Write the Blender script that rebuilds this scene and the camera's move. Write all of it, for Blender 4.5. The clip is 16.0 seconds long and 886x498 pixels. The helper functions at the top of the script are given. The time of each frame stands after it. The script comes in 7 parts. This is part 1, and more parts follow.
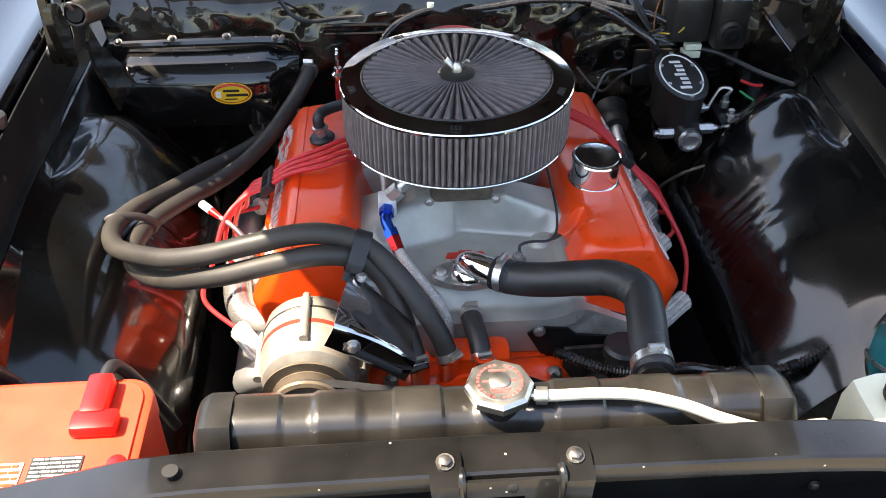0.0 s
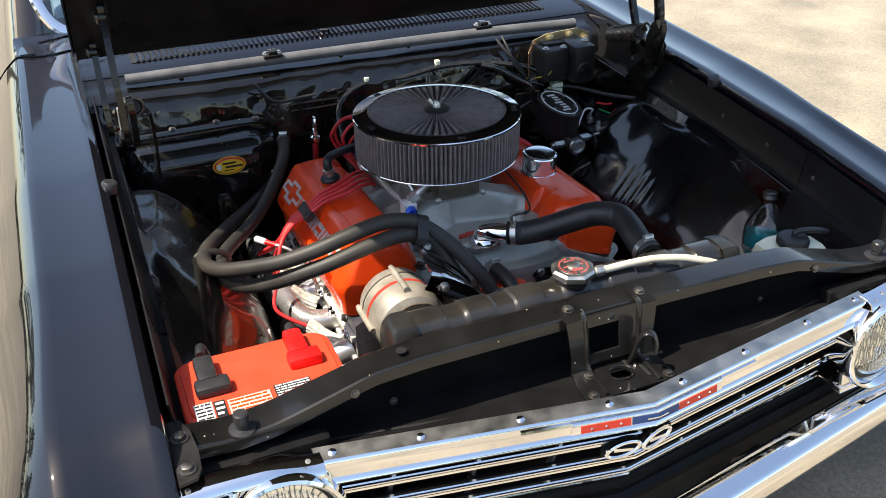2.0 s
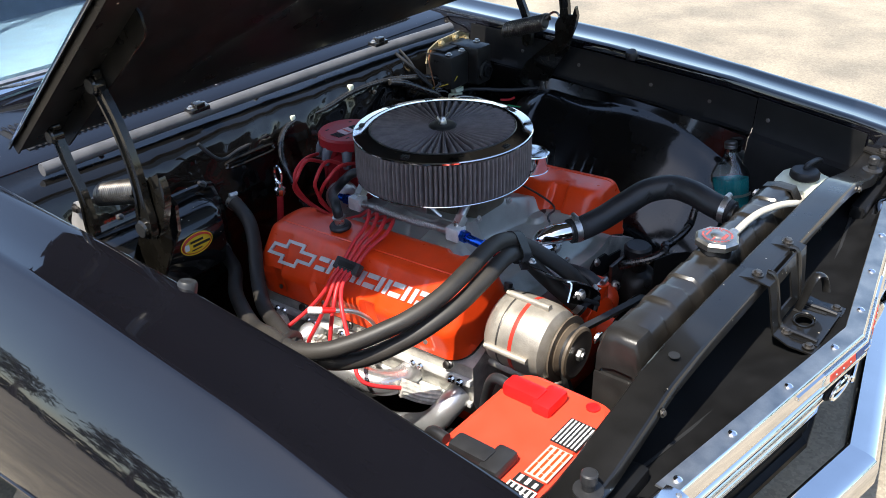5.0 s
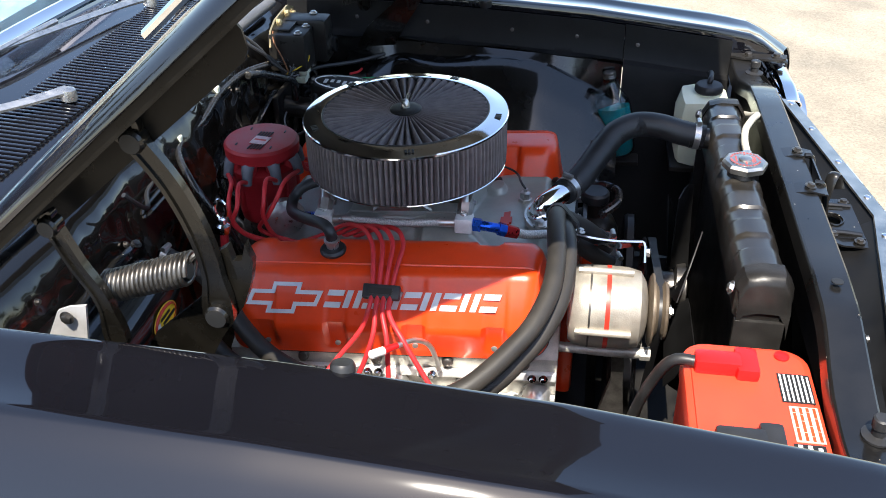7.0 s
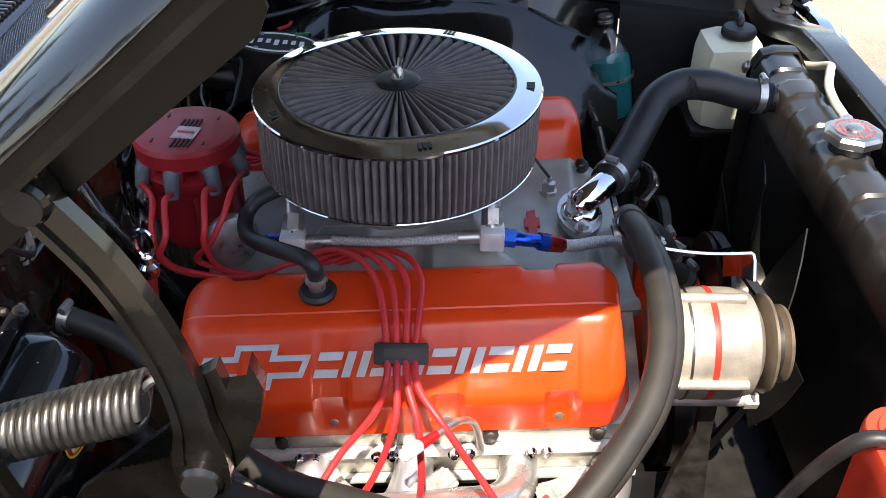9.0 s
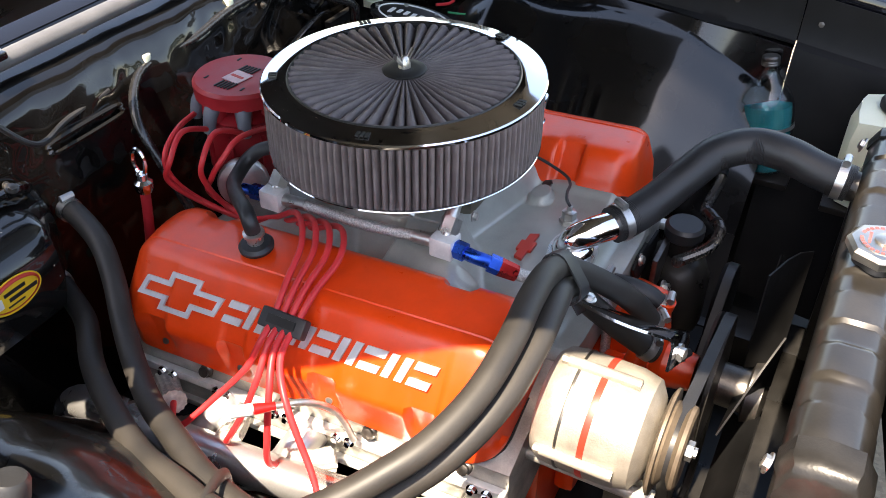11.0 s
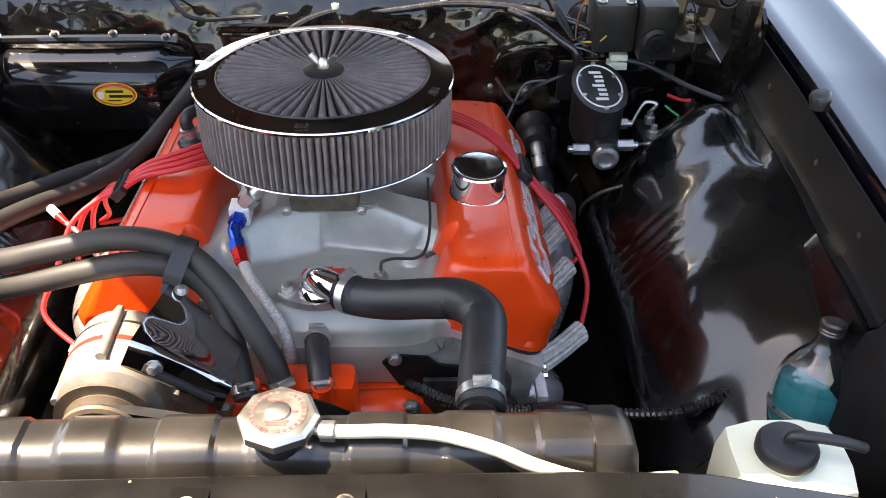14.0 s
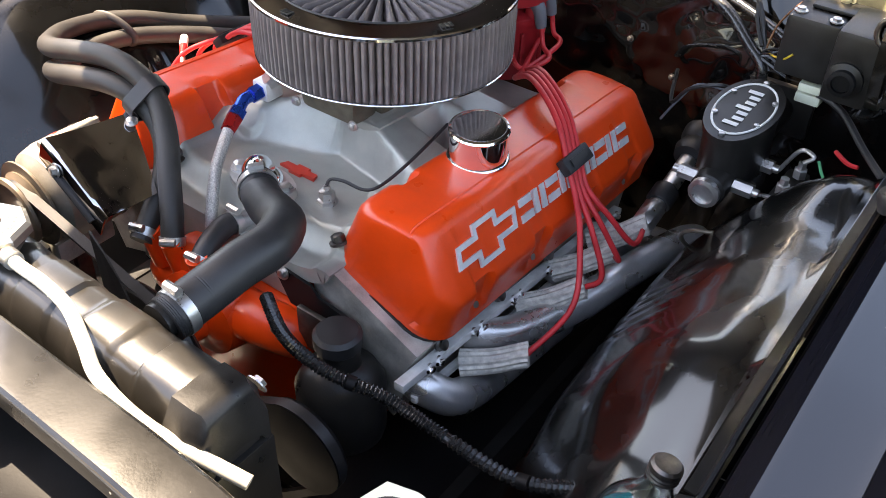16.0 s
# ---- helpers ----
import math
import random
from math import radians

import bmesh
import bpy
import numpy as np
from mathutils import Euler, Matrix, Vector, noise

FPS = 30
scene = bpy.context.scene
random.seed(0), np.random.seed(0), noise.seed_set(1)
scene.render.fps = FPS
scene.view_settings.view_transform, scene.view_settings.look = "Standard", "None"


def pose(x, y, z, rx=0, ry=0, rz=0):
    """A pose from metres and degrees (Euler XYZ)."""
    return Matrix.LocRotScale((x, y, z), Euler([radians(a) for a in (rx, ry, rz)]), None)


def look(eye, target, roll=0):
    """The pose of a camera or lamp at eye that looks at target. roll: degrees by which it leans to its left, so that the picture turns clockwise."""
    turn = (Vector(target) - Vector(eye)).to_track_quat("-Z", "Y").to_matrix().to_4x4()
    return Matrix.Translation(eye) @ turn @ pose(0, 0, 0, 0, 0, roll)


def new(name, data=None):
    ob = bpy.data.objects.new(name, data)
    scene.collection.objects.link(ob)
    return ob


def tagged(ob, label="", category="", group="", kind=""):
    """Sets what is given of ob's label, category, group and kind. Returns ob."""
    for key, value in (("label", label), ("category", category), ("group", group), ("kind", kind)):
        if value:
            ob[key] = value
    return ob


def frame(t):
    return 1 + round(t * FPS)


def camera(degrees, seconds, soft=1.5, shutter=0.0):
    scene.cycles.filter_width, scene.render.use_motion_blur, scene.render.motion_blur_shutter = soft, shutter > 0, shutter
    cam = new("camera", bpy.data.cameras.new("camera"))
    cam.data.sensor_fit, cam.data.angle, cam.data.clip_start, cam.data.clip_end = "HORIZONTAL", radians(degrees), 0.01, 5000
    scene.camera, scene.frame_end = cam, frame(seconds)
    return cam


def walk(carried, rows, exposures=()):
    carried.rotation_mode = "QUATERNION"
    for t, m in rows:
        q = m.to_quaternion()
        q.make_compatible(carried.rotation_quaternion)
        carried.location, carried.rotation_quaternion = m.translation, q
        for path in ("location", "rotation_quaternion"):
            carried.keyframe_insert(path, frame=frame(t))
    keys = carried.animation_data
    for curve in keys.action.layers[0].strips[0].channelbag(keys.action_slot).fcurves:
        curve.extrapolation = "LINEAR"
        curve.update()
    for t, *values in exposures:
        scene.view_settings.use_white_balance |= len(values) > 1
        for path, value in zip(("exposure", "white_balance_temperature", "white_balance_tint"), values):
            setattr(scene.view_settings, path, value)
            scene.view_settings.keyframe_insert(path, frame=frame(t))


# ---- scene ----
cam = camera(52.0, 16.0, soft=0.9)
METRES, EYE, TILT, LEAN, TURN = 5.65, 1.52, -38.7, 0.0, -3.9
ROWS = [
    (0.0, 0.0, 0.0, 0.0, 0.0, 0.0, -0.0),
    (0.5, -0.0035, -0.0275, -0.0139, -2.37, 2.15, 0.87),
    (1.0, -0.0275, -0.0425, -0.021, -6.27, 4.13, 4.28),
    (1.5, -0.0663, -0.0546, -0.0289, -11.09, 5.26, 9.07),
    (2.0, -0.0963, -0.0707, -0.0401, -14.93, 6.33, 12.13),
    (2.5, -0.1207, -0.0835, -0.0487, -16.99, 6.78, 13.62),
    (3.0, -0.1516, -0.0773, -0.0454, -20.45, 6.81, 15.76),
    (3.5, -0.1842, -0.0636, -0.0362, -25.86, 5.81, 19.95),
    (4.0, -0.1935, -0.0368, -0.0227, -29.57, 4.67, 22.37),
    (6.5, -0.2406, 0.0889, 0.0716, -64.86, -16.9, 36.97),
    (7.0, -0.2414, 0.1164, 0.0903, -73.33, -22.21, 38.42),
    (7.5, -0.2331, 0.1351, 0.1007, -80.85, -26.67, 39.77),
    (8.0, -0.2123, 0.1467, 0.102, -83.17, -29.16, 39.05),
    (8.5, -0.1892, 0.1619, 0.1023, -83.9, -31.27, 38.23),
    (9.0, -0.1742, 0.1699, 0.0996, -84.55, -32.68, 38.1),
    (9.5, -0.169, 0.1643, 0.0921, -81.94, -32.08, 37.88),
    (12.0, -0.1078, 0.0649, 0.0232, -31.05, -4.07, 21.34),
    (12.5, -0.0784, 0.0516, 0.0106, -23.15, -1.71, 15.83),
    (13.0, -0.0412, 0.048, 0.0066, -15.08, -0.64, 9.96),
    (13.5, -0.0019, 0.0352, -0.0008, -6.01, 1.23, 4.15),
    (14.0, 0.0394, 0.0267, -0.0041, 1.49, 2.35, -1.82),
    (14.5, 0.0765, 0.0391, 0.0021, 9.47, 1.71, -8.71),
    (15.0, 0.113, 0.0425, 0.0061, 19.64, -0.01, -16.4),
    (15.5, 0.1445, 0.0486, 0.0112, 27.67, -2.52, -22.19),
    (16.0, 0.1434, 0.0783, 0.0215, 33.47, -7.59, -25.51),
]
EXPOSURES = [(t, e, k, w) for t, e, k, w in ((0.0, 2.36, 7950, 12), (1.4, 1.90, 7700, 10), (2.2, 1.02, 7050, 9), (3.5, 0.93, 6550, 10), (6.5, 1.42, 6600, 10), (7.5, 1.36, 6800, 11), (9.5, 1.72, 7400, 14), (12.0, 2.42, 8200, 14), (14.0, 2.54, 8500, 17), (16.0, 2.8, 8700, 17))]
walk(cam, [(t, pose(-0.104, 0, EYE, TILT, LEAN, TURN) @ pose(METRES * x, METRES * y, METRES * z, 90 + pitch, roll, yaw)) for t, x, y, z, yaw, pitch, roll in ROWS], EXPOSURES)

# ---- daylight ----
TO_SUN = Vector((-0.57, 0.0, 1.0)).normalized()
sky = bpy.data.worlds.new("sky")
scene.world = sky
sky.use_nodes = True
sky_tex = sky.node_tree.nodes.new("ShaderNodeTexSky")
sky_tex.sky_type, sky_tex.sun_disc = "NISHITA", False
sky_tex.dust_density, sky_tex.air_density = 1.0, 1.0
sky_tex.sun_elevation, sky_tex.sun_rotation = math.asin(TO_SUN.z), math.atan2(TO_SUN.x, TO_SUN.y)
sky.node_tree.links.new(sky_tex.outputs[0], sky.node_tree.nodes["Background"].inputs[0])
sky.node_tree.nodes["Background"].inputs[1].default_value = 0.15
sun = new("sun", bpy.data.lights.new("sun", "SUN"))
sun.data.energy, sun.data.angle, sun.data.color = 4.2, radians(0.53), (1.0, 0.95, 0.86)
sun.matrix_world = look((0, 0, 0), tuple(-TO_SUN))
sun.location = (-6, 0, 10)


# ---- shaping tools ----
class Geo:
    """Vertices and faces in world metres, gathered piece by piece."""

    def __init__(self):
        self.v, self.f = [], []

    def add(self, verts, faces):
        n = len(self.v)
        self.v += [tuple(p) for p in verts]
        self.f += [tuple(i + n for i in f) for f in faces]
        return self

    def rings(self, rings, caps=True, closed=False):
        n, m = len(rings[0]), len(rings)
        faces = []
        for a in range(m if closed else m - 1):
            b = (a + 1) % m
            for i in range(n):
                j = (i + 1) % n
                faces.append((a * n + i, a * n + j, b * n + j, b * n + i))
        if caps and not closed:
            faces.append(tuple(range(n))[::-1])
            faces.append(tuple((m - 1) * n + i for i in range(n)))
        return self.add([p for r in rings for p in r], faces)

    def box(self, centre, size, turn=None, bevel=0.0):
        bm = bmesh.new()
        bmesh.ops.create_cube(bm, size=1.0)
        bmesh.ops.scale(bm, vec=size, verts=bm.verts)
        if bevel:
            bmesh.ops.bevel(bm, geom=bm.edges[:], offset=bevel, segments=2, profile=0.6, affect="EDGES")
        m = Matrix.Translation(centre) @ (turn.to_4x4() if turn else Matrix())
        bm.verts.index_update()
        self.add([m @ v.co for v in bm.verts], [[v.index for v in f.verts] for f in bm.faces])
        bm.free()
        return self

    def lathe(self, profile, origin, axis=(0, 0, 1), n=24, closed=False, squash=1.0):
        """profile: (radius, height along the axis)."""
        axis = Vector(axis).normalized()
        u = axis.orthogonal().normalized()
        w = axis.cross(u)
        o = Vector(origin)
        rings = [[o + axis * h + (u * math.cos(a) + w * math.sin(a) * squash) * r for a in (2 * math.pi * i / n for i in range(n))] for r, h in profile]
        return self.rings(rings, closed=closed)

    def rod(self, a, b, r, r2=None, n=16, chamfer=0.0):
        a, b = Vector(a), Vector(b)
        h = (b - a).length
        r2 = r if r2 is None else r2
        c = min(chamfer, h / 3)
        prof = [(r - c, 0), (r, c), (r2, h - c), (r2 - c, h)] if c else [(r, 0), (r2, h)]
        return self.lathe(prof, a, b - a, n)

    def bolt(self, p, axis, r=0.007, h=0.006):
        p, axis = Vector(p), Vector(axis).normalized()
        self.lathe([(r * 1.5, 0), (r * 1.5, h * 0.25)], p, axis, 14)
        return self.lathe([(r, h * 0.25), (r, h * 0.9), (r * 0.8, h)], p, axis, 6)

    def tube(self, pts, r, n=12, steps=6, closed=False, caps=True, flat=1.0, flute=0.0):
        line = curve_points(pts, steps, closed)
        m = len(line)
        rings, side = [], None
        for i, p in enumerate(line):
            ahead = (line[(i + 1) % m] - line[i - 1]) if closed else (line[min(i + 1, m - 1)] - line[max(i - 1, 0)])
            ahead = ahead.normalized()
            side = ahead.orthogonal() if side is None else side - ahead * side.dot(ahead)
            side = side.normalized()
            up = ahead.cross(side)
            rr = r(i / (m - 1)) if callable(r) else r
            rings.append([p + (side * math.cos(2 * math.pi * k / n) + up * math.sin(2 * math.pi * k / n) * flat) * rr * (1 + flute * (-1) ** k) for k in range(n)])
        return self.rings(rings, caps=caps, closed=closed)

    def prism(self, poly, origin, u, v, depth):
        """A flat outline in the plane (u, v), given thickness along u x v."""
        o, u, v = Vector(origin), Vector(u), Vector(v)
        w = u.cross(v).normalized() * depth
        low = [o + u * a + v * b for a, b in poly]
        return self.rings([low, [p + w for p in low]])

    def sheet(self, points, thick):
        """A grid of points, points[i][j], made into a sheet of that thickness along its normals."""
        p = np.array([[tuple(q) for q in row] for row in points], float)
        du, dv = np.gradient(p, axis=0), np.gradient(p, axis=1)
        nrm = np.cross(du, dv)
        nrm /= np.maximum(np.linalg.norm(nrm, axis=2, keepdims=True), 1e-9)
        back = p - nrm * thick
        a, b = p.shape[:2]
        ix = lambda i, j: i * b + j
        faces = [(ix(i, j), ix(i + 1, j), ix(i + 1, j + 1), ix(i, j + 1)) for i in range(a - 1) for j in range(b - 1)]
        n = a * b
        faces += [tuple(n + k for k in f[::-1]) for f in faces]
        rim = [ix(i, 0) for i in range(a)] + [ix(a - 1, j) for j in range(1, b)] + [ix(i, b - 1) for i in range(a - 2, -1, -1)] + [ix(0, j) for j in range(b - 2, 0, -1)]
        for s, e in zip(rim, rim[1:] + rim[:1]):
            faces.append((e, s, n + s, n + e))
        return self.add(np.concatenate([p.reshape(-1, 3), back.reshape(-1, 3)]).tolist(), faces)

    def moved(self, fn):
        self.v = [tuple(fn(Vector(p))) for p in self.v]
        return self


def curve_points(pts, steps=6, closed=False):
    p = [Vector(q) for q in pts]
    n = len(p)
    out = []
    if n == 2 and not closed:
        return p
    for i in range(n if closed else n - 1):
        a, b, c, d = (p[(i - 1) % n], p[i], p[(i + 1) % n], p[(i + 2) % n]) if closed else (p[max(i - 1, 0)], p[i], p[i + 1], p[min(i + 2, n - 1)])
        for k in range(steps):
            t = k / steps
            out.append(0.5 * (2 * b + (c - a) * t + (2 * a - 5 * b + 4 * c - d) * t * t + (3 * b - a - 3 * c + d) * t ** 3))
    return out if closed else out + [p[-1]]


def lerp(table, t):
    """Straight lines through a short table of (t, value)."""
    return float(np.interp(t, [a for a, _ in table], [b for _, b in table]))


def smooth(a, b, t):
    t = min(max((t - a) / (b - a), 0.0), 1.0)
    return t * t * (3 - 2 * t)


def mesh_of(name, geo, material, sharp=38):
    me = bpy.data.meshes.new(name)
    me.from_pydata(geo.v, [], geo.f)
    bm = bmesh.new()
    bm.from_mesh(me)
    bmesh.ops.recalc_face_normals(bm, faces=bm.faces)
    bm.to_mesh(me)
    bm.free()
    me.polygons.foreach_set("use_smooth", [True] * len(me.polygons))
    me.set_sharp_from_angle(angle=radians(sharp))
    me.materials.append(material)
    return me


BASES = {}


def thing(name, label, category, at=(0, 0, 0), group="", kind=""):
    ob = new(name)
    ob.empty_display_size = 0.05
    ob.location = at
    BASES[ob] = Matrix.Translation(at)
    return tagged(ob, label, category, group, kind)


def part(name, geo, material, parent, label="", sharp=38):
    ob = new(name, mesh_of(name, geo, material, sharp))
    ob.parent = parent
    if parent in BASES:
        ob.matrix_parent_inverse = BASES[parent].inverted()
    return tagged(ob, label) if label else ob


def whole(name, geo, material, label, category, group="", kind="", sharp=38):
    return tagged(new(name, mesh_of(name, geo, material, sharp)), label, category, group, kind)


def piece(name, mesh, at, parent):
    ob = new(name, mesh)
    ob.parent = parent
    if parent in BASES:
        ob.matrix_parent_inverse = BASES[parent].inverted()
    ob.matrix_basis = at
    return ob


def tilted(p):
    """The engine sits a little nose-up in the bay."""
    return Vector((p.x, p.y, p.z - 0.06 * (p.y - 1.2)))


# ---- materials ----
def surface(name, colour, rough, metal=0.0, coat=0.0, vary=0.15, scale=20.0, fine=400.0, bump=0.05, second=None, wear=0.0, rough_vary=0.1, coat_rough=0.03, spec=0.5, transmission=0.0, ior=1.45, sheen=0.0):
    m = bpy.data.materials.new(name)
    m.use_nodes = True
    nt = m.node_tree
    b = nt.nodes["Principled BSDF"]
    b.inputs["Metallic"].default_value = metal
    b.inputs["Coat Weight"].default_value = coat
    b.inputs["Coat Roughness"].default_value = coat_rough
    b.inputs["Specular IOR Level"].default_value = spec
    b.inputs["Transmission Weight"].default_value = transmission
    b.inputs["IOR"].default_value = ior
    b.inputs["Sheen Weight"].default_value = sheen
    at = nt.nodes.new("ShaderNodeTexCoord")
    big = nt.nodes.new("ShaderNodeTexNoise")
    big.inputs["Scale"].default_value, big.inputs["Detail"].default_value = scale, 5.0
    small = nt.nodes.new("ShaderNodeTexNoise")
    small.inputs["Scale"].default_value, small.inputs["Detail"].default_value = fine, 3.0
    nt.links.new(at.outputs["Object"], big.inputs["Vector"])
    nt.links.new(at.outputs["Object"], small.inputs["Vector"])
    ramp = nt.nodes.new("ShaderNodeValToRGB")
    ramp.color_ramp.elements[0].position, ramp.color_ramp.elements[1].position = 0.32, 0.7
    c = Vector(colour)
    d = Vector(second) if second else c * (1 - vary)
    ramp.color_ramp.elements[0].color = (*d, 1)
    ramp.color_ramp.elements[1].color = (*[min(x * (1 + vary * 0.6), 1.0) for x in c], 1)
    nt.links.new(big.outputs["Fac"], ramp.inputs["Fac"])
    mix = nt.nodes.new("ShaderNodeMix")
    mix.data_type = "RGBA"
    mix.blend_type = "MULTIPLY"
    mix.inputs["Factor"].default_value = min(vary * 1.5, 0.6)
    nt.links.new(ramp.outputs["Color"], mix.inputs[6])
    nt.links.new(small.outputs["Color"], mix.inputs[7])
    grey = nt.nodes.new("ShaderNodeMapRange")
    grey.inputs["To Min"].default_value, grey.inputs["To Max"].default_value = 0.75, 1.25
    nt.links.new(small.outputs["Fac"], grey.inputs["Value"])
    nt.links.new(grey.outputs["Result"], mix.inputs[7])
    nt.links.new(mix.outputs[2], b.inputs["Base Color"])
    rr = nt.nodes.new("ShaderNodeMapRange")
    rr.inputs["From Min"].default_value, rr.inputs["From Max"].default_value = 0.3, 0.7
    rr.inputs["To Min"].default_value, rr.inputs["To Max"].default_value = max(rough - rough_vary * 0.5, 0.02), min(rough + rough_vary, 1.0)
    nt.links.new(big.outputs["Fac"], rr.inputs["Value"])
    nt.links.new(rr.outputs["Result"], b.inputs["Roughness"])
    if bump:
        bp = nt.nodes.new("ShaderNodeBump")
        bp.inputs["Strength"].default_value, bp.inputs["Distance"].default_value = bump, 0.002
        nt.links.new(small.outputs["Fac"], bp.inputs["Height"])
        nt.links.new(bp.outputs["Normal"], b.inputs["Normal"])
    return m


PAINT = surface("black_lacquer", (0.005, 0.005, 0.007), 0.05, coat=1.0, vary=0.1, scale=6, bump=0.0, rough_vary=0.02, spec=0.22, coat_rough=0.02)
BAY = surface("black_bay_enamel", (0.0085, 0.008, 0.0075), 0.18, spec=0.2, coat=1.0, vary=0.3, scale=9, bump=0.02, coat_rough=0.045, rough_vary=0.10)


def specks(m, scale, size, colour):
    """Pale dust specks strewn over a dark finish."""
    nt = m.node_tree
    b = nt.nodes["Principled BSDF"]
    v = nt.nodes.new("ShaderNodeTexVoronoi")
    v.inputs["Scale"].default_value = scale
    nt.links.new(nt.nodes["Texture Coordinate"].outputs["Object"], v.inputs["Vector"])
    r = nt.nodes.new("ShaderNodeMapRange")
    r.inputs["From Min"].default_value, r.inputs["From Max"].default_value = size, size * 0.6
    nt.links.new(v.outputs["Distance"], r.inputs["Value"])
    pick = nt.nodes.new("ShaderNodeMath")
    pick.operation = "GREATER_THAN"
    pick.inputs[1].default_value = 0.62
    sep = nt.nodes.new("ShaderNodeSeparateColor")
    nt.links.new(v.outputs["Color"], sep.inputs["Color"])
    nt.links.new(sep.outputs["Red"], pick.inputs[0])
    both = nt.nodes.new("ShaderNodeMath")
    both.operation = "MULTIPLY"
    nt.links.new(r.outputs["Result"], both.inputs[0])
    nt.links.new(pick.outputs["Value"], both.inputs[1])
    mix = nt.nodes.new("ShaderNodeMix")
    mix.data_type = "RGBA"
    old = b.inputs["Base Color"].links[0].from_socket
    nt.links.new(both.outputs["Value"], mix.inputs["Factor"])
    nt.links.new(old, mix.inputs[6])
    mix.inputs[7].default_value = (*colour, 1)
    nt.links.new(mix.outputs[2], b.inputs["Base Color"])


specks(BAY, 70.0, 0.10, (0.42, 0.38, 0.30))
FIREWALL = surface("wavy_black_enamel", (0.0042, 0.0039, 0.0037), 0.20, spec=0.15, coat=1.0, vary=0.4, scale=9, bump=0.01, coat_rough=0.02, rough_vary=0.10)
WHEELHOUSE = surface("dented_black_enamel", (0.0042, 0.0041, 0.0040), 0.24, spec=0.15, coat=1.0, vary=0.4, scale=9, bump=0.02, coat_rough=0.095, rough_vary=0.10)
TAPE = surface("shiny_loom_tape", (0.020, 0.0195, 0.019), 0.22, coat=0.6, coat_rough=0.1, vary=0.4, scale=70, fine=300, bump=0.3)
SATIN = surface("satin_black", (0.019, 0.0178, 0.0165), 0.32, spec=0.35, vary=0.4, scale=25, bump=0.08)
DUSTY = surface("dusty_satin_black", (0.0085, 0.0081, 0.0077), 0.30, coat=0.7, spec=0.25, vary=0.6, scale=14, fine=300, bump=0.03, second=(0.0055, 0.0053, 0.0050), coat_rough=0.07)
specks(DUSTY, 60.0, 0.09, (0.40, 0.36, 0.29))
TANK = surface("dusty_radiator_black", (0.020, 0.0175, 0.0145), 0.34, coat=0.6, vary=0.5, scale=14, fine=300, bump=0.04, second=(0.010, 0.009, 0.0078), coat_rough=0.16)
HOODIN = surface("dusty_hood_underside", (0.0085, 0.008, 0.0078), 0.30, spec=0.35, vary=0.4, scale=14, fine=300, bump=0.04)
specks(HOODIN, 22.0, 0.06, (0.30, 0.26, 0.20))
HOODEDGE = surface("sealed_hood_edge", (0.0048, 0.0044, 0.0038), 0.30, spec=0.22, vary=0.5, scale=30, fine=300, bump=0.06)
HINGE = surface("dark_oiled_steel", (0.0065, 0.0058, 0.0046), 0.24, coat=0.65, coat_rough=0.07, spec=0.2, vary=0.5, scale=25, fine=300, bump=0.08)
PRIMER = surface("pale_bare_metal", (0.42, 0.41, 0.40), 0.45, metal=0.2, vary=0.15, scale=40, bump=0.05)
ORANGE = surface("engine_orange", (0.82, 0.058, 0.007), 0.32, coat=0.3, vary=0.08, scale=30, fine=250, bump=0.06, coat_rough=0.15)
ALUM = surface("cast_aluminium", (0.47, 0.465, 0.45), 0.42, metal=0.6, vary=0.22, scale=22, fine=700, bump=0.25)
CASTING = surface("oily_cast_aluminium", (0.50, 0.48, 0.43), 0.45, metal=0.5, vary=0.4, scale=30, fine=500, bump=0.3)
ALTBODY = surface("alternator_aluminium", (0.38, 0.345, 0.29), 0.45, metal=0.5, vary=0.25, scale=30, fine=500, bump=0.2)
MANIFOLD = surface("weathered_cast_aluminium", (0.40, 0.405, 0.365), 0.36, metal=0.4, vary=0.22, scale=16, fine=700, bump=0.14)
PULLEY = surface("tan_rusted_pulley", (0.13, 0.10, 0.07), 0.45, metal=0.2, vary=0.35, scale=40, fine=400, bump=0.1)
CAPTOP = surface("polished_cap_steel", (0.78, 0.79, 0.81), 0.09, metal=1.0, vary=0.10, scale=30, bump=0.02)
PINK = surface("worn_pink_print", (0.62, 0.42, 0.42), 0.45, vary=0.2, scale=90, bump=0.0)
MATT = surface("matt_black_valance", (0.0085, 0.0085, 0.0088), 0.45, vary=0.3, scale=20, bump=0.04, spec=0.18)
BRUSHED = surface("dull_brushed_trim", (0.52, 0.51, 0.48), 0.36, metal=1.0, vary=0.25, scale=30, fine=500, bump=0.06)
CHROME = surface("chrome", (0.86, 0.86, 0.87), 0.05, metal=1.0, vary=0.04, scale=15, bump=0.0, rough_vary=0.05)
BLACKCHROME = surface("dark_plated_steel", (0.58, 0.58, 0.59), 0.05, metal=1.0, vary=0.1, scale=15, bump=0.0, rough_vary=0.05)
STEEL = surface("zinc_steel", (0.55, 0.54, 0.52), 0.3, metal=0.9, vary=0.2, scale=60, bump=0.05)
DARKSTEEL = surface("dark_steel", (0.15, 0.14, 0.13), 0.36, metal=0.9, vary=0.4, scale=60, bump=0.1)
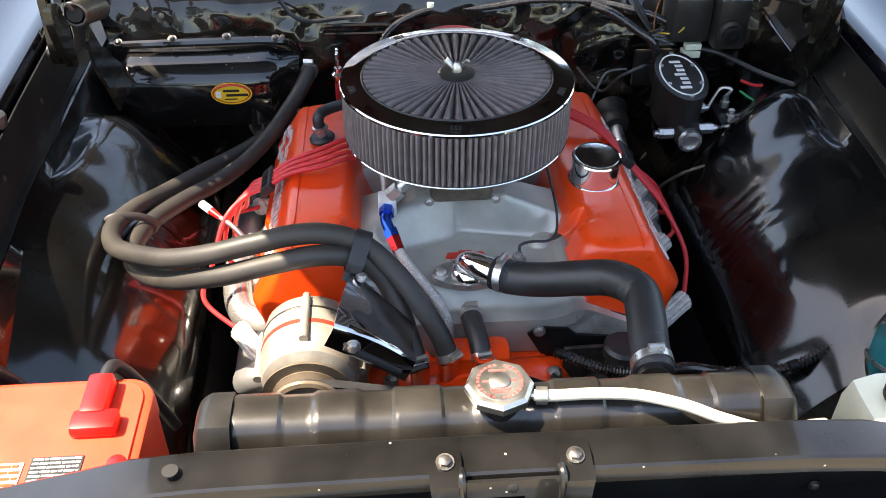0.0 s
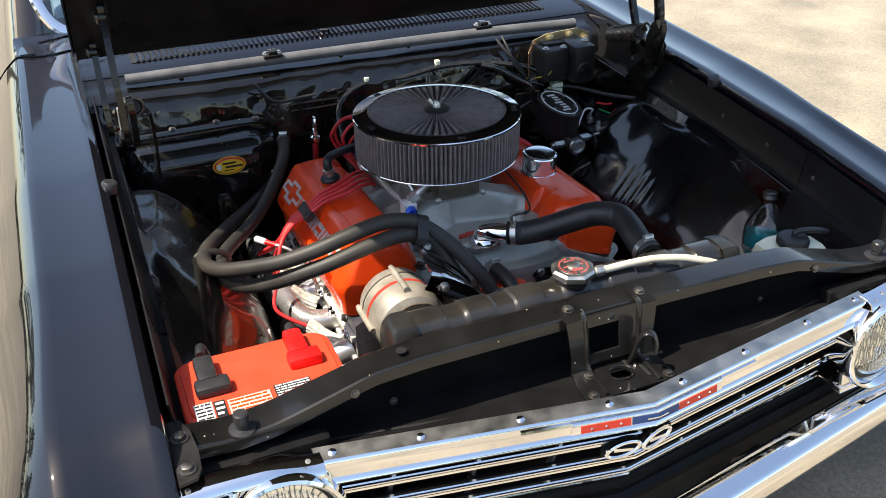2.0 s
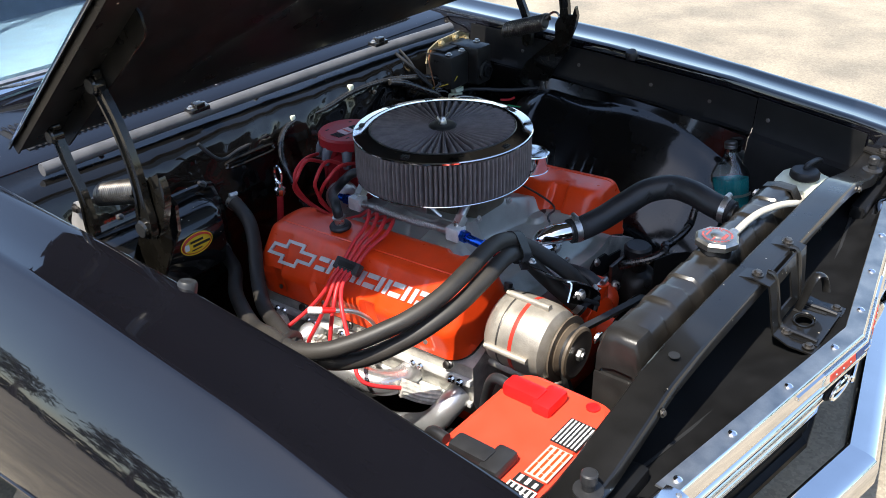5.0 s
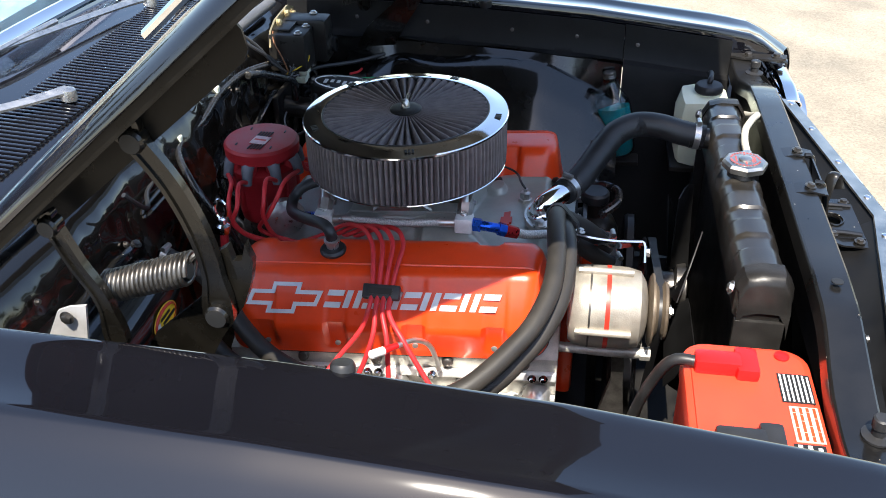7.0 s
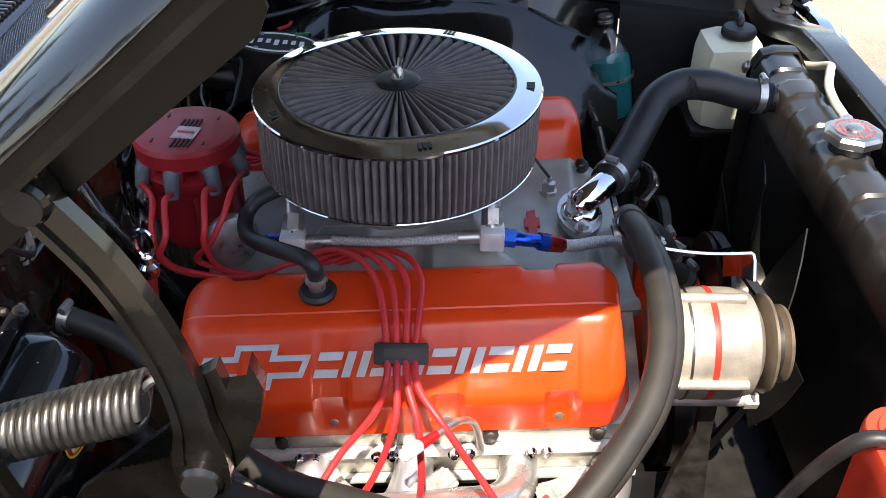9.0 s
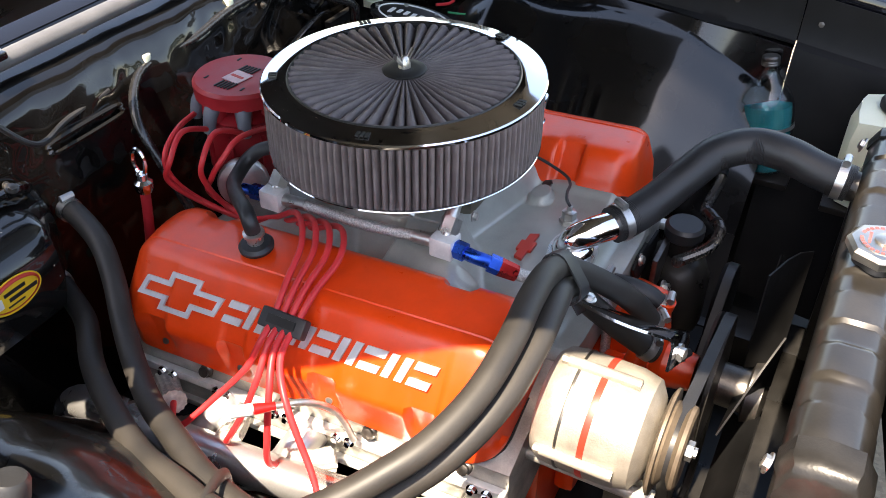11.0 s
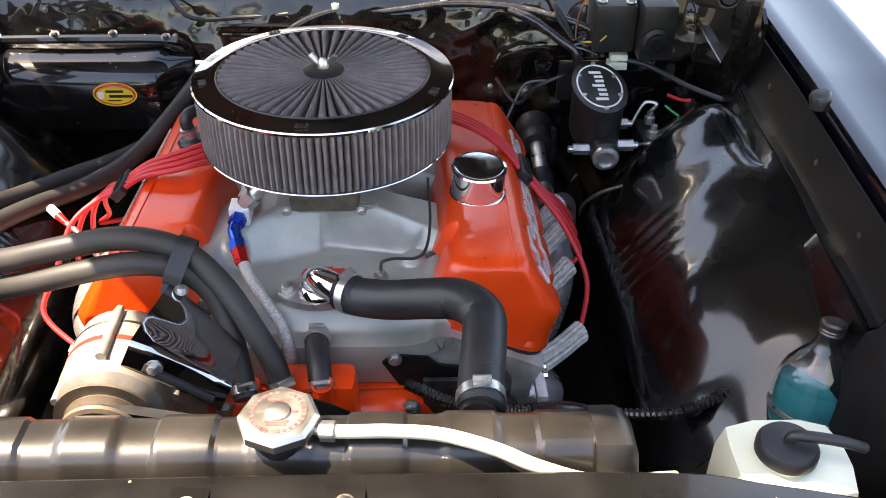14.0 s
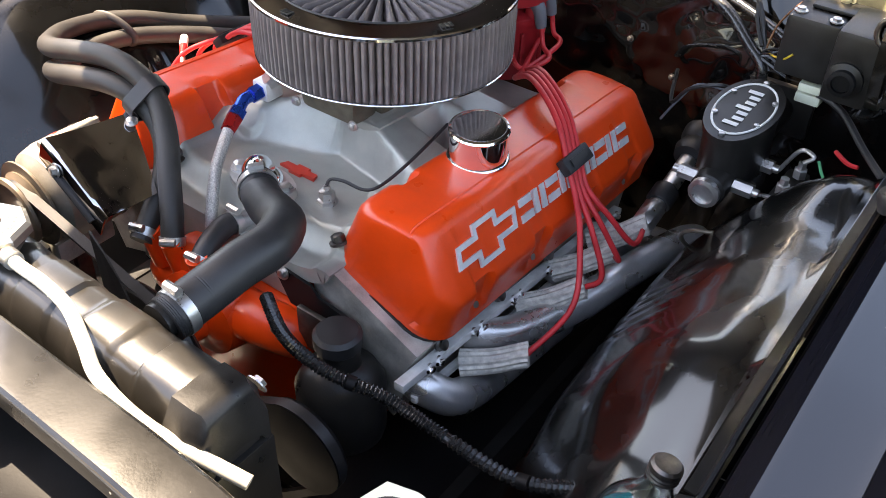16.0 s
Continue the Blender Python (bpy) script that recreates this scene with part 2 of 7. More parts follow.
HEADER = surface("polished_header_steel", (0.66, 0.67, 0.69), 0.27, metal=0.82, vary=0.2, scale=12, bump=0.03, second=(0.50, 0.49, 0.47))
ZINC = surface("bright_flange_steel", (0.78, 0.78, 0.76), 0.40, metal=0.35, vary=0.2, scale=40, bump=0.05)
RUBBER = surface("black_rubber", (0.021, 0.021, 0.022), 0.42, vary=0.3, scale=30, bump=0.06)
OLDHOSE = surface("weathered_hose_rubber", (0.031, 0.027, 0.0225), 0.5, vary=0.35, scale=18, bump=0.05, second=(0.022, 0.020, 0.018))
WIRE = surface("red_silicone", (0.62, 0.03, 0.035), 0.42, vary=0.12, scale=40, bump=0.02)
REDCAP = surface("red_cap_plastic", (0.33, 0.015, 0.02), 0.4, vary=0.12, scale=40, bump=0.05)
GREYBOOT = surface("grey_boot_rubber", (0.13, 0.14, 0.16), 0.5, vary=0.15, bump=0.03)
BATTERY = surface("red_battery_plastic", (0.80, 0.062, 0.028), 0.38, vary=0.06, scale=30, bump=0.03)
REDPLUG = surface("red_cover_plastic", (0.72, 0.012, 0.012), 0.3, vary=0.08, bump=0.02)
SLEEVE = surface("woven_heat_sleeve", (0.66, 0.64, 0.58), 0.6, metal=0.3, vary=0.3, scale=120, fine=900, bump=0.5)
PLEAT = surface("oiled_cotton_gauze", (0.15, 0.125, 0.125), 0.75, vary=0.25, scale=50, fine=1500, bump=0.3)
MILK = surface("milky_plastic", (0.74, 0.78, 0.62), 0.35, vary=0.1, scale=15, bump=0.02)
PALE = surface("pale_rubber_hose", (0.50, 0.46, 0.38), 0.45, vary=0.15, scale=30, bump=0.03)
WHITE = surface("white_print", (0.75, 0.75, 0.73), 0.5, vary=0.05, bump=0.0)
BLACKPRINT = surface("black_print", (0.015, 0.015, 0.015), 0.5, vary=0.1, bump=0.0)
FADED = surface("faded_red_print", (0.52, 0.11, 0.10), 0.45, metal=0.3, vary=0.35, scale=80, bump=0.0)
SILVER = surface("silver_letter_paint", (0.62, 0.63, 0.64), 0.38, metal=0.35, vary=0.12, scale=40, bump=0.04)
YELLOW = surface("yellow_print", (0.80, 0.52, 0.03), 0.4, vary=0.06, bump=0.0)
REDPRINT = surface("red_print", (0.50, 0.035, 0.02), 0.4, vary=0.1, bump=0.0)
BLUEANO = surface("blue_anodised", (0.015, 0.10, 0.55), 0.25, metal=0.9, vary=0.12, scale=60, bump=0.02)
REDANO = surface("red_anodised", (0.60, 0.03, 0.03), 0.25, metal=0.9, vary=0.12, scale=60, bump=0.02)
BRAID = surface("braided_steel", (0.66, 0.65, 0.62), 0.4, metal=0.8, vary=0.4, scale=500, fine=1500, bump=0.6)
SEAL = surface("grey_weatherstrip", (0.10, 0.10, 0.105), 0.45, vary=0.25, scale=20, bump=0.06)
BLUE = surface("blue_emblem_paint", (0.012, 0.04, 0.14), 0.3, vary=0.1, bump=0.0)
TYRE = surface("tyre_rubber", (0.03, 0.029, 0.028), 0.7, vary=0.3, scale=20, bump=0.2)
TRIM = surface("blue_interior_vinyl", (0.10, 0.17, 0.23), 0.6, vary=0.2, bump=0.1)
WIREGREEN = surface("green_wire", (0.02, 0.3, 0.12), 0.4, vary=0.1, bump=0.0)
WIREBROWN = surface("brown_wire", (0.16, 0.06, 0.02), 0.5, vary=0.1, bump=0.0)
WIREYELLOW = surface("yellow_wire", (0.6, 0.4, 0.03), 0.5, vary=0.1, bump=0.0)
REFLECTOR = surface("silvered_bowl", (0.86, 0.84, 0.78), 0.22, metal=1.0, vary=0.06, scale=40, bump=0.0)
GLASS = surface("clear_glass", (0.95, 0.97, 0.96), 0.02, vary=0.0, bump=0.0, transmission=1.0, rough_vary=0.0)
BOTTLE = surface("clear_glass_bottle", (0.90, 0.97, 0.97), 0.03, vary=0.03, bump=0.0, transmission=1.0, rough_vary=0.03)
LIQUID = surface("blue_washer_fluid", (0.03, 0.40, 0.45), 0.04, vary=0.05, bump=0.0, transmission=0.25, ior=1.33, rough_vary=0.0)


def ground_material():
    m = surface("sunlit_old_asphalt", (0.30, 0.255, 0.19), 0.85, vary=0.22, scale=3.5, fine=160, bump=0.5, second=(0.20, 0.175, 0.135))
    nt = m.node_tree
    b = nt.nodes["Principled BSDF"]
    at = nt.nodes["Texture Coordinate"]
    grit = nt.nodes.new("ShaderNodeTexVoronoi")
    grit.inputs["Scale"].default_value = 150.0
    nt.links.new(at.outputs["Object"], grit.inputs["Vector"])
    hsv = nt.nodes.new("ShaderNodeMix")
    hsv.data_type, hsv.blend_type = "RGBA", "MULTIPLY"
    hsv.inputs["Factor"].default_value = 0.45
    old = b.inputs["Base Color"].links[0].from_socket
    bw = nt.nodes.new("ShaderNodeRGBToBW")
    mr = nt.nodes.new("ShaderNodeMapRange")
    mr.inputs["To Min"].default_value, mr.inputs["To Max"].default_value = 0.5, 1.5
    nt.links.new(grit.outputs["Color"], bw.inputs["Color"])
    nt.links.new(bw.outputs["Val"], mr.inputs["Value"])
    nt.links.new(old, hsv.inputs[6])
    nt.links.new(mr.outputs["Result"], hsv.inputs[7])
    nt.links.new(hsv.outputs[2], b.inputs["Base Color"])
    return m


ASPHALT = ground_material()


# ---- ground ----
g = Geo()
rows = [[(x, y, 0.0) for y in (-400, -40, -6, -1, 1, 3, 8, 40, 400)] for x in (-400, -40, -6, -2, 0, 2, 6, 40, 400)]
g.sheet(rows, -0.2)
whole("ground", g, ASPHALT, "sunlit tan old asphalt parking ground with grit", "ground", kind="structure")

# ---- car body ----
FENDER_Z = [(0.47, 0.742), (0.535, 0.788), (0.56, 0.799), (0.63, 0.810), (0.92, 0.845), (1.23, 0.866), (1.56, 0.878), (1.76, 0.885), (2.0, 0.892)]
WHEEL_Y, WHEEL_Z = 1.10, 0.33

body = thing("car_body", "black lacquered front body of an open-hood 1960s coupe", "car", (0, 1.2, 0))


def arch_z(y):
    """Upper edge of the flattened wheel opening, 0 outside it."""
    d = abs((y - WHEEL_Y) / 0.42)
    return WHEEL_Z + 0.312 * (1 - d ** 3) ** (1 / 3) if d < 1 else 0.0


def fender_section(y):
    z = lerp(FENDER_Z, y)
    arch = arch_z(y)
    nose = smooth(0.62, 0.47, y)
    w = 0.012 * smooth(0.9, 0.55, y)
    pts = [(0.654, z - 0.060), (0.664, z - 0.052), (0.664, z - 0.012), (0.667, z - 0.003), (0.675, z), (0.690, z - 0.0020), (0.710, z - 0.0048), (0.735, z - 0.0068), (0.760, z - 0.0060), (0.780 + w * 0.8, z - 0.0028 - 0.004 * nose), (0.793 + w, z - 0.0012 - 0.008 * nose), (0.799 + w, z - 0.004 - 0.010 * nose), (0.825 + w, z - 0.026 - 0.010 * nose),
           (0.869 + w * 0.6, z - 0.077), (0.903, z - 0.132), (0.924, z - 0.182), (0.935, z - 0.225)]
    last = pts[-1][1]
    for k in (0.3, 0.6, 0.85, 1.0):
        pts.append((0.937 - 0.03 * k * k, last + (0.30 - last) * k))
    if arch:
        # the section stops at the edge of the wheel opening
        for a, b in zip(pts[4:], pts[5:]):
            if a[1] >= arch > b[1]:
                cut = (a[0] + (b[0] - a[0]) * (a[1] - arch) / (a[1] - b[1]), arch)
        pts = [p if p[1] >= arch else cut for p in pts]
    return pts


def fender(s):
    ys = [0.47, 0.485, 0.50, 0.53, 0.56, 0.6, 0.64] + [0.66, 0.675, 0.6805, 0.685, 0.695, 0.71, 0.725] + [0.74 + 0.02 * i for i in range(37)] + [1.478, 1.495, 1.508, 1.515, 1.5195, 1.525, 1.54] + [1.56, 1.62, 1.68, 1.74, 1.80, 1.84, 1.884]
    grid = [[(s * x, y - 0.065 * smooth(0.60, 0.47, y) * smooth(0.72, 0.95, x), z) for x, z in fender_section(y)] for y in ys]
    if s > 0:
        grid = [[(x - 0.018 * smooth(1.15, 0.90, y) * smooth(0.74, 0.78, x) * smooth(0.93, 0.83, x), y, z) for x, y, z in row] for row in grid[::-1]]
    part("fender", Geo().sheet(grid, 0.004), PAINT, body, "glossy black front fender reflecting sky")


fender(-1)
fender(1)
for s in (-1, 1):
    # door, rear quarter and lower sill carry on behind the fender
    ys = [1.892 + 0.114 * i for i in range(26)]
    grid = []
    for y in ys:
        z = 0.89 + 0.012 * smooth(1.7, 2.6, y) - 0.05 * smooth(3.8, 4.7, y)
        grid.append([(s * x, y, zz) for x, zz in ((0.755, z), (0.785, z + 0.001), (0.797, z - 0.002), (0.805, z - 0.008), (0.825, z - 0.026), (0.869, z - 0.077), (0.903, z - 0.132), (0.935, z - 0.225), (0.937, z - 0.30), (0.93, 0.45), (0.91, 0.30))])
    part("door_side", Geo().sheet(grid if s < 0 else grid[::-1], 0.004), PAINT, body)
    # splash shield of the wheel housing: flange under the fender edge, then a domed sheet towards the engine
    grid = []
    lip = []
    for i in range(134):
        y = 0.842 + 0.006 * i
        z = lerp(FENDER_Z, y)
        lip.append([(s * x, y, z + dz) for x, dz in ((0.655, -0.02), (0.652, -0.05), (0.648, -0.085), (0.642, -0.098), (0.6305, -0.1015 + 0.003 * math.sin(24 * y)))])
        row = [(0.6425, z - 0.1015), (0.630, z - 0.1055)]
        fall = 0.52 * 0.018 * math.log(1 + math.exp((1.025 - y) / 0.018)) + 0.15 * smooth(1.34, 1.64, y)
        narrow = 0.06 * smooth(1.35, 1.64, y)
        for k in range(1, 25):
            t = k / 18.6
            x = 0.630 - (0.208 - narrow) * min(t, 1.0) - 0.015 * max(t - 1, 0)
            zz = z - 0.106 + lerp([(0, -0.006), (0.10, -0.012), (0.25, -0.028), (0.40, -0.051), (0.52, -0.077), (0.64, -0.105), (0.76, -0.137), (0.88, -0.170), (1.0, -0.207), (1.05, -0.25), (1.3, -0.42)], t) - fall * min(1.0, 0.75 + t) - 0.018 * smooth(0.565, 0.635, x) * smooth(1.14, 1.26, y) * smooth(1.60, 1.48, y)
            wob = 0.011 * noise.noise((x * 7, y * 5.5, s * 3.0)) + 0.0055 * noise.noise((x * 19, y * 13, s * 5.0))
            emb = 0.0015 * smooth(0.062, 0.048, abs(y - 1.16)) * smooth(0.26, 0.19, abs(t - 0.86)) * math.sin((y - 1.16) * 245)
            row.append((x, zz + wob * smooth(0, 0.15, t) + emb))
        grid.append([(s * x, y, zz) for x, zz in row])
    rail = [[(s * x, y, lerp(FENDER_Z, y) + dz) for x, dz in ((0.656, -0.018), (0.653, -0.05), (0.649, -0.085), (0.643, -0.098), (0.630, -0.104), (0.620, -0.14), (0.60, -0.26), (0.56, -0.40), (0.50, -0.52))] for y in [0.60 + 0.03 * k for k in range(9)]]
    part("fender_flange", Geo().sheet(lip if s < 0 else lip[::-1], 0.003), MATT, body, "dull black bolted flange")
    part("fender_apron", Geo().sheet(rail if s < 0 else rail[::-1], 0.003), MATT, body)
    low = [[(s * x, y, z) for x, z in ((0.44, 0.47), (0.40, 0.40), (0.34, 0.355), (0.25, 0.34), (0.15, 0.34))] for y in (0.84, 1.1, 1.4, 1.62)]
    part("lower_apron", Geo().sheet(low if s < 0 else low[::-1], 0.003), MATT, body)
    part("inner_fender", Geo().sheet(grid if s < 0 else grid[::-1], 0.003), WHEELHOUSE, body, "glossy black wheelhouse panel with dents and glare")
    for y in (0.81, 0.95, 1.10, 1.30, 1.47):
        z = lerp(FENDER_Z, y) - 0.06
        part("bolt", Geo().bolt((s * 0.651, y, z), (-s, 0, 0.1), 0.005, 0.004), DARKSTEEL, body)
    part("bump_stop", Geo().lathe([(0.014, -0.012), (0.0145, 0.004), (0.012, 0.008), (0.004, 0.009)], (s * 0.662, 1.165, lerp(FENDER_Z, 1.165) - 0.004), (-s * 0.3, 0, 1), 18), RUBBER, body, "small rubber hood rest")

# firewall with its ledge up to the cowl
g = Geo()
grid = []
PROFILE = [(0.30, 1.590), (0.38, 1.600), (0.45, 1.606), (0.52, 1.609), (0.58, 1.611), (0.63, 1.612), (0.67, 1.613), (0.70, 1.614), (0.725, 1.617), (0.75, 1.621), (0.77, 1.625), (0.79, 1.630), (0.805, 1.635), (0.818, 1.641), (0.829, 1.649), (0.837, 1.659), (0.842, 1.669), (0.8455, 1.682), (0.848, 1.700), (0.855, 1.722), (0.864, 1.73)]
FINE_PROFILE = [(z, lerp(PROFILE, z)) for z in [0.30, 0.40, 0.48, 0.54] + [0.56 + 0.0075 * k for k in range(37)] + [0.842, 0.8455, 0.848, 0.855, 0.864]]
for i in range(265):
    x = -0.66 + 0.005 * i
    row = []
    for z, y in FINE_PROFILE:
        soft = smooth(0.30, 0.45, z) * smooth(0.862, 0.845, z)
        d = 0.007 * noise.noise((x * 4, z * 6, 2.0)) + 0.0060 * noise.noise((x * 11, z * 17, 5.0)) + 0.0030 * noise.noise((x * 31, z * 40, 8.0))
        row.append((x, y + d * soft, z + 0.3 * d * soft))
    grid.append(row)
part("firewall", g.sheet(grid, 0.004), FIREWALL, body, "glossy black firewall with wavy reflections")
g = Geo()
for x in (-0.16,):
    slot = [(-0.055, 0.757), (0.055, 0.757), (0.062, 0.764), (0.055, 0.771), (-0.055, 0.771), (-0.062, 0.764)]
    g.tube([(x + dx, lerp(PROFILE, z) - 0.004, z) for dx, z in slot], 0.0035, 6, 4, closed=True)
part("pressed_slot", g, BAY, body)
for x, z in ((-0.52, 0.80), (-0.30, 0.755), (0.24, 0.79), (-0.08, 0.72), (0.18, 0.70), (0.26, 0.66)):
    part("bolt", Geo().bolt((x, lerp(PROFILE, z) - 0.005, z), (0, -1, 0.3), 0.0036), DARKSTEEL, body)

# cowl: seal, drip rail, louvred vent panel
part("weatherstrip", Geo().tube([(-0.575, 1.69, 0.866), (-0.3, 1.682, 0.869), (0.0, 1.675, 0.870), (0.3, 1.668, 0.869), (0.58, 1.655, 0.864)], 0.0125, 12, 5), SEAL, body, "grey rubber seal along the cowl", 60)
grid = []
for i in range(33):
    x = -0.72 + 0.045 * i
    c = 1 - (x / 0.72) ** 2
    grid.append([(x, 1.728, 0.862), (x, 1.745 , 0.868 + 0.004 * c), (x, 1.86 + 0.03 * c, 0.876 + 0.012 * c), (x, 1.93 + 0.05 * c, 0.888 + 0.014 * c), (x, 1.96 + 0.06 * c, 0.893 + 0.014 * c)])
cowl = part("cowl_panel", Geo().sheet(grid[::-1], 0.003), PAINT, body, "black louvred cowl vent panel")
slat = mesh_of("louvre", Geo().box((0, 0, 0), (0.0065, 0.120, 0.006), bevel=0.0015), PAINT)
gap = Geo().box((0, 1.828, 0.8795), (1.10, 0.116, 0.004), Matrix.Rotation(0.075, 3, "X"))
part("vent_slot", gap, BLACKPRINT, cowl)
for i in range(84):
    x = -0.535 + 0.0129 * i
    c = 1 - (x / 0.72) ** 2
    piece("louvre", slat, pose(x, 1.828, 0.8790 + 0.0085 * c, 4.3, 0, 0), cowl)
for x, y in ((0.316, 1.674), (-0.237, 1.672)):
    b = part("seal_clip", Geo().box((x, y, 0.884), (0.045, 0.028, 0.010), bevel=0.003).box((x, y - 0.004, 0.892), (0.022, 0.02, 0.012), bevel=0.003), BAY, body)
    part("screw", Geo().bolt((x - 0.016, y, 0.888), (0, 0, 1), 0.005).bolt((x + 0.016, y, 0.888), (0, 0, 1), 0.005), STEEL, b)
for x in (-0.45, -0.06, 0.12, 0.47):
    part("screw", Geo().bolt((x, 1.70, 0.850), (0, 0, 1), 0.004), STEEL, body)

# windscreen, pillars, roof, dashboard
scr = []
for i in range(25):
    x = -0.745 + 0.06208 * i
    c = 1 - (x / 0.745) ** 2
    corner = smooth(0.68, 0.745, abs(x))
    scr.append([(x * (1 - 0.09 * t), 1.985 + 0.055 * c + t * (0.34 + 0.20 * c), 0.905 + 0.012 * c + t * 0.40) for t in (0, 0.2, 0.4, 0.6, 0.8, 1.0)])
w = part("windscreen", Geo().sheet(scr[::-1], 0.005), GLASS, body, "clear windscreen with sky reflections")
w.visible_shadow = False
edge = [r[0] for r in scr] + [r[-1] for r in scr][::-1]
rim = [Vector(p) + Vector((0, -0.010, 0.006)) for p in edge[1:24:2]] + [Vector(p) + Vector((0, -0.010, 0.006)) for p in [scr[24][k] for k in (1, 2, 3, 4)]] + [Vector(p) + Vector((0, -0.010, 0.006)) for p in edge[26:49:2]] + [Vector(p) + Vector((0, -0.010, 0.006)) for p in [scr[0][k] for k in (4, 3, 2, 1)]]
part("windscreen_trim", Geo().tube(rim, 0.015, 8, 4, closed=True, flat=0.6), CHROME, body, "bright chrome windscreen moulding")
part("dashboard", Geo().box((0, 2.35, 0.86), (1.40, 0.45, 0.10), bevel=0.03).box((0, 3.0, 0.5), (1.5, 1.9, 0.2)).box((0, 3.3, 0.75), (1.4, 0.25, 0.6), bevel=0.05), TRIM, body)
roof = []
for i in range(15):
    x = -0.66 + 0.0943 * i
    c = 1 - (x / 0.66) ** 2
    roof.append([(x * k, y, z + 0.05 * c) for y, z, k in ((2.52, 1.285, 0.93), (2.7, 1.33, 0.95), (3.1, 1.35, 0.97), (3.5, 1.32, 0.97), (3.9, 1.12, 1.0), (4.15, 0.93, 1.05), (4.7, 0.86, 1.1))])
part("roof", Geo().sheet(roof[::-1], 0.006), PAINT, body)
for s in (-1, 1):
    grid = [[(s * (x - 0.07 * k), y + 0.35 * k, z + 0.40 * k) for x, y, z in ((0.735, 1.998, 0.899), (0.765, 1.996, 0.899), (0.790, 2.005, 0.897), (0.798, 2.03, 0.885), (0.80, 2.07, 0.86))] for k in (0.0, 0.2, 0.4, 0.6, 0.8, 1.0)]
    part("pillar", Geo().sheet(grid if s < 0 else grid[::-1], 0.004), PAINT, body)
    grid = [[(s * x, y, z + dip * k) for x, dip in ((0.800, -0.008), (0.795, -0.002), (0.780, -0.003), (0.760, -0.006), (0.735, -0.0068), (0.710, -0.005), (0.690, -0.002), (0.665, 0.0))] for y, z, k in ((1.8875, 0.8888, 1.0), (1.93, 0.890, 0.9), (1.97, 0.893, 0.5), (2.000, 0.898, 0.1))]
    part("cowl_corner", Geo().sheet(grid if s < 0 else grid[::-1], 0.004), PAINT, body)
for pivot, bend, end in (((-0.070, 1.800, 0.893), (-0.165, 1.866, 0.912), (-0.35, 1.985, 0.938)), ((0.445, 1.885, 0.893), (0.36, 1.915, 0.914), (0.04, 1.975, 0.938))):
    arm = part("wiper_arm", Geo().tube([Vector(pivot) + Vector((0, 0, 0.016)), bend, end], lambda t: 0.010 - 0.004 * t, 8, 6, flat=0.6), STEEL, body, "bright metal wiper arm")
    part("wiper_pivot", Geo().lathe([(0.015, 0), (0.014, 0.010), (0.012, 0.018), (0.006, 0.021)], pivot, (0, -0.15, 1), 16), STEEL, arm)
    e = Vector(end)
    part("wiper_blade", Geo().tube([e + Vector((0.16, -0.012, -0.004)), e, e + Vector((-0.30, 0.045, -0.012))], 0.006, 6, 4), STEEL, arm)

frame_x = thing("crossmember", "grimy black front suspension crossmember", "chassis", (0, 0.95, 0.2))
part("beam", Geo().rings([[(x, y, z + (0.06 if abs(x) > 0.3 else 0.0)) for y, z in ((0.86, 0.20), (0.86, 0.29), (0.88, 0.31), (1.06, 0.31), (1.08, 0.29), (1.08, 0.20))] for x in (-0.44, -0.36, -0.28, 0.28, 0.36, 0.44)]), SATIN, frame_x)
part("splash_pan", Geo().sheet([[(x, y, 0.27 - 0.02 * k) for k, y in enumerate((0.60, 0.70, 0.86))] for x in (-0.62, 0.0, 0.62)], 0.003), SATIN, frame_x)
for s in (-1, 1):
    ys = [0.684, 0.692, 0.71, 0.74] + [0.78 + 0.04 * k for k in range(17)] + [1.46, 1.49, 1.508, 1.516]
    part("arch_lip", Geo().tube([(s * fender_section(y)[-1][0], y, arch_z(y)) for y in ys], 0.0032, 8, 2), PAINT, body, "thin rolled wheel arch lip")
badge = thing("fender_badge", "small chrome crossed-flag badge on black fender side", "emblem", (-0.92, 0.66, 0.6))
for top, foot, mat in (((-0.9165, 0.676, 0.664), (-0.9385, 0.646, 0.580), WHITE), ((-0.9165, 0.640, 0.664), (-0.9385, 0.668, 0.580), REDPRINT)):
    a, b = Vector(top), Vector(foot)
    staff = part("staff", Geo().tube([a, a.lerp(b, 0.5) + Vector((-0.002, 0, 0)), b], 0.0028, 8, 4), CHROME, badge)
    part("flag", Geo().tube([a.lerp(b, 0.04), a.lerp(b, 0.22), a.lerp(b, 0.40)], lambda t: 0.0055 - 0.001 * t, 8, 4, flat=0.5), CHROME, staff, "raised chrome flag")
    part("flag_paint", Geo().tube([a.lerp(b, 0.16) + Vector((-0.0035, 0, 0.001)), a.lerp(b, 0.34) + Vector((-0.0035, 0, 0.001))], 0.0030, 8, 2, flat=0.5), mat, staff)

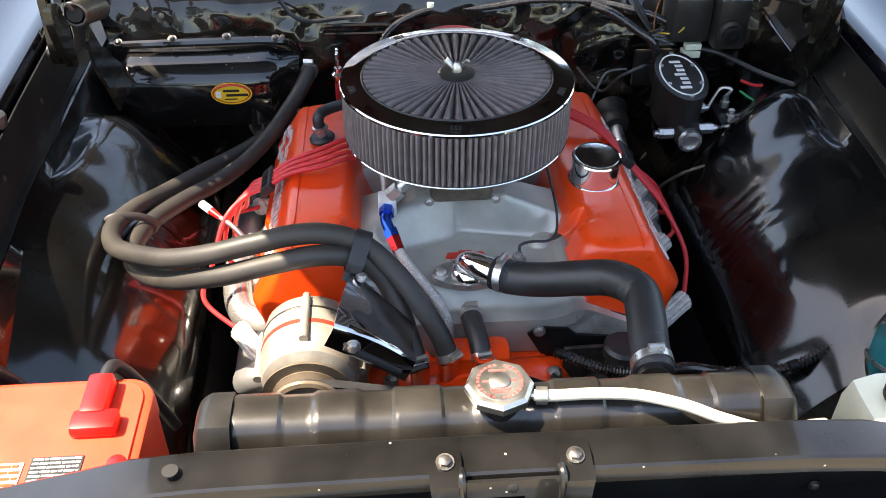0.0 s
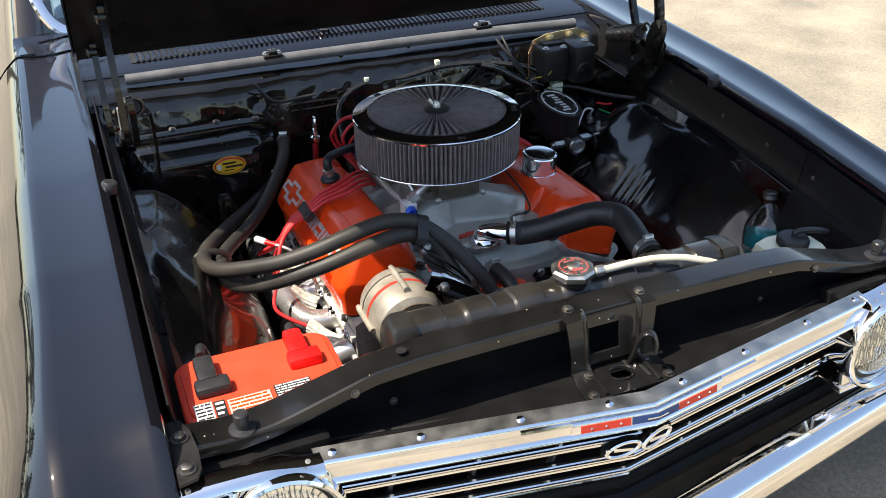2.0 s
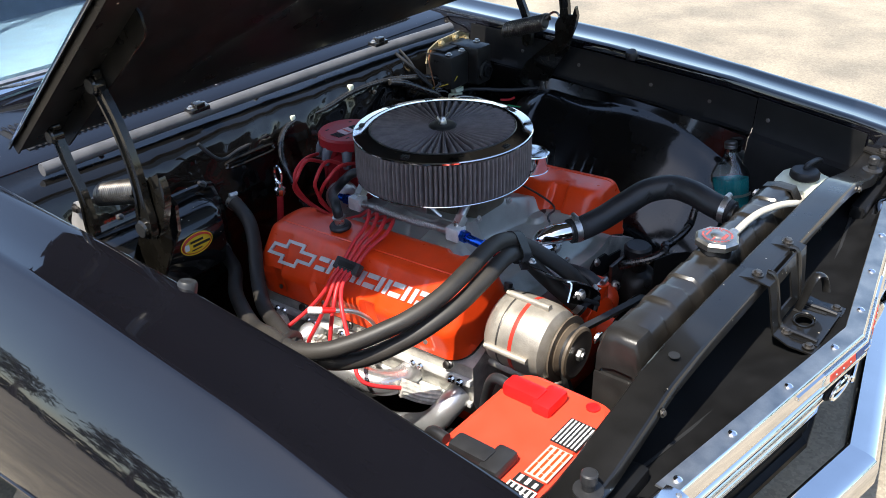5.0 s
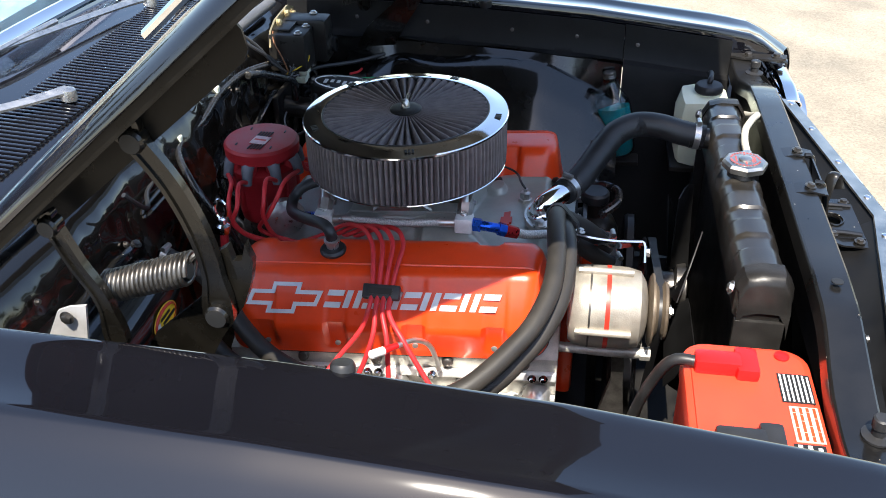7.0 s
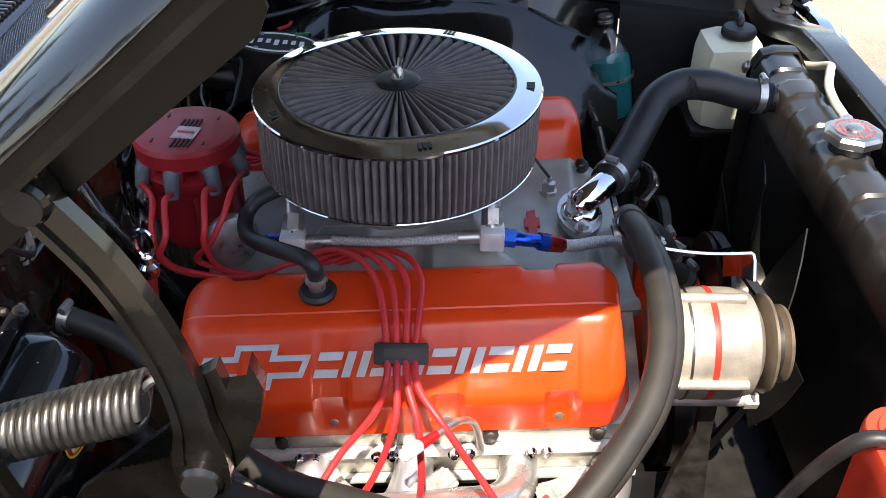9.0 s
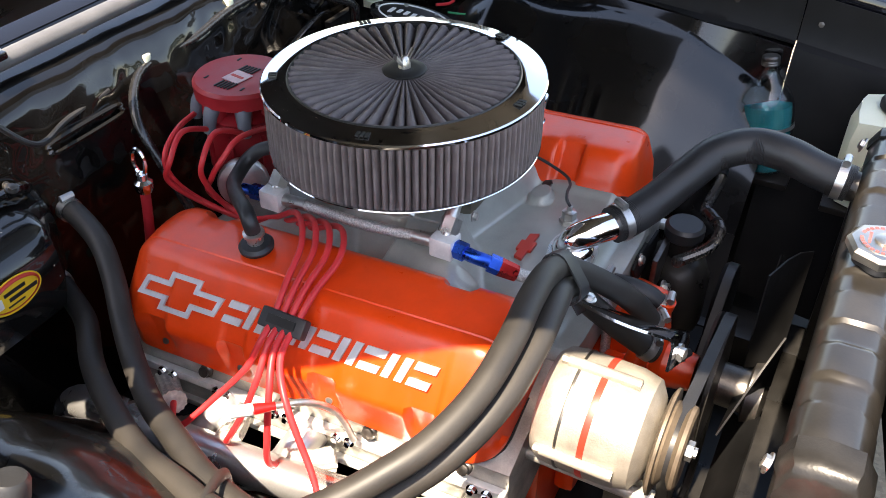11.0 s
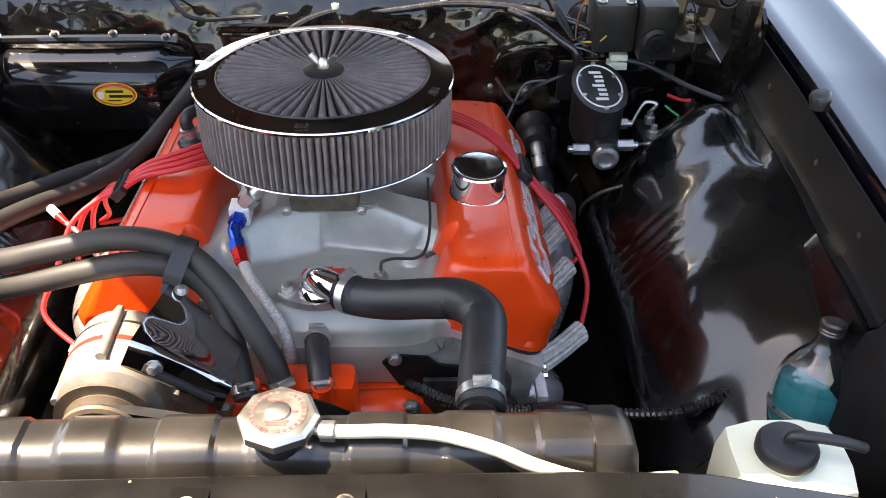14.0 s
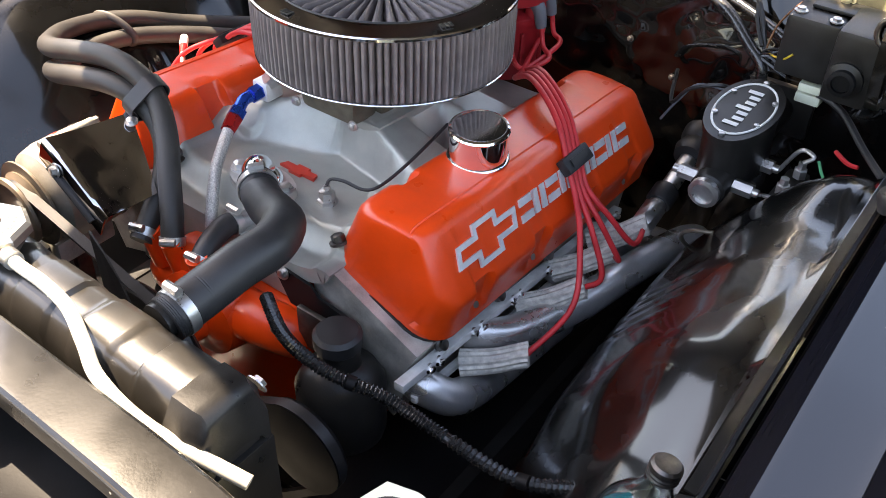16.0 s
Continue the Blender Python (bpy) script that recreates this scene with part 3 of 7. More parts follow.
# ---- road wheels ----
def road_wheel(x, y, s):
    wheel = thing("road_wheel", "black tyre on a bright silver rim", "wheel", (x, y, 0), "road wheels")
    part("tyre", Geo().lathe([(0.20, -0.10), (0.27, -0.115), (0.315, -0.105), (0.33, -0.08), (0.332, 0.0), (0.33, 0.08), (0.315, 0.105), (0.27, 0.115), (0.20, 0.10)], (x, y, 0.332), (1, 0, 0), 48, closed=True), TYRE, wheel)
    rim = part("rim", Geo().lathe([(0.205, 0.10), (0.212, 0.112), (0.205, 0.116), (0.19, 0.10), (0.175, 0.06), (0.10, 0.045), (0.09, 0.02), (0.09, -0.02), (0.20, -0.09)], (x, y, 0.332), (s, 0, 0), 40, closed=True), STEEL, wheel)
    spoke = Geo()
    for k in range(5):
        a = 2 * math.pi * k / 5 + 0.3
        u = Vector((0, math.cos(a), math.sin(a)))
        c = Vector((x + s * 0.075, y, 0.332))
        spoke.box(c + u * 0.13, (0.025, 0.055, 0.14), Matrix.Rotation(a - math.pi / 2, 3, "X"), 0.008)
    part("wheel_star", spoke, STEEL, rim)
    part("hub_cap", Geo().lathe([(0.055, 0.0), (0.055, 0.05), (0.045, 0.07), (0.01, 0.078)], (x + s * 0.04, y, 0.332), (s, 0, 0), 20), CHROME, rim)


for s in (-1, 1):
    road_wheel(s * 0.815, WHEEL_Y, s)
    road_wheel(s * 0.815, 4.05, s)

# ---- hood, held open on its hinges ----
hood = thing("hood", "open black hood with satin underside frame", "hood", (0, 1.62, 0.93))
HA = radians(40.6)
H0 = Vector((0, 1.60, 0.932))
HU, HN = Vector((0, -math.cos(HA), math.sin(HA))), Vector((0, math.sin(HA), math.cos(HA)))


def hood_point(x, d, up):
    """d: metres forward from the hinge edge; up: above the underside."""
    return H0 + Vector((x, 0, 0)) + HU * d + HN * up


def hood_front(x):
    return 1.13 + 0.19 * (1 - min(abs(x) / 0.66, 1.0))


grid = []
for i in range(57):
    x = 0.675 * math.copysign(1 - (1 - abs(i - 28) / 28) ** 1.9, i - 28)
    edge = math.sqrt(max(0.0, 1 - max(0.0, (abs(x) - 0.632) / 0.0435) ** 2))
    row = []
    for k in range(21):
        t = k / 20
        d = 0.045 + (hood_front(x) - 0.045) * t
        crown = 0.008 + 0.026 * edge + 0.02 * (1 - (x / 0.675) ** 2) - 0.02 * smooth(0.93, 1.0, t)
        row.append(hood_point(x, d, crown))
    grid.append(row)
skin = part("skin", Geo().sheet(grid[::-1], 0.003), PAINT, hood, "glossy black outer skin")
grid = []
for i in range(35):
    x = -0.665 + 1.33 * i / 34
    row = []
    for k in range(25):
        t = k / 24
        d = 0.055 + (hood_front(x) - 0.070) * t
        rim = max(smooth(0.55, 0.60, abs(x)), smooth(0.17, 0.13, d), smooth(hood_front(x) - 0.16, hood_front(x) - 0.12, d))
        cross = max(smooth(0.06, 0.03, abs(abs(x) - 0.52 * abs(d - 0.55) / 0.5)), 0) * 0.8
        row.append(hood_point(x, d, 0.018 - 0.018 * max(rim, cross)))
    grid.append(row)
part("inner_frame", Geo().sheet(grid, 0.003), HOODIN, hood, "ribbed satin black underside")
for s in (-1, 1):
    g = Geo().sheet([[hood_point(s * 0.668, d, u) for u in (-0.002, 0.02)] for d in (0.05, 0.3, 0.7, 1.08)], 0.003)
    part("side_flange", g, HOODEDGE, hood)
    g = Geo().prism([(-0.22, 0.02), (0.152, 0.02), (0.150, -0.008), (0.140, -0.026), (0.128, -0.032), (-0.22, -0.026)], hood_point(s * 0.598, 0.30, 0.0), HU, HN, 0.004 * (-s))
    part("hinge_flange", g, HOODEDGE, hood, "folded hinge mounting flange")
    v = part("hood_vent", Geo().tube([hood_point(s * 0.30, 0.22, 0.065), hood_point(s * 0.40, 0.24, 0.062), hood_point(s * 0.42, 0.62, 0.062), hood_point(s * 0.30, 0.64, 0.065)], 0.008, 8, 1, closed=True), CHROME, hood, "chrome-framed dummy hood louvre")
    lou = Geo()
    for k in range(5):
        lou.tube([hood_point(s * (0.315 + 0.02 * k), 0.25, 0.063), hood_point(s * (0.325 + 0.02 * k), 0.61, 0.063)], 0.004, 6)
    part("vent_grate", lou, CHROME, v)


def hood_hinge(s):
    P = lambda x, y, z: (s * x, y, z)

    def strap(pts, wide, x, thick=0.007, lip=True):
        line = curve_points([(0, y, z) for y, z in pts], 9)
        left, right = [], []
        for i, p in enumerate(line):
            a = (line[min(i + 1, len(line) - 1)] - line[max(i - 1, 0)]).normalized()
            k = min(i, len(line) - 1 - i) / (len(line) - 1)
            n = Vector((0, -a.z, a.y)) * wide / 2 * (math.sqrt(max(0.02, 1 - (1 - min(k / 0.07, 1.0)) ** 2)) * (0.66 + 0.34 * smooth(0.22, 0.10, k)))
            left.append((p + n).yz)
            right.append((p - n).yz)
        poly = [Vector((a, b)) for a, b in left] + [Vector((a, b)) for a, b in right[::-1]]
        mid = [Vector(c.yz) for c in line] + [Vector(c.yz) for c in line[::-1]]
        inner = [p + (c - p) * 0.42 for p, c in zip(poly, mid)]
        ring = lambda pts, at: [(s * at, q.x, q.y) for q in pts]
        lip_in = 0.003 if lip else 0.0
        return Geo().rings([ring(inner, x + lip_in), ring(inner, x), ring(poly, x), ring(poly, x + thick), ring(inner, x + thick), ring(inner, x + thick - lip_in)])

    hinge = part("hinge", Geo().prism([(1.385, 0.74), (1.352, 0.80), (1.318, 0.852), (1.314, 0.90), (1.335, 0.915), (1.362, 0.87), (1.44, 0.80), (1.475, 0.74)], (s * (0.556 if s < 0 else 0.624), 0, 0), (0, 1, 0), (0, 0, 1), 0.006 * s), HINGE, hood, "black steel hood hinge with coil spring")
    part("front_link", strap([(1.394, 1.118), (1.383, 1.098), (1.352, 1.047), (1.330, 0.985), (1.3225, 0.928), (1.324, 0.862)], 0.037, 0.604, 0.012), HINGE, hinge, "curved pressed-steel link")
    part("rear_link", strap([(1.497, 1.014), (1.489, 1.000), (1.472, 0.952), (1.450, 0.902), (1.445, 0.835)], 0.028, 0.628, 0.012), HINGE, hinge)
    for y, z, x, r in ((1.324, 0.880, 0.605, 0.015), (1.383, 1.099, 0.605, 0.014), (1.489, 1.002, 0.630, 0.012)):
        part("rivet", Geo().lathe([(r * 0.6, -0.004), (r, -0.002), (r, 0.014), (r * 0.72, 0.018)], P(x, y, z), (s, 0, 0), 18), HINGE, hinge)
        part("rivet_eye", Geo().lathe([(r * 0.80, 0.0150), (r * 0.80, 0.0186), (r * 0.2, 0.0190)], P(x, y, z), (s, 0, 0), 18), BLACKPRINT, hinge)
    if s < 0:
        pad = part("mounting_pad", Geo().prism([(1.492, 0.874), (1.503, 0.815), (1.512, 0.79), (1.560, 0.79), (1.553, 0.822), (1.531, 0.863), (1.515, 0.870)], (-0.612, 0, 0), (0, 1, 0), (0, 0, 1), 0.004), PRIMER, hinge, "bare pale grey hinge mounting pad")
        part("bolt", Geo().bolt((-0.607, 1.517, 0.858), (1, 0, 0), 0.006, 0.006).bolt((-0.617, 1.517, 0.858), (-1, 0, 0), 0.006, 0.006), DARKSTEEL, pad)
    coils = 19
    coil = [P(0.585 + 0.0185 * math.cos(a), 1.362 + 0.118 * a / (2 * math.pi * coils), 0.923 - 0.040 * a / (2 * math.pi * coils) + 0.0185 * math.sin(a)) for a in (2 * math.pi * coils * k / 342 for k in range(343))]
    part("spring", Geo().tube(coil, 0.0032, 8, 1), DARKSTEEL, hinge, "tightly wound steel spring", 60)
    part("spring_core", Geo().rod(P(0.585, 1.366, 0.922), P(0.585, 1.476, 0.884), 0.013, n=12), BLACKPRINT, hinge)
    part("spring_hook", Geo().tube([P(0.585, 1.364, 0.930), P(0.588, 1.350, 0.945), P(0.590, 1.336, 0.948), P(0.590, 1.326, 0.938)], 0.003, 6), STEEL, hinge)
    part("guard_plate", Geo().prism([(1.335, 0.850), (1.316, 0.858), (1.297, 0.885), (1.283, 0.922), (1.278, 0.948), (1.285, 0.970), (1.291, 0.949), (1.302, 0.947), (1.306, 0.966), (1.322, 0.955), (1.338, 0.92)], (s * 0.588, 0, 0), (0, 1, 0), (0, 0, 1), 0.012 * s), HINGE, hinge)


hood_hinge(-1)
hood_hinge(1)


# ---- front end ----
def nose_y(x):
    """The V of the nose, seen from above."""
    return 0.405 + 0.1615 * abs(x)


def support_top(x):
    """Height of the radiator support's upper edge."""
    return lerp([(0.0, 0.802), (0.30, 0.799), (0.38, 0.793), (0.44, 0.775), (0.52, 0.752), (0.58, 0.745), (0.66, 0.752)], abs(x))


sup = thing("radiator_support", "dusty black pressed-steel radiator support", "radiator support", (0, 0.56, 0.3))
grid = []
for i in range(61):
    x = -0.66 + 0.022 * i
    z = support_top(x)
    inn = smooth(0.50, 0.40, abs(x))
    yb = 0.60 - 0.004 * inn
    grid.append([(x, yb + 0.002, z - 0.03), (x, yb, z - 0.004), (x, yb - 0.0015, z - 0.0015), (x, yb - 0.004, z), (x, 0.575, z + 0.0005), (x, 0.549, z - 0.0010), (x, 0.546, z - 0.003), (x, 0.5445, z - 0.007), (x, 0.543, z - 0.020)])
part("top_rail", Geo().sheet(grid[::-1], 0.003), DUSTY, sup, "pressed top rail with dust and scratches", 15)
for s in (-1, 1):
    grid = []
    for i in range(22):
        x = 0.0310 * i
        z = support_top(x) - 0.014
        low = 0.690
        grid.append([(s * x, 0.546, z), (s * x, 0.575, max(z - 0.03, low + 0.006)), (s * x, 0.586, max(z - 0.05, low + 0.004)), (s * x, 0.588, low), (s * x, 0.585 - 0.3 * (0.585 - nose_y(x)), low - 0.006), (s * x, 0.585 - 0.7 * (0.585 - nose_y(x)), low + 0.006), (s * x, nose_y(x) + 0.017, low + 0.028)])
    part("baffle", Geo().sheet(grid if s > 0 else grid[::-1], 0.002), MATT, sup, "black air baffle")
    for x, y, z, ax in ((0.34, 0.582, 0.702, (0, -1, 0.2)), (0.41, 0.542, 0.770, (0, -1, 0.3))):
        part("bolt", Geo().bolt((s * x, y, z), ax, 0.0044, 0.0045), DARKSTEEL, sup)
    stop = part("hood_stop", Geo().lathe([(0.019, 0), (0.019, 0.003), (0.0085, 0.005), (0.0085, 0.014), (0.0105, 0.016), (0.0105, 0.028), (0.0085, 0.030)], (s * 0.567, 0.558, 0.747), (0, 0, 1), 18), RUBBER, sup, "black rubber hood stop")
    cb = part("corner_bracket", Geo().prism([(0.664, 0.475), (0.664, 0.600), (0.645, 0.600), (0.634, 0.575), (0.630, 0.530), (0.632, 0.495), (0.640, 0.480)], (0, 0, 0.752), (s, 0, 0), (0, 1, 0), 0.005 * s), SATIN, sup, "satin black corner plate with two bolts")
    for y in (0.562, 0.500):
        part("bolt", Geo().bolt((s * 0.650, y, 0.757), (0, 0, 1), 0.0085, 0.008), DARKSTEEL, cb)
part("lower_panel", Geo().box((0, 0.615, 0.40), (1.30, 0.03, 0.46), bevel=0.01), SATIN, sup)
part("hose_hole", Geo().lathe([(0.008, 0), (0.008, 0.0015)], (-0.33, 0.568, 0.8025), (0, 0, 1), 14), BLACKPRINT, sup)

# hood latch bracket
latch = thing("hood_latch", "black steel hood latch bracket with bolts", "latch", (0, 0.52, 0.7))
for s in (-1, 1):
    g = Geo()
    line = [(s * 0.064, 0.590, 0.800), (s * 0.064, 0.560, 0.806), (s * 0.064, 0.532, 0.800), (s * 0.060, 0.526, 0.77), (s * 0.056, 0.522, 0.74), (s * 0.058, 0.515, 0.716), (s * 0.062, 0.49, 0.709), (s * 0.064, 0.45, 0.709)]
    g.sheet([[(x - 0.016, y, z), (x + 0.016, y, z)] for x, y, z in line], 0.003)
    arm = part("arm", g, DUSTY, latch)
    part("bolt", Geo().bolt((s * 0.064, 0.558, 0.806), (0, -0.2, 1), 0.0062, 0.006), DARKSTEEL, arm)
    part("bolt", Geo().bolt((s * 0.066, 0.463, 0.711), (0, 0, 1), 0.006, 0.006), DARKSTEEL, arm)
    part("bolt", Geo().bolt((s * 0.050, 0.503, 0.713), (0, 0, 1), 0.006, 0.006), DARKSTEEL, arm)
g = Geo()
ring = [(0.017 * math.cos(a), 0.493 + 0.013 * math.sin(a)) for a in (2 * math.pi * k / 16 for k in range(16))]
outer = [(0.058 * max(-1, min(1, 1.5 * math.cos(a))), 0.488 + 0.036 * max(-1, min(1, 1.5 * math.sin(a)))) for a in (2 * math.pi * k / 16 for k in range(16))]
g.rings([[(x, y, 0.712) for x, y in ring], [(x, y, 0.712) for x, y in outer], [(x, y, 0.708) for x, y in outer], [(x, y, 0.708) for x, y in ring]], closed=True)
part("base_plate", g, DUSTY, latch)
def slope(u, v, off=0.0):
    """u across, v from the top of the back plate to its foot."""
    return (u, 0.536 - 0.017 * v - off, 0.803 - 0.080 * v - 0.2 * off)


hole = [(-0.042, 0.24), (0.012, 0.24), (0.012, 0.80), (-0.042, 0.80)]
rim = [(-0.050, 0.0), (0.050, 0.0), (0.050, 1.0), (-0.050, 1.0)]
part("back_plate", Geo().rings([[slope(u, v, off) for u, v in loop] for loop, off in ((hole, 0.0015), (rim, 0.0015), (rim, -0.0015), (hole, -0.0015))], closed=True), DUSTY, latch, "upright plate with square window")
for s in (-1, 1):
    part("pressed_ridge", Geo().tube([(s * 0.048, 0.548, 0.806), (s * 0.049, 0.535, 0.802), (s * 0.047, 0.526, 0.764), (s * 0.045, 0.518, 0.726), (s * 0.045, 0.508, 0.7165), (s * 0.046, 0.480, 0.7150), (s * 0.047, 0.456, 0.7130)], 0.0040, 8, 4), DUSTY, latch)
for x, y, long in ((0.020, 0.508, 0.020), (0.038, 0.486, 0.032)):
    part("slot", Geo().box((x, y, 0.7128), (0.007, long, 0.0012), bevel=0.0004), BLACKPRINT, latch)
part("catch_ring", Geo().tube([(0.0205 * math.cos(a), 0.493 + 0.0165 * math.sin(a), 0.7135) for a in (2 * math.pi * k / 18 for k in range(18))], 0.0016, 6, 2, closed=True), DUSTY, latch)
part("dimple", Geo().lathe([(0.006, 0.0), (0.004, 0.001), (0.001, 0.0012)], slope(0.0, 0.12, 0.0014), (0, -1, 0.2), 12), BLACKPRINT, latch)
part("safety_hook", Geo().tube([(0.026, 0.512, 0.712), (0.030, 0.506, 0.735), (0.034, 0.502, 0.760), (0.040, 0.497, 0.775), (0.050, 0.490, 0.772), (0.053, 0.484, 0.757), (0.050, 0.480, 0.745)], 0.010, 8, 5, flat=0.4), DUSTY, latch, "curved release lever")

# ---- grille ----
grille = thing("grille", "chrome V-shaped front grille with horizontal bars", "grille", (0, 0.45, 0.55))


def lean(dy, z):
    """The grille falls back towards its foot."""
    return dy + 0.28 * (0.700 - z), z


def nose_bar(name, section, x0, x1, material, parent, label="", n=14):
    """A bar along the V of the nose; section: (forward offset, z)."""
    for a, b in ((x0, 0.0), (0.0, x1)):
        rings = []
        for i in range(n):
            x = a + (b - a) * i / (n - 1)
            rings.append([(x, nose_y(x) + dy, z) for dy, z in section])
        part(name, Geo().rings(rings), material, parent, label)


nose_bar("top_flange", [(0.026, 0.7215), (0.025, 0.7250), (-0.001, 0.7228), (-0.001, 0.7195)], -0.486, 0.486, BRUSHED, grille, "dull riveted trim flange")
nose_bar("top_moulding", [(0.004, 0.7195), (-0.001, 0.7228), (-0.0035, 0.7205), (-0.0050, 0.7165), (-0.0062, 0.7040), (-0.0070, 0.6945), (-0.0110, 0.6915), (-0.0125, 0.6880), (-0.0110, 0.6850), (-0.0070, 0.6840), (-0.0060, 0.6800), (0.004, 0.6800)], -0.486, 0.486, CHROME, grille, "wide chrome top moulding")
for z in (0.6470, 0.5930, 0.5480):
    nose_bar("grille_bar", [lean(a, z + b) for a, b in ((0.006, 0.0020), (0.000, 0.0025), (-0.0045, 0.0010), (-0.0060, -0.0025), (-0.0045, -0.0062), (0.000, -0.0080), (0.006, -0.0070))], -0.452, 0.452, CHROME, grille, "half-round chrome bar")
    nose_bar("thin_bar", [lean(a, z + b) for a, b in ((0.006, 0.0080), (0.0010, 0.0084), (-0.0012, 0.0066), (0.0002, 0.0046), (0.006, 0.0040))], -0.452, 0.452, CHROME, grille)
    nose_bar("bar_web", [lean(a, z + b) for a, b in ((0.012, 0.0082), (0.0055, 0.0078), (0.0055, -0.0070), (0.012, -0.0074))], -0.452, 0.452, MATT, grille)
for i in range(-3, 4):
    x = i * 0.125
    part("grille_stay", Geo().box((x, nose_y(x) + 0.046, 0.612), (0.007, 0.012, 0.15), Matrix.Rotation(0.27, 3, "X"), 0.002), STEEL, grille)
nose_bar("grille_backing", [lean(a, b) for a, b in ((0.075, 0.69), (0.070, 0.69), (0.070, 0.535), (0.075, 0.535))], -0.45, 0.45, BLACKPRINT, grille)
for s in (-1, 1):
    for x in (0.064, 0.197, 0.340, 0.462):
        part("rivet", Geo().lathe([(0.006, 0), (0.006, 0.002), (0.003, 0.004)], (s * x, nose_y(x) + 0.011, 0.7238), (0, -0.15, 1), 12), CHROME, grille)
# emblem strip on the moulding and the emblem below it
emblem = thing("nose_emblem", "small red and blue nose emblem on chrome", "emblem", (0, 0.40, 0.70))


def emblem_tile(x0, x1, material):
    rings = [[(x, nose_y(x) + dy, z) for dy, z in ((-0.0110, 0.7118), (-0.0122, 0.7114), (-0.0142, 0.6995), (-0.0130, 0.6990))] for x in (x0, x1)]
    return part("enamel", Geo().rings(rings), material, emblem)


nose_bar("emblem_base", [(-0.003, 0.7180), (-0.0085, 0.7165), (-0.0112, 0.7130), (-0.0132, 0.6985), (-0.011, 0.6960), (-0.004, 0.6960)], -0.130, 0.130, CHROME, emblem)
nose_bar("emblem_blade", [(-0.003, 0.7180), (-0.0085, 0.7165), (-0.0100, 0.7130), (-0.008, 0.7105), (-0.004, 0.7100)], -0.205, 0.205, CHROME, emblem, "tapering chrome blade")
emblem_tile(-0.118, -0.042, REDPRINT), emblem_tile(0.042, 0.118, REDPRINT)
emblem_tile(-0.040, 0.0, BLUE), emblem_tile(0.0, 0.040, BLUE)
for s in (-1, 1):
    part("chrome_bar", Geo().box((s * 0.009, nose_y(0.009) - 0.0140, 0.7060), (0.018, 0.003, 0.0026), Matrix.Rotation(s * 0.16, 3, "Z"), 0.0008), CHROME, emblem)
for s in (-1, 1):
    for x in (0.058, 0.080, 0.102):
        part("stud", Geo().lathe([(0.0022, 0), (0.0014, 0.0014)], (s * x, nose_y(x) - 0.0130, 0.7055), (0, -1, 0.5), 8), CHROME, emblem)
badge = thing("grille_badge", "raised chrome badge in grille centre", "emblem", (0, 0.40, 0.64))
for c, s in ((Vector((-0.041, 0.411, 0.641)), -1), (Vector((0.014, 0.406, 0.649)), 1)):
    turn = Matrix.Rotation(s * 0.16, 3, "Z") @ Matrix.Rotation(-0.25, 3, "Y")
    oval_at = lambda a, k: c + turn @ Vector((0.0265 * k * math.cos(a), 0.0, 0.0125 * k * math.sin(a)))
    part("loop", Geo().tube([oval_at(2 * math.pi * k / 14, 1.0) for k in range(14)], 0.0036, 8, 3, closed=True), CHROME, badge)
    part("backing", Geo().rings([[oval_at(2 * math.pi * k / 24, g_) + Vector((0, d_, 0)) for k in range(24)] for g_, d_ in ((1.22, 0.010), (1.26, 0.006), (1.20, 0.003))]), MATT, badge, "matt black backing disc")
    part("inner_bar", Geo().box(c, (0.032, 0.006, 0.0062), Matrix.Rotation(0.35, 3, "Y") @ turn, 0.002), CHROME, badge)

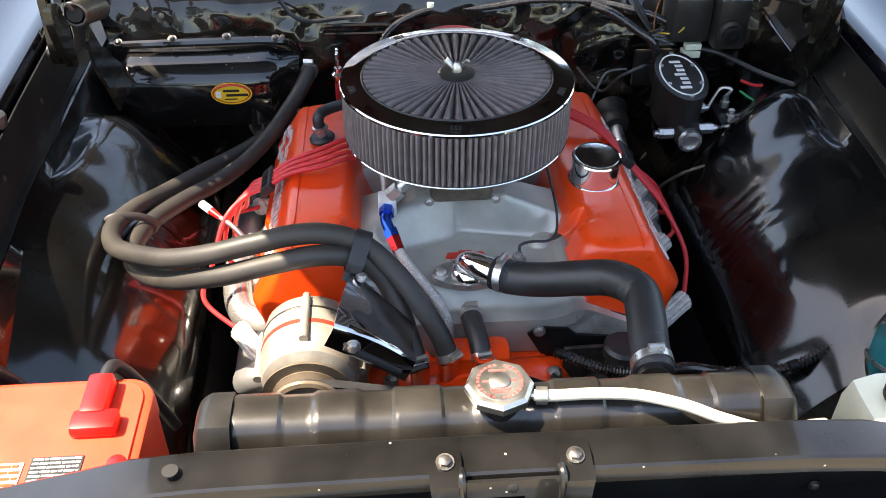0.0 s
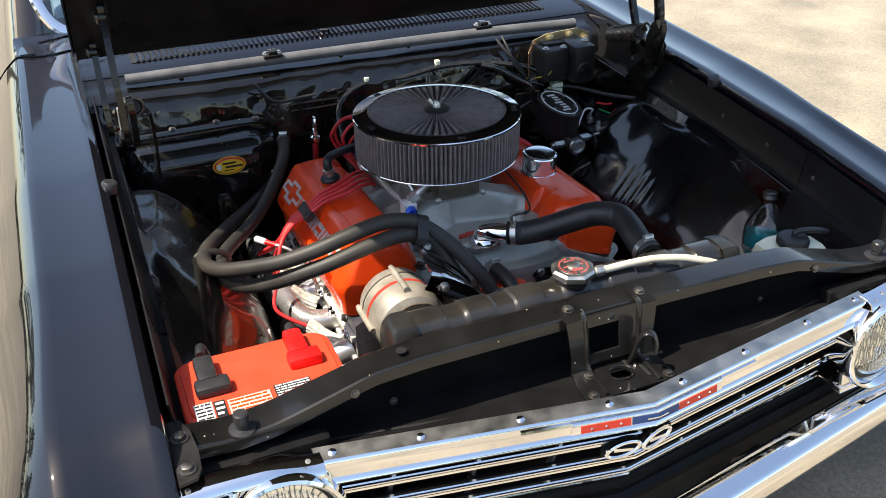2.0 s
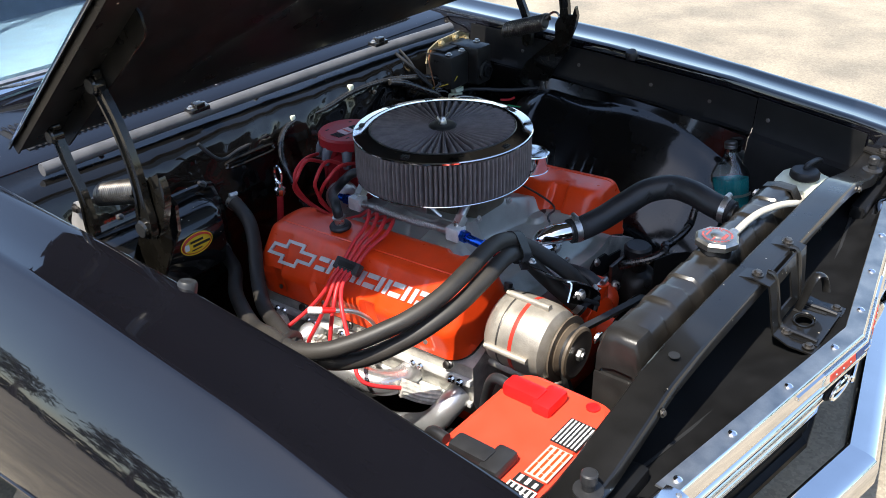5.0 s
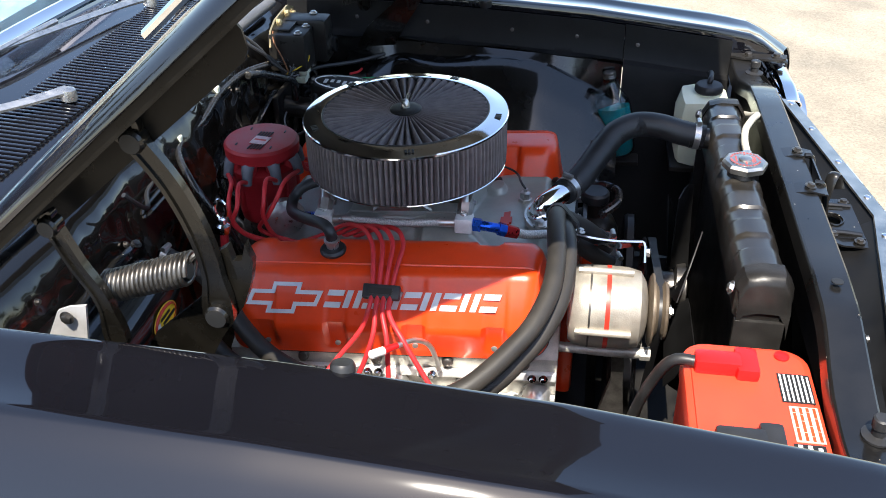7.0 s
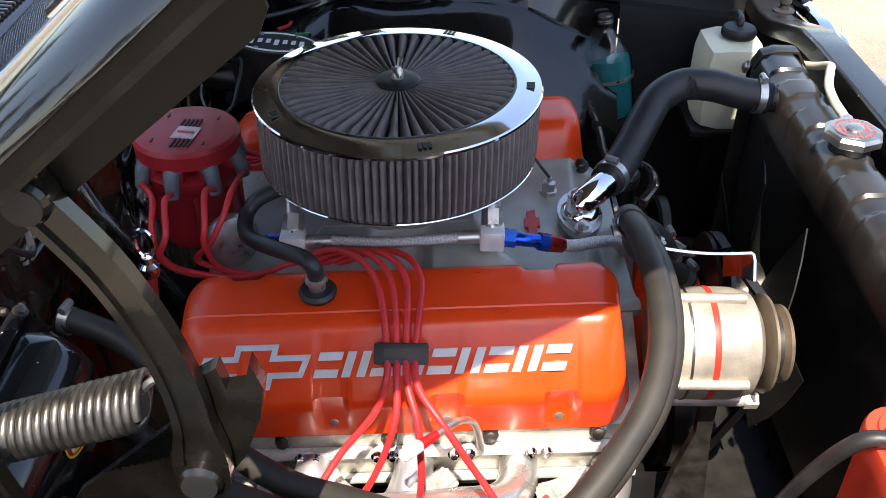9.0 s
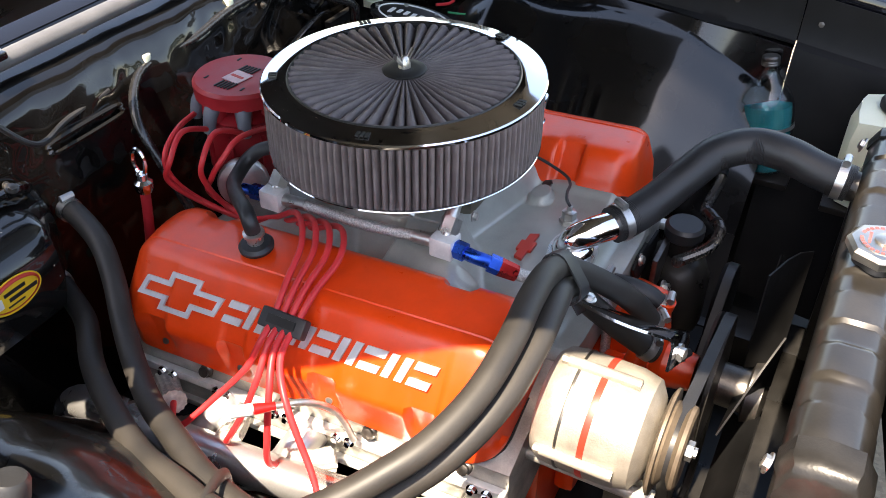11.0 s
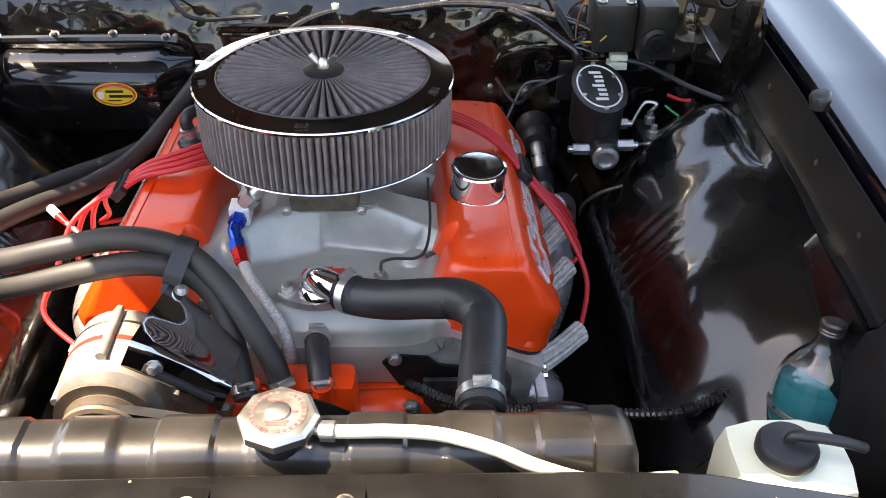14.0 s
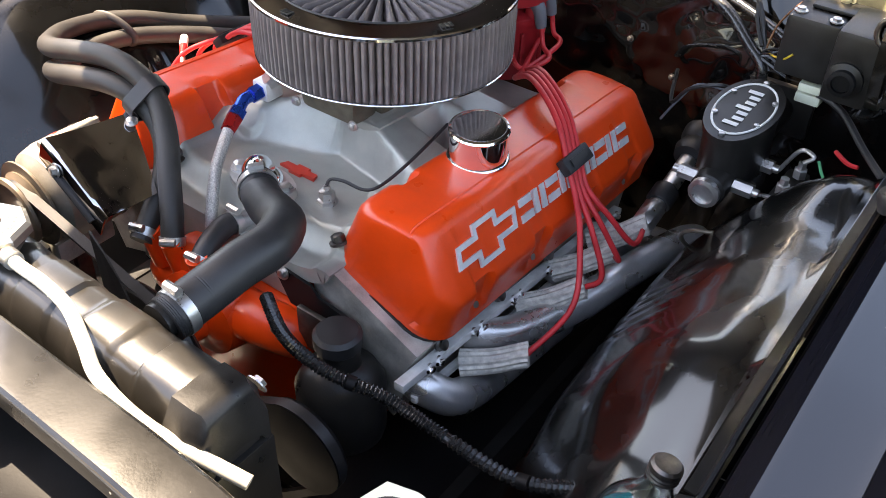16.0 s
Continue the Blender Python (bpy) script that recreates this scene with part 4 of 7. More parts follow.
# ---- headlights ----
def headlight(x, y, z=0.640):
    lamp = thing("headlight", "round fluted glass headlight in chrome bezel", "headlight", (x, y, z), "headlights")
    c = (x, y, z)
    ax = (0.05 * (1 if x > 0 else -1), -1, 0.06)
    part("bezel", Geo().lathe([(0.078, -0.05), (0.085, -0.03), (0.0895, 0.004), (0.0895, 0.012), (0.0870, 0.019), (0.0825, 0.0215), (0.0780, 0.018), (0.0735, 0.008), (0.070, -0.006), (0.072, -0.03)], c, ax, 48, closed=True), CHROME, lamp, "polished chrome ring")
    part("gasket", Geo().lathe([(0.0715, -0.02), (0.0715, 0.001), (0.067, 0.003), (0.066, -0.02)], c, ax, 40, closed=True), RUBBER, lamp)
    part("reflector", Geo().lathe([(0.067, 0.0), (0.062, -0.014), (0.050, -0.030), (0.032, -0.042), (0.012, -0.049), (0.002, -0.050), (0.002, -0.053), (0.012, -0.052), (0.034, -0.045), (0.053, -0.032), (0.066, -0.014), (0.069, 0.0)], c, ax, 40, closed=True), REFLECTOR, lamp, "bright silvered bowl")
    part("filament_shield", Geo().lathe([(0.011, -0.022), (0.012, -0.016), (0.008, -0.010), (0.003, -0.009)], c, ax, 16), STEEL, lamp)
    front = [(0.067, 0.000), (0.0665, 0.006), (0.062, 0.011), (0.050, 0.016), (0.034, 0.020), (0.017, 0.022), (0.001, 0.0225)]
    back = [(0.001, 0.0185), (0.006, 0.0184), (0.011, 0.0183), (0.017, 0.018), (0.022, 0.0175), (0.028, 0.0168), (0.034, 0.016), (0.039, 0.0148), (0.044, 0.0137), (0.050, 0.012), (0.056, 0.0096), (0.061, 0.007), (0.064, 0.001)]
    lens = Geo().lathe(front + back, c, ax, 72, closed=True)
    axis = Vector(ax).normalized()
    nf = 72 * len(front)
    for i in range(nf, len(lens.v)):
        p = Vector(lens.v[i])
        lens.v[i] = tuple(p + axis * (0.0002 * math.sin((p.x - x) * 2 * math.pi / 0.0090) * (1 if abs(p.z - z) < 0.046 else 0.4) + 0.0002 * math.sin((p.z - z) * 2 * math.pi / 0.030)))
    ribs = Geo()
    for k in range(-8, 9):
        dx = 0.0078 * k + (0.0014 if k % 3 else 0.0)
        half = math.sqrt(max(0.062 ** 2 - dx * dx, 1e-5))
        side = Vector((1, axis.x, 0)).normalized()
        for a, b in ((-0.98, -0.28), (-0.24, 0.45), (0.50, 0.98)) if k % 2 else ((-0.98, 0.16), (0.20, 0.98)):
            ribs.rod(Vector(c) + side * dx + Vector((0, 0, half * a)) + axis * 0.004, Vector(c) + side * dx + Vector((0, 0, half * b)) + axis * 0.004, 0.0010, n=6)
    tagged(part("lens_fluting", ribs, STEEL, lamp, "fine upright moulded flutes"), kind="stuff")
    part("lens", lens, GLASS, lamp, "fluted clear glass lens").visible_shadow = False


def brow_z(x):
    """Upper edge of the chrome headlight surround, falling round the outer lamp."""
    return 0.7245 + 0.0125 * smooth(0.480, 0.560, x) - 0.002 * smooth(0.60, 0.70, x) - 0.060 * max(0.0, (x - 0.70) / 0.13) ** 2.2


for s in (-1, 1):
    headlight(s * 0.540 if s < 0 else 0.526, 0.472, 0.640 if s < 0 else 0.634)
    headlight(s * 0.706, 0.492)
    shell = thing("headlight_surround", "chrome headlight surround panel", "trim", (s * 0.63, 0.5, 0.6), "headlight surrounds")
    grid = []
    for i in range(32):
        x = 0.478 + 0.0115 * i
        y = 0.4815 + 0.035 * (x - 0.478) + 0.10 * max(0.0, x - 0.72)
        z = brow_z(x)
        grid.append([(s * x, y + 0.020, z - 0.010), (s * x, y + 0.016, z), (s * x, y - 0.004, z + 0.001), (s * x, y - 0.013, z - 0.003), (s * x, y - 0.017, z - 0.010), (s * x, y - 0.014, z - 0.017), (s * x, y + 0.012, z - 0.022)])
    part("brow", Geo().sheet(grid if s < 0 else grid[::-1], 0.003), CHROME, shell, "bright chrome brow")
    part("backing", Geo().box((s * 0.635, 0.545, 0.630), (0.37, 0.03, 0.17), bevel=0.01), MATT, shell)
    part("face_panel", Geo().box((s * 0.628, 0.500, 0.634), (0.346, 0.014, 0.165), Matrix.Rotation(s * 0.09, 3, "Z") @ Matrix.Rotation(-0.12, 3, "X"), 0.006), CHROME, shell, "chrome panel round the lamps")
    for k in range(3):
        part("slot", Geo().box((s * 0.623, 0.4925 + 0.0028 * k, 0.690 - 0.024 * k), (0.066, 0.008, 0.009), Matrix.Rotation(s * 0.09, 3, "Z"), 0.002), BLACKPRINT, shell)
    part("lower_lip", Geo().box((s * 0.63, 0.505, 0.545), (0.36, 0.05, 0.012), Matrix.Rotation(s * 0.09, 3, "Z"), 0.004), CHROME, shell)
    for x in (0.50, 0.655):
        part("screw", Geo().lathe([(0.004, 0), (0.003, 0.002)], (s * x, 0.470 + 0.062 * (x - 0.462), 0.738), (0, -0.2, 1), 10), STEEL, shell)

# ---- bumper ----
bumper = thing("front_bumper", "chrome V-shaped front bumper bar", "bumper", (0, 0.40, 0.45))
for s in (-1, 1):
    rings = []
    for i in range(25):
        x = 0.96 * i / 24
        y = 0.345 + 0.195 * x + 0.13 * smooth(0.82, 0.96, x)
        sec = [(0.046, 0.494), (0.043, 0.509), (0.037, 0.513), (0.012, 0.509), (-0.003, 0.504), (-0.010, 0.497), (-0.013, 0.482), (-0.012, 0.455), (-0.002, 0.430), (0.03, 0.408), (0.05, 0.42)]
        rings.append([(s * x, y + a, z) for a, z in sec])
    part("bar", Geo().rings(rings), CHROME, bumper)
val = thing("valance", "black painted valance panel below grille", "body panel", (0, 0.45, 0.4))
for s in (-1, 1):
    grid = [[(s * x, nose_y(x) + a, z) for a, z in ((0.085, 0.530), (0.056, 0.526), (0.048, 0.520), (0.047, 0.510), (0.053, 0.502), (0.052, 0.490), (0.042, 0.482), (0.041, 0.472), (0.056, 0.452), (0.07, 0.43), (0.10, 0.34))] for x in (0, 0.1, 0.2, 0.3, 0.4, 0.5, 0.6, 0.7, 0.8, 0.9)]
    part("panel", Geo().sheet(grid if s < 0 else grid[::-1], 0.003), MATT, val)

# ---- radiator ----
rad = thing("radiator", "black brass-tank radiator with ribbed top tank", "radiator", (0, 0.65, 0.35))
rings = []
for i in range(160):
    x = -0.318 + 0.004 * i
    e = max(smooth(0.295, 0.32, abs(x)), 0)
    rib = 0.0042 * (smooth(0.30, 0.42, 0.5 + 0.5 * math.cos(2 * math.pi * x / 0.086)) - 1)
    z = 0.791 + rib - 0.034 * e
    y0, y1 = 0.618 + 0.010 * e, 0.690 - 0.012 * e
    rings.append([(x, y0, 0.715), (x, y0, z - 0.028), (x, y0 + 0.010, z - 0.008), (x, y0 + 0.022, z), (x, y1 - 0.020, z - 0.001), (x, y1 - 0.008, z - 0.008), (x, y1, z - 0.025), (x, y1, 0.715)])
part("top_tank", Geo().rings(rings), TANK, rad, "ribbed dusty black top tank")
for s in (-1, 1):
    grid = [[(s * x, y, z) for y, z in ((0.612, 0.750), (0.614, 0.772), (0.628, 0.7930), (0.660, 0.7940), (0.682, 0.7875), (0.693, 0.765))] for x in (0.282, 0.295, 0.306)] + [[(s * (0.306 + 0.016 * math.sin(a)), y, z - 0.020 * (1 - math.cos(a)) - (0.04 if a > 1.5 else 0)) for y, z in ((0.615, 0.750), (0.618, 0.772), (0.630, 0.7930), (0.660, 0.7940), (0.679, 0.7875), (0.688, 0.765))] for a in (0.5, 1.0, 1.3, 1.57)]
    part("end_saddle", Geo().sheet(grid if s > 0 else grid[::-1], 0.004), SATIN, rad, "rubber-lined clamp saddle")
    part("side_strap", Geo().box((s * 0.318, 0.655, 0.54), (0.012, 0.07, 0.36), bevel=0.003), SATIN, rad)
    part("bolt", Geo().bolt((s * 0.30, 0.697, 0.76), (0, 1, 0.3), 0.007), STEEL, rad)
part("core", Geo().box((0, 0.645, 0.54), (0.61, 0.05, 0.37)), SATIN, rad)
fins = Geo()
for i in range(76):
    fins.box((-0.30 + 0.008 * i, 0.6175, 0.56), (0.0022, 0.007, 0.33))
fin = part("fin_pack", fins, SATIN, rad, "fine vertical cooling fins")
tagged(fin, kind="stuff")
part("filler_neck", Geo().lathe([(0.026, -0.012), (0.026, 0.006), (0.030, 0.008)], (0.0, 0.652, 0.793), (0, 0, 1), 24), DARKSTEEL, rad)
part("overflow_nipple", Geo().rod((0.022, 0.648, 0.799), (0.052, 0.640, 0.800), 0.0045, n=10), STEEL, rad)
part("hose_inlet", Geo().rod((0.181, 0.69, 0.765), (0.181, 0.725, 0.765), 0.019, n=20), SATIN, rad)

cap = part("cap", Geo().lathe([(0.035, 0.0), (0.037, 0.002), (0.037, 0.010), (0.033, 0.014), (0.026, 0.015)], (0.0, 0.652, 0.800), (0.0, 0, 1), 8), BRUSHED, rad, "worn octagonal pressure cap with red print", 20)
part("print_disc", Geo().lathe([(0.026, 0.0148), (0.026, 0.0156), (0.012, 0.0158)], (0.0, 0.652, 0.800), (0, 0, 1), 28), BRUSHED, cap)
part("centre_button", Geo().lathe([(0.011, 0.0155), (0.011, 0.018), (0.007, 0.0195)], (0.0, 0.652, 0.800), (0, 0, 1), 18), BRUSHED, cap)
bars = Geo()
for k in range(26):
    a = 2 * math.pi * k / 26
    if k % 13 == 6:
        continue
    bars.box((0.0232 * math.cos(a), 0.652 + 0.0232 * math.sin(a), 0.8159), (0.0034, 0.0036, 0.0004), Matrix.Rotation(a, 3, "Z"))
for x, y, w in ((0.0, 0.667, 0.020), (-0.014, 0.652, 0.008), (0.014, 0.652, 0.008), (0.0, 0.637, 0.018), (0.0, 0.6405, 0.022)):
    bars.box((x, y, 0.8160), (w, 0.0028, 0.0004))
tagged(part("label_print", bars, FADED, cap, "faded red printed bars"), kind="stuff")
hose = thing("overflow_hose", "pale rubber overflow hose on radiator top", "hose", (0.1, 0.64, 0.8))
part("hose", Geo().tube([(0.036, 0.644, 0.800), (0.06, 0.641, 0.801), (0.10, 0.640, 0.802), (0.145, 0.633, 0.804), (0.190, 0.616, 0.804), (0.228, 0.602, 0.796), (0.28, 0.606, 0.772), (0.36, 0.63, 0.745)], 0.0064, 12, 6), PALE, hose)
part("hose_clip", Geo().tube([(0.038, 0.6435, 0.800), (0.05, 0.642, 0.8005)], 0.0095, 12), STEEL, hose)


# ---- engine ----
engine = thing("engine", "orange big-block V8 engine with aluminium heads", "engine", (0, 1.2, 0.3))


def epart(name, geo, material, parent, label="", sharp=38):
    return part(name, geo.moved(tilted), material, parent, label, sharp)


# block, timing cover, heads
epart("block", Geo().box((0, 1.20, 0.42), (0.34, 0.52, 0.26), bevel=0.01), ORANGE, engine)
for s in (-1, 1):
    sec = [(0.13, 0.50), (0.27, 0.455), (0.288, 0.50), (0.290, 0.575), (0.150, 0.640), (0.128, 0.615)] if s < 0 else [(0.13, 0.50), (0.25, 0.45), (0.266, 0.50), (0.272, 0.548), (0.286, 0.576), (0.150, 0.640), (0.128, 0.615)]
    epart("cylinder_head", Geo().rings([[(s * x, y, z) for x, z in sec] for y in (0.935, 0.945, 1.465, 1.475)]), CASTING, engine, "bare cast aluminium cylinder head")
    for y in (0.987, 1.109, 1.226, 1.349):
        epart("head_bolt", Geo().lathe([(0.0095, 0), (0.0095, 0.003), (0.007, 0.005), (0.0072, 0.009), (0.005, 0.010)], (s * (0.291 if s < 0 else 0.279), y, 0.5655 if s < 0 else 0.556), (s, 0, 0.35), 12), DARKSTEEL, engine)
epart("timing_cover", Geo().box((0, 0.925, 0.455), (0.22, 0.03, 0.21), bevel=0.01), ORANGE, engine)
# valve covers
SEC = [(0.297, 0.579), (0.2975, 0.586), (0.2985, 0.592), (0.301, 0.604), (0.309, 0.628), (0.3105, 0.637), (0.3075, 0.645), (0.268, 0.7065), (0.2625, 0.7135), (0.256, 0.7165), (0.2480, 0.7172), (0.2468, 0.7156), (0.2435, 0.7158), (0.2422, 0.7176), (0.215, 0.7190), (0.188, 0.7195), (0.177, 0.7195), (0.168, 0.716), (0.160, 0.706), (0.150, 0.679), (0.140, 0.654), (0.134, 0.648), (0.133, 0.642)]
RECESS = {0.177: 0.25, 0.168: 0.75, 0.160: 1.0, 0.150: 0.6}
SCALLOP = {0.301: 0.006, 0.309: 0.011, 0.3105: 0.011, 0.3075: 0.005}


def valve_cover(s):
    c = epart_cover(s)
    # bolts in the lower scallops
    for y in (1.034, 1.16, 1.287, 1.405):
        epart("cover_bolt", Geo().lathe([(0.0068, 0), (0.0068, 0.002), (0.0050, 0.003), (0.0050, 0.009), (0.003, 0.0095)], (s * 0.2885, y, 0.5955), (s, 0, 0.45), 12), STEEL, c)
    return c


BASE_A, BASE_B = Vector((0.2935, 0.579)), Vector((0.133, 0.642))
BASE_U = (BASE_B - BASE_A).normalized()
BASE_H = Vector((-BASE_U.y, BASE_U.x)) * (-1 if BASE_U.x > 0 else 1)
BASE_H = BASE_H if BASE_H.y > 0 else -BASE_H
HALF = (BASE_B - BASE_A).length / 2
COVER_ENDS = (0.951, 1.476)


def cover_local(x, z):
    d = Vector((x, z)) - (BASE_A + BASE_B) / 2
    return d.dot(BASE_U), d.dot(BASE_H)


def cover_world(u, h):
    return (BASE_A + BASE_B) / 2 + BASE_U * u + BASE_H * h


def epart_cover(s):
    y0, y1 = COVER_ENDS if s < 0 else (COVER_ENDS[0], COVER_ENDS[1] + 0.022)
    R, top = 0.036, 0.018
    local = [cover_local(x, z) for x, z in SEC]
    high = max(h for _, h in local)

    def end_ring(q, theta):
        """q: which end; the plan and the crown are both rounded over."""
        ring = []
        for k, (u, h) in enumerate(local):
            ins = 0.017 * max(0.0, min(1.0, (h - 0.008) / high)) ** 1.2 + (0.005 if h > 0.008 else 0.0)
            r = R if h > 0.008 else R * 1.1
            uu = u * (1 - r / HALF * (1 - math.sin(theta)))
            hh = h if h < high - top else high - top + (h - high + top) * (0.35 + 0.65 * math.sin(theta))
            x, z = cover_world(uu, hh)
            off = ins * (1 - 0.5 * (theta / 1.5708) ** 2) + r * (1 - math.cos(theta)) 
            ring.append((s * x, y0 + off if q == 0 else y1 - off, z))
        return ring

    steps = [math.pi / 2 * i / 11 for i in range(12)]
    rings = [end_ring(0, a) for a in steps]
    n = 118
    a0, a1 = y0 + R * 1.12 + 0.018, y1 - R * 1.12 - 0.018
    for i in range(n + 1):
        y = a0 + (a1 - a0) * i / n
        ring = []
        for x, z in SEC:
            bite, dent = RECESS.get(x, 0.0), SCALLOP.get(x, 0.0)
            # half-round recesses along the inner top edge
            for yc in (1.055, 1.395):
                r = smooth(0.022, 0.014, abs(y - yc))
                z -= 0.011 * r * bite
                x += 0.012 * r * bite
            # scallops round the lower bolts
            for yc in (1.034, 1.16, 1.287, 1.405):
                x -= dent * smooth(0.021, 0.012, abs(y - yc))
            ring.append((s * x, y, z))
        rings.append(ring)
    rings += [end_ring(1, a) for a in steps[::-1]]
    cover = epart("valve_cover", Geo().rings(rings), ORANGE, engine, "orange painted aluminium valve cover with silver raised shapes", 32)
    edge = []
    for cu, cy, a in ((1, y1, 0), (-1, y1, 90), (-1, y0, 180), (1, y0, 270)):
        for k in range(6):
            t = radians(a + 18 * k)
            edge.append(((HALF + 0.0015 - 0.042) * cu + 0.042 * math.cos(t), cy + (-0.044 if cy == y1 else 0.044) + 0.046 * math.sin(t)))
    low, high_ring = [], []
    for u, y in edge:
        p, q = cover_world(u, -0.0045), cover_world(u, 0.0005)
        low.append((s * p.x, y, p.y))
        high_ring.append((s * q.x, y, q.y))
    epart("gasket", Geo().rings([low, high_ring]), BLACKPRINT, cover)
    return cover


def cover_face(s, u, v):
    """A place on the sloping outer face of a valve cover; u: metres along the writing from its middle, v: up the face."""
    y = (1.20 - u) if s < 0 else (1.20 + u)
    return Vector((s * (0.2866 - 0.540 * v), y, 0.678 + 0.841 * v))


def face_shape(s, poly, height=0.0022):
    """An outline on a cover's outer face as a raised pad."""
    low = [tilted(cover_face(s, u, v)) for u, v in poly]
    n = Vector((s * 0.841, 0, 0.540)) * height
    back = [p - n * 0.6 for p in low]
    return back, [p + n for p in low]


def outline(s, poly, wide, height=0.0022):
    """A closed raised band along an outline."""
    m = len(poly)
    inner = []
    for i in range(m):
        a, b, c = Vector(poly[i - 1]), Vector(poly[i]), Vector(poly[(i + 1) % m])
        e1, e2 = (b - a).normalized(), (c - b).normalized()
        n1, n2 = Vector((-e1.y, e1.x)), Vector((-e2.y, e2.x))
        k = (n1 + n2)
        k = k / max(k.dot(n1), 0.3)
        inner.append(tuple(b + k * wide))
    lo_o, hi_o = face_shape(s, poly, height)
    lo_i, hi_i = face_shape(s, inner, height)
    rings = [lo_o, hi_o, hi_i, lo_i]
    g = Geo()
    g.rings(rings, closed=True)
    return g


def slanted(u0, u1, v0, v1, lean=0.22):
    return [(u0 + lean * v0, v0), (u1 + lean * v0, v0), (u1 + lean * v1, v1), (u0 + lean * v1, v1)]


for s in (-1, 1):
    cover = valve_cover(s)
    # plain bow-like outline, then a row of slanted bars, all in silver
    shift = 0.0 if s < 0 else 0.036
    bow = [(-0.064, -0.0125), (-0.026, -0.0125), (-0.029, -0.025), (0.018, -0.025), (0.021, -0.0125), (0.054, -0.0125), (0.064, 0.0125), (0.026, 0.0125), (0.029, 0.025), (-0.018, 0.025), (-0.021, 0.0125), (-0.054, 0.0125)]
    part("raised_badge", outline(s, [(a - 0.172 + shift, b) for a, b in bow], 0.0062), SILVER, cover)
    for k in range(9):
        u = -0.1025 + shift + 0.0309 * k
        if k % 2:
            bars = (slanted(u, u + 0.0095, -0.0135, 0.0145, 0.3), slanted(u + 0.0165, u + 0.026, -0.0135, 0.0145, 0.3))
        else:
            bars = (slanted(u, u + 0.026, -0.0135, -0.0045, 0.3), slanted(u, u + 0.026, 0.0055, 0.0145, 0.3))
        for bar in bars:
            lo, hi = face_shape(s, bar)
            part("raised_bar", Geo().rings([lo, hi]), SILVER, cover)

# breather cap and valve grommet
br = thing("breather_cap", "chrome oil breather cap on valve cover", "cap", (0.2085, 1.152, 0.72))
part("shell", Geo().lathe([(0.030, 0.0), (0.0385, 0.001), (0.0395, 0.003), (0.0385, 0.005), (0.0365, 0.006), (0.0365, 0.040), (0.0380, 0.041), (0.0383, 0.0425), (0.037, 0.0450), (0.034, 0.0462), (0.032, 0.0455)], (0.2085, 1.152, 0.721), (0.03, -0.05, 1), 36), CHROME, br)
part("top", Geo().lathe([(0.0325, 0.0440), (0.0325, 0.0458), (0.022, 0.0468), (0.010, 0.0472), (0.001, 0.0473)], (0.2085, 1.152, 0.721), (0.03, -0.05, 1), 36), CAPTOP, br, "polished top disc")
gr = thing("valve_hose", "black rubber breather hose with grommet on valve cover", "hose", (-0.214, 1.306, 0.72))
part("grommet", Geo().lathe([(0.021, 0), (0.0215, 0.004), (0.018, 0.008), (0.012, 0.009)], (-0.216, 1.306, 0.717), (-0.12, 0, 1), 24), RUBBER, gr)
part("valve", Geo().lathe([(0.010, 0.006), (0.010, 0.016), (0.013, 0.018), (0.013, 0.022), (0.008, 0.024), (0.008, 0.034)], (-0.216, 1.306, 0.719), (-0.12, 0, 1), 16), STEEL, gr)
part("hose", Geo().tube([(-0.219, 1.306, 0.742), (-0.220, 1.308, 0.755), (-0.211, 1.320, 0.762), (-0.180, 1.358, 0.752), (-0.150, 1.388, 0.742), (-0.124, 1.402, 0.738), (-0.100, 1.402, 0.748), (-0.088, 1.385, 0.762), (-0.07, 1.35, 0.768)], 0.0095, 12, 6), RUBBER, gr)

# ---- intake manifold ----
def manifold_z(x, y):
    """Top of the casting: an open plenum with front and rear runners sloping to the heads, a valley between them."""
    ax = abs(x)
    q = y if y < 1.222 else 2.444 - y
    lip = 1.135 - (0.26 if x > -0.01 else 0.54) * ax
    floor = 0.6475 + 0.008 * smooth(1.13, 1.03, q) + 0.010 * smooth(0.10, 0.155, ax) - 0.030 * smooth(0.985, 0.950, q)
    top = 0.7235 - 0.30 * max(ax - 0.035, 0.0) - 0.002 * smooth(1.10, 1.16, q)
    top -= 0.055 * smooth(0.06, 0.105, ax) * smooth(0.045, 0.020, 1.222 - q)
    side = smooth(0.004, -0.024, x)
    step = smooth(lip - 0.014 - 0.012 * side, lip + 0.013 + 0.020 * side, q)
    z = floor + (top - floor) * step
    z += 0.005 * smooth(0.02, 0.006, abs(ax - 0.152)) * (1 - step)
    for by in (1.075, 1.116):
        z += 0.012 * smooth(0.020, 0.013, math.hypot(ax - 0.118, q - by)) * (1 - step)
    return z


manifold = thing("intake_manifold", "bare grey cast aluminium intake manifold", "manifold", (0, 1.2, 0.6))
grid = []
for i in range(133):
    x = -0.165 + 0.0025 * i
    row = []
    for j in range(221):
        y = 0.925 + 0.0025 * j
        z = manifold_z(x, y)
        row.append((x, y, z))
    grid.append(row)
epart("casting", Geo().sheet(grid, 0.02), MANIFOLD, manifold, "rough grey casting with runners", 50)
epart("front_wall", Geo().box((0, 0.934, 0.592), (0.22, 0.016, 0.066), bevel=0.010), MANIFOLD, manifold)
epart("carburettor_pad", Geo().box((0, 1.222, 0.708), (0.14, 0.19, 0.014), bevel=0.004), MANIFOLD, manifold)
